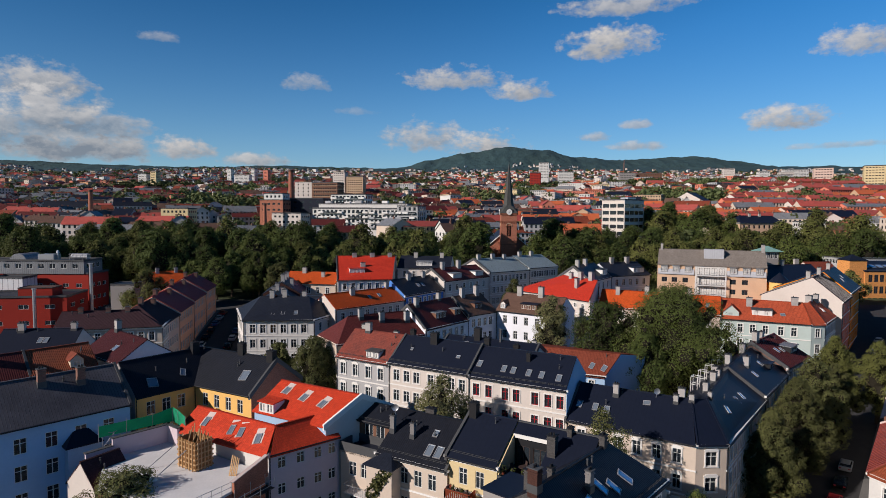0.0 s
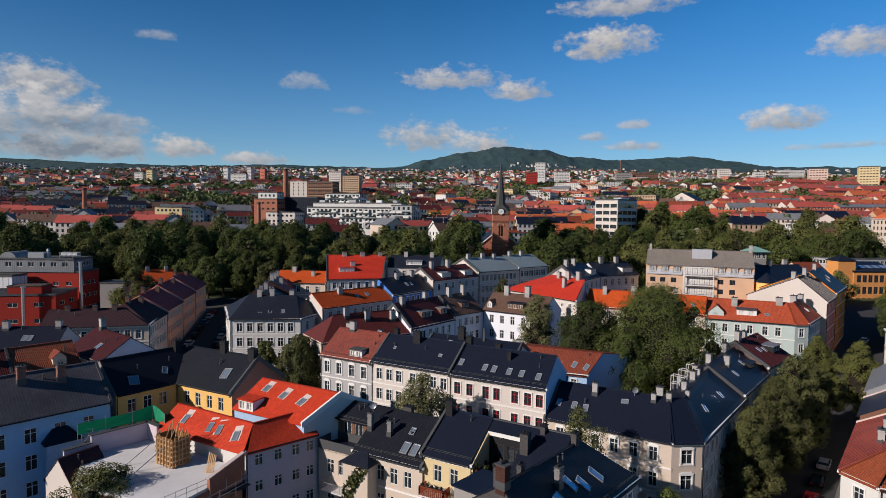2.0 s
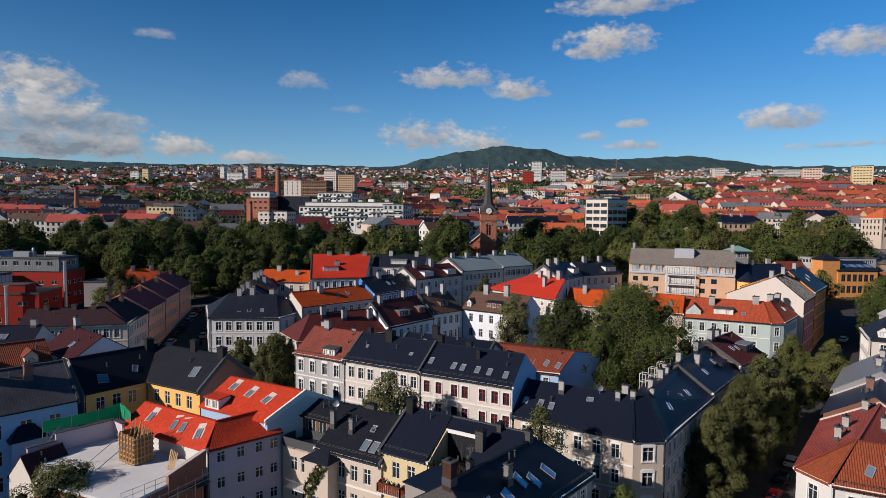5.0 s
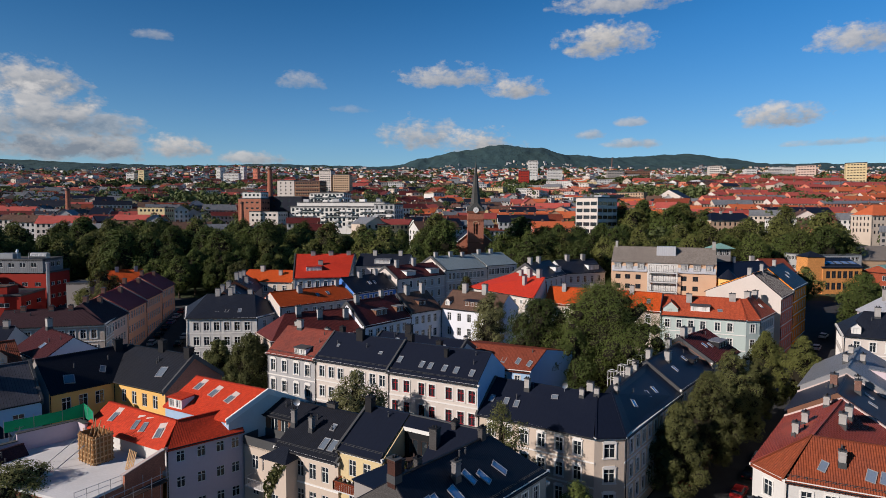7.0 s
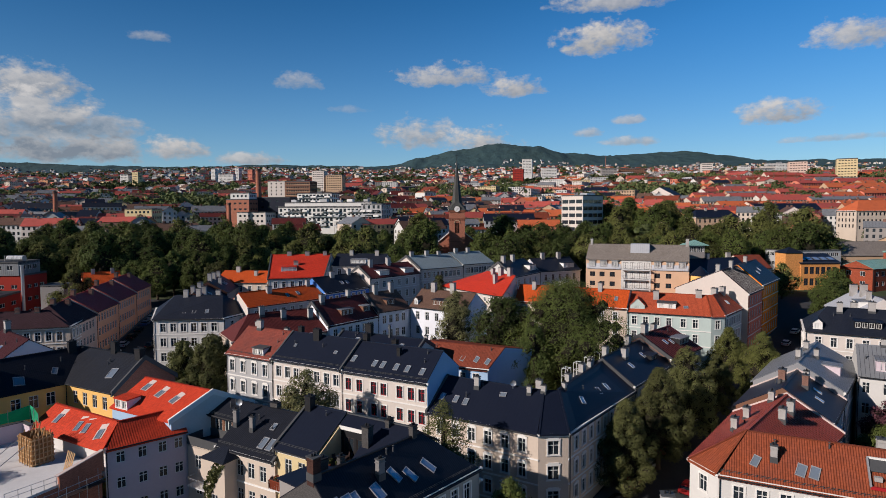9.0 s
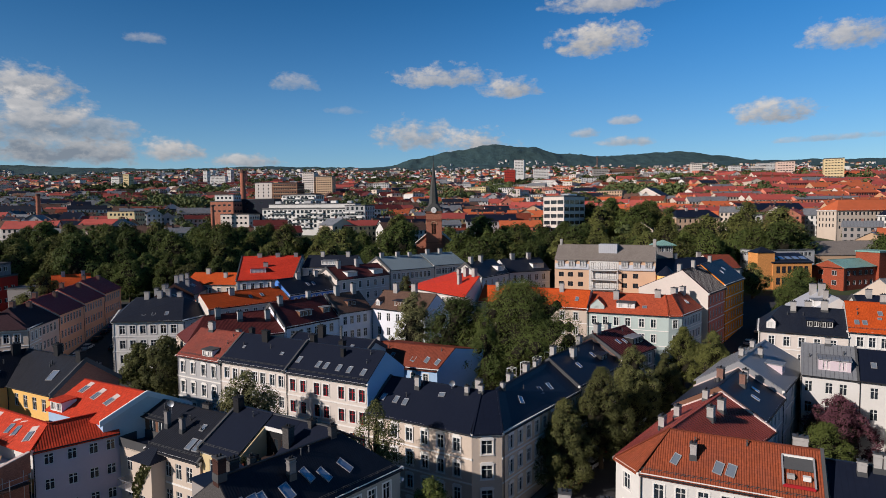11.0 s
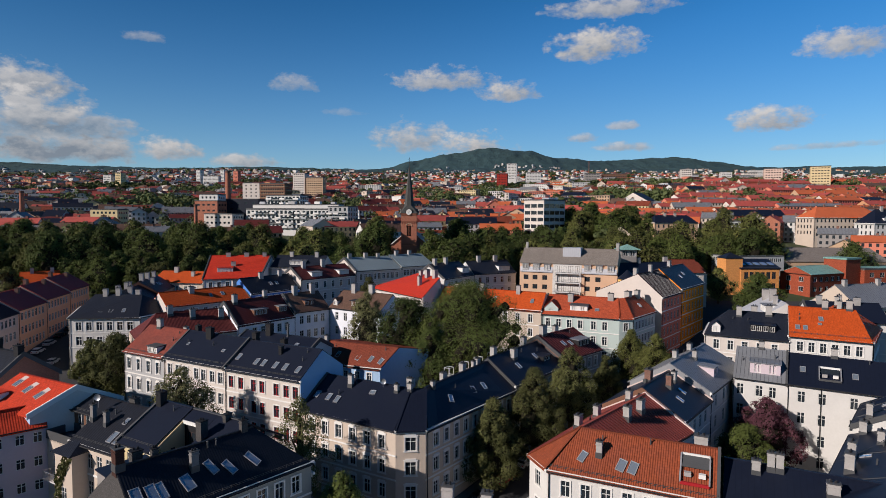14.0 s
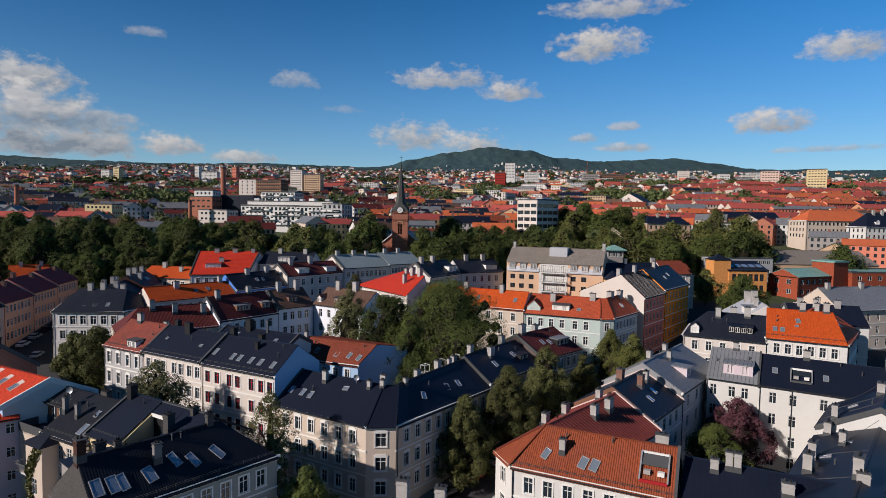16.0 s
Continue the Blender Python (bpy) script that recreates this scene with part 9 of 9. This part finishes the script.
def make_car(name, label, x, y, ang, paint):
    ob = thing(name, (x, y, ground_height(x, y)), label, "car", "parked cars")
    ob.rotation_euler = (0, 0, radians(ang))
    bm = bmesh.new()
    prof = [(-2.1, 0.35), (-2.1, 0.85), (-1.9, 0.95), (-1.0, 1.0), (2.0, 0.9), (2.15, 0.7), (2.15, 0.35)]
    a = [bm.verts.new((px_, -0.85, pz)) for px_, pz in prof]
    b = [bm.verts.new((px_, 0.85, pz)) for px_, pz in prof]
    bm.faces.new(a[::-1])
    bm.faces.new(b)
    for i in range(len(prof)):
        j = (i + 1) % len(prof)
        bm.faces.new((a[i], a[j], b[j], b[i]))
    bmesh.ops.recalc_face_normals(bm, faces=bm.faces)
    bmesh.ops.bevel(bm, geom=bm.edges[:], offset=0.06, segments=2, affect="EDGES")
    part("body", bm, paint, ob)
    for nm, z0, z1, i0, i1, mt in (("cabin_glass", 0.93, 1.32, 0.0, 0.16, "glass"), ("cabin_roof", 1.32, 1.46, 0.15, 0.26, paint)):
        bm = bmesh.new()
        lo = [bm.verts.new(v) for v in ((-1.7 + i0, -0.78 + i0, z0), (1.0 - 2 * i0, -0.78 + i0, z0), (1.0 - 2 * i0, 0.78 - i0, z0), (-1.7 + i0, 0.78 - i0, z0))]
        hi = [bm.verts.new(v) for v in ((-1.6 + i1, -0.72 + i1 * 0.5, z1), (0.75 - 2 * i1, -0.72 + i1 * 0.5, z1), (0.75 - 2 * i1, 0.72 - i1 * 0.5, z1), (-1.6 + i1, 0.72 - i1 * 0.5, z1))]
        bm.faces.new(lo[::-1])
        bm.faces.new(hi)
        for i in range(4):
            bm.faces.new((lo[i], lo[(i + 1) % 4], hi[(i + 1) % 4], hi[i]))
        part(nm, bm, mt, ob)
    for sx in (-1.35, 1.35):
        for sy in (-0.8, 0.8):
            bm = bmesh.new()
            rod(bm, (sx, sy - 0.1, 0.33), (sx, sy + 0.1, 0.33), 0.33, 0.33, 14)
            wh = part("wheel", bm, "black_metal", ob)
    for sy in (-0.6, 0.6):
        bm = bmesh.new()
        box(bm, pose(2.12, sy, 0.62), 0.1, 0.35, 0.14)
        part("headlight", bm, "trim_white", ob)
        bm = bmesh.new()
        box(bm, pose(-2.09, sy, 0.68), 0.08, 0.3, 0.14)
        part("tail_light", bm, "frame_red", ob)
    return ob


for nm, c, rough in (("car_silver", (0.42, 0.43, 0.45), 0.3), ("car_black", (0.015, 0.016, 0.018), 0.25), ("car_white", (0.72, 0.72, 0.72), 0.3), ("car_blue", (0.03, 0.07, 0.18), 0.3), ("car_red", (0.30, 0.02, 0.02), 0.3)):
    node_mat(nm, c, rough=rough, metal=0.2, grain=10, vary=0.03, stain=0.1, bump=0.0, spec=0.5)
rngc = random.Random(9)
PAINT = ["car_silver", "car_black", "car_white", "car_blue", "car_red", "car_black", "car_silver"]
for x, y, ang, n, dx, dy in ((-59.5, 128.0, 102, 9, -1.25, 6.2), (-53.5, 133.0, 102, 8, -1.25, 6.4), (95.0, 131.0, 50, 6, 4.0, 4.8), (101.0, 127.0, 50, 5, 4.2, 5.0), (47.0, 71.5, 50, 5, 4.1, 4.9), (39.6, 73.0, 50, 7, 4.1, 4.9), (25.5, 73.0, -28, 2, -6.0, 3.4)):
    for i in range(n):
        if rngc.random() < 0.2:
            continue
        c = rngc.choice(PAINT)
        make_car("car", "%s parked car beside the kerb" % c.replace("car_", ""), x + dx * i, y + dy * i, ang + rngc.uniform(-2, 2), c)


def kerb_strip(name, label, a, b, w):
    a, b = Vector((*a, 0)), Vector((*b, 0))
    d = (b - a).normalized()
    n = Vector((-d.y, d.x, 0))
    bm = bmesh.new()
    k = 14
    rows = []
    for i in range(k + 1):
        p = a.lerp(b, i / k)
        row = []
        for s, up in ((0, -0.3), (0, 0.13), (1, 0.13), (1, -0.3)):
            q = p + n * w * s
            row.append(bm.verts.new((q.x, q.y, ground_height(q.x, q.y) + up)))
        rows.append(row)
    for r0, r1 in zip(rows, rows[1:]):
        for i in range(3):
            bm.faces.new((r0[i], r1[i], r1[i + 1], r0[i + 1]))
    bmesh.ops.recalc_face_normals(bm, faces=bm.faces)
    tagged(part(name, bm, "pavement"), label, "pavement", kind="structure")


node_mat("pavement", (0.16, 0.155, 0.15), rough=0.9, grain=4, vary=0.2, stain=0.4)
kerb_strip("pavement", "grey paved walk beside the peach row", (-61.0, 118.0), (-73.0, 184.0), 1.8)
kerb_strip("pavement", "grey paved walk along the beige street wing", (38.5, 73.0), (74.0, 114.5), 2.4)
kerb_strip("pavement", "grey paved walk below the clay-roofed corner", (46.0, 66.5), (80.0, 107.0), -2.4)


def roof_frames():
    """White steel rails standing along the back of the dark street wing's roof."""
    for i in range(6):
        p = lerp((39.5, 92.0), (53.0, 110.0), i / 5)
        ob = thing("roof_frame", (p[0], p[1], 18.2), "white steel exit frame on the roof edge", "roof frame", "roof exit frames")
        m = pose(0, 0, 0, 0, 0, 51)
        for x in (-0.6, 0.6):
            for y in (-0.5, 0.5):
                bm = bmesh.new()
                rod(bm, m @ Vector((x, y, 0)), m @ Vector((x, y, 2.6)), 0.05, 0.05)
                part("post", bm, "frame_white", ob)
        for z in (1.3, 2.55):
            for a, b in (((-0.6, -0.5), (0.6, -0.5)), ((0.6, -0.5), (0.6, 0.5)), ((0.6, 0.5), (-0.6, 0.5)), ((-0.6, 0.5), (-0.6, -0.5))):
                bm = bmesh.new()
                rod(bm, m @ Vector((*a, z)), m @ Vector((*b, z)), 0.045, 0.045)
                part("rail", bm, "frame_white", ob)
    for x, y, z in ((29.5, 81.3, 20.7), (-6.5, 70.9, 21.5)):
        ob = thing("satellite_dish", (x, y, z), "round grey satellite dish on the roof", "satellite dish", "satellite dishes")
        bm = bmesh.new()
        rod(bm, (0, 0, -0.6), (0, 0, 0.7), 0.04, 0.04)
        part("mast", bm, "zinc", ob)
        bm = bmesh.new()
        rings = [[bm.verts.new((0.45 * r * math.cos(a * math.pi / 8), -0.12 + 0.14 * r * r * -1, 0.8 + 0.45 * r * math.sin(a * math.pi / 8))) for a in range(16)] for r in (0.35, 0.7, 1.0)]
        c = bm.verts.new((0, -0.12, 0.8))
        for i in range(16):
            bm.faces.new((c, rings[0][i], rings[0][(i + 1) % 16]))
            for r0, r1 in zip(rings, rings[1:]):
                bm.faces.new((r0[i], r1[i], r1[(i + 1) % 16], r0[(i + 1) % 16]))
        part("dish", bm, "zinc", ob)


roof_frames()
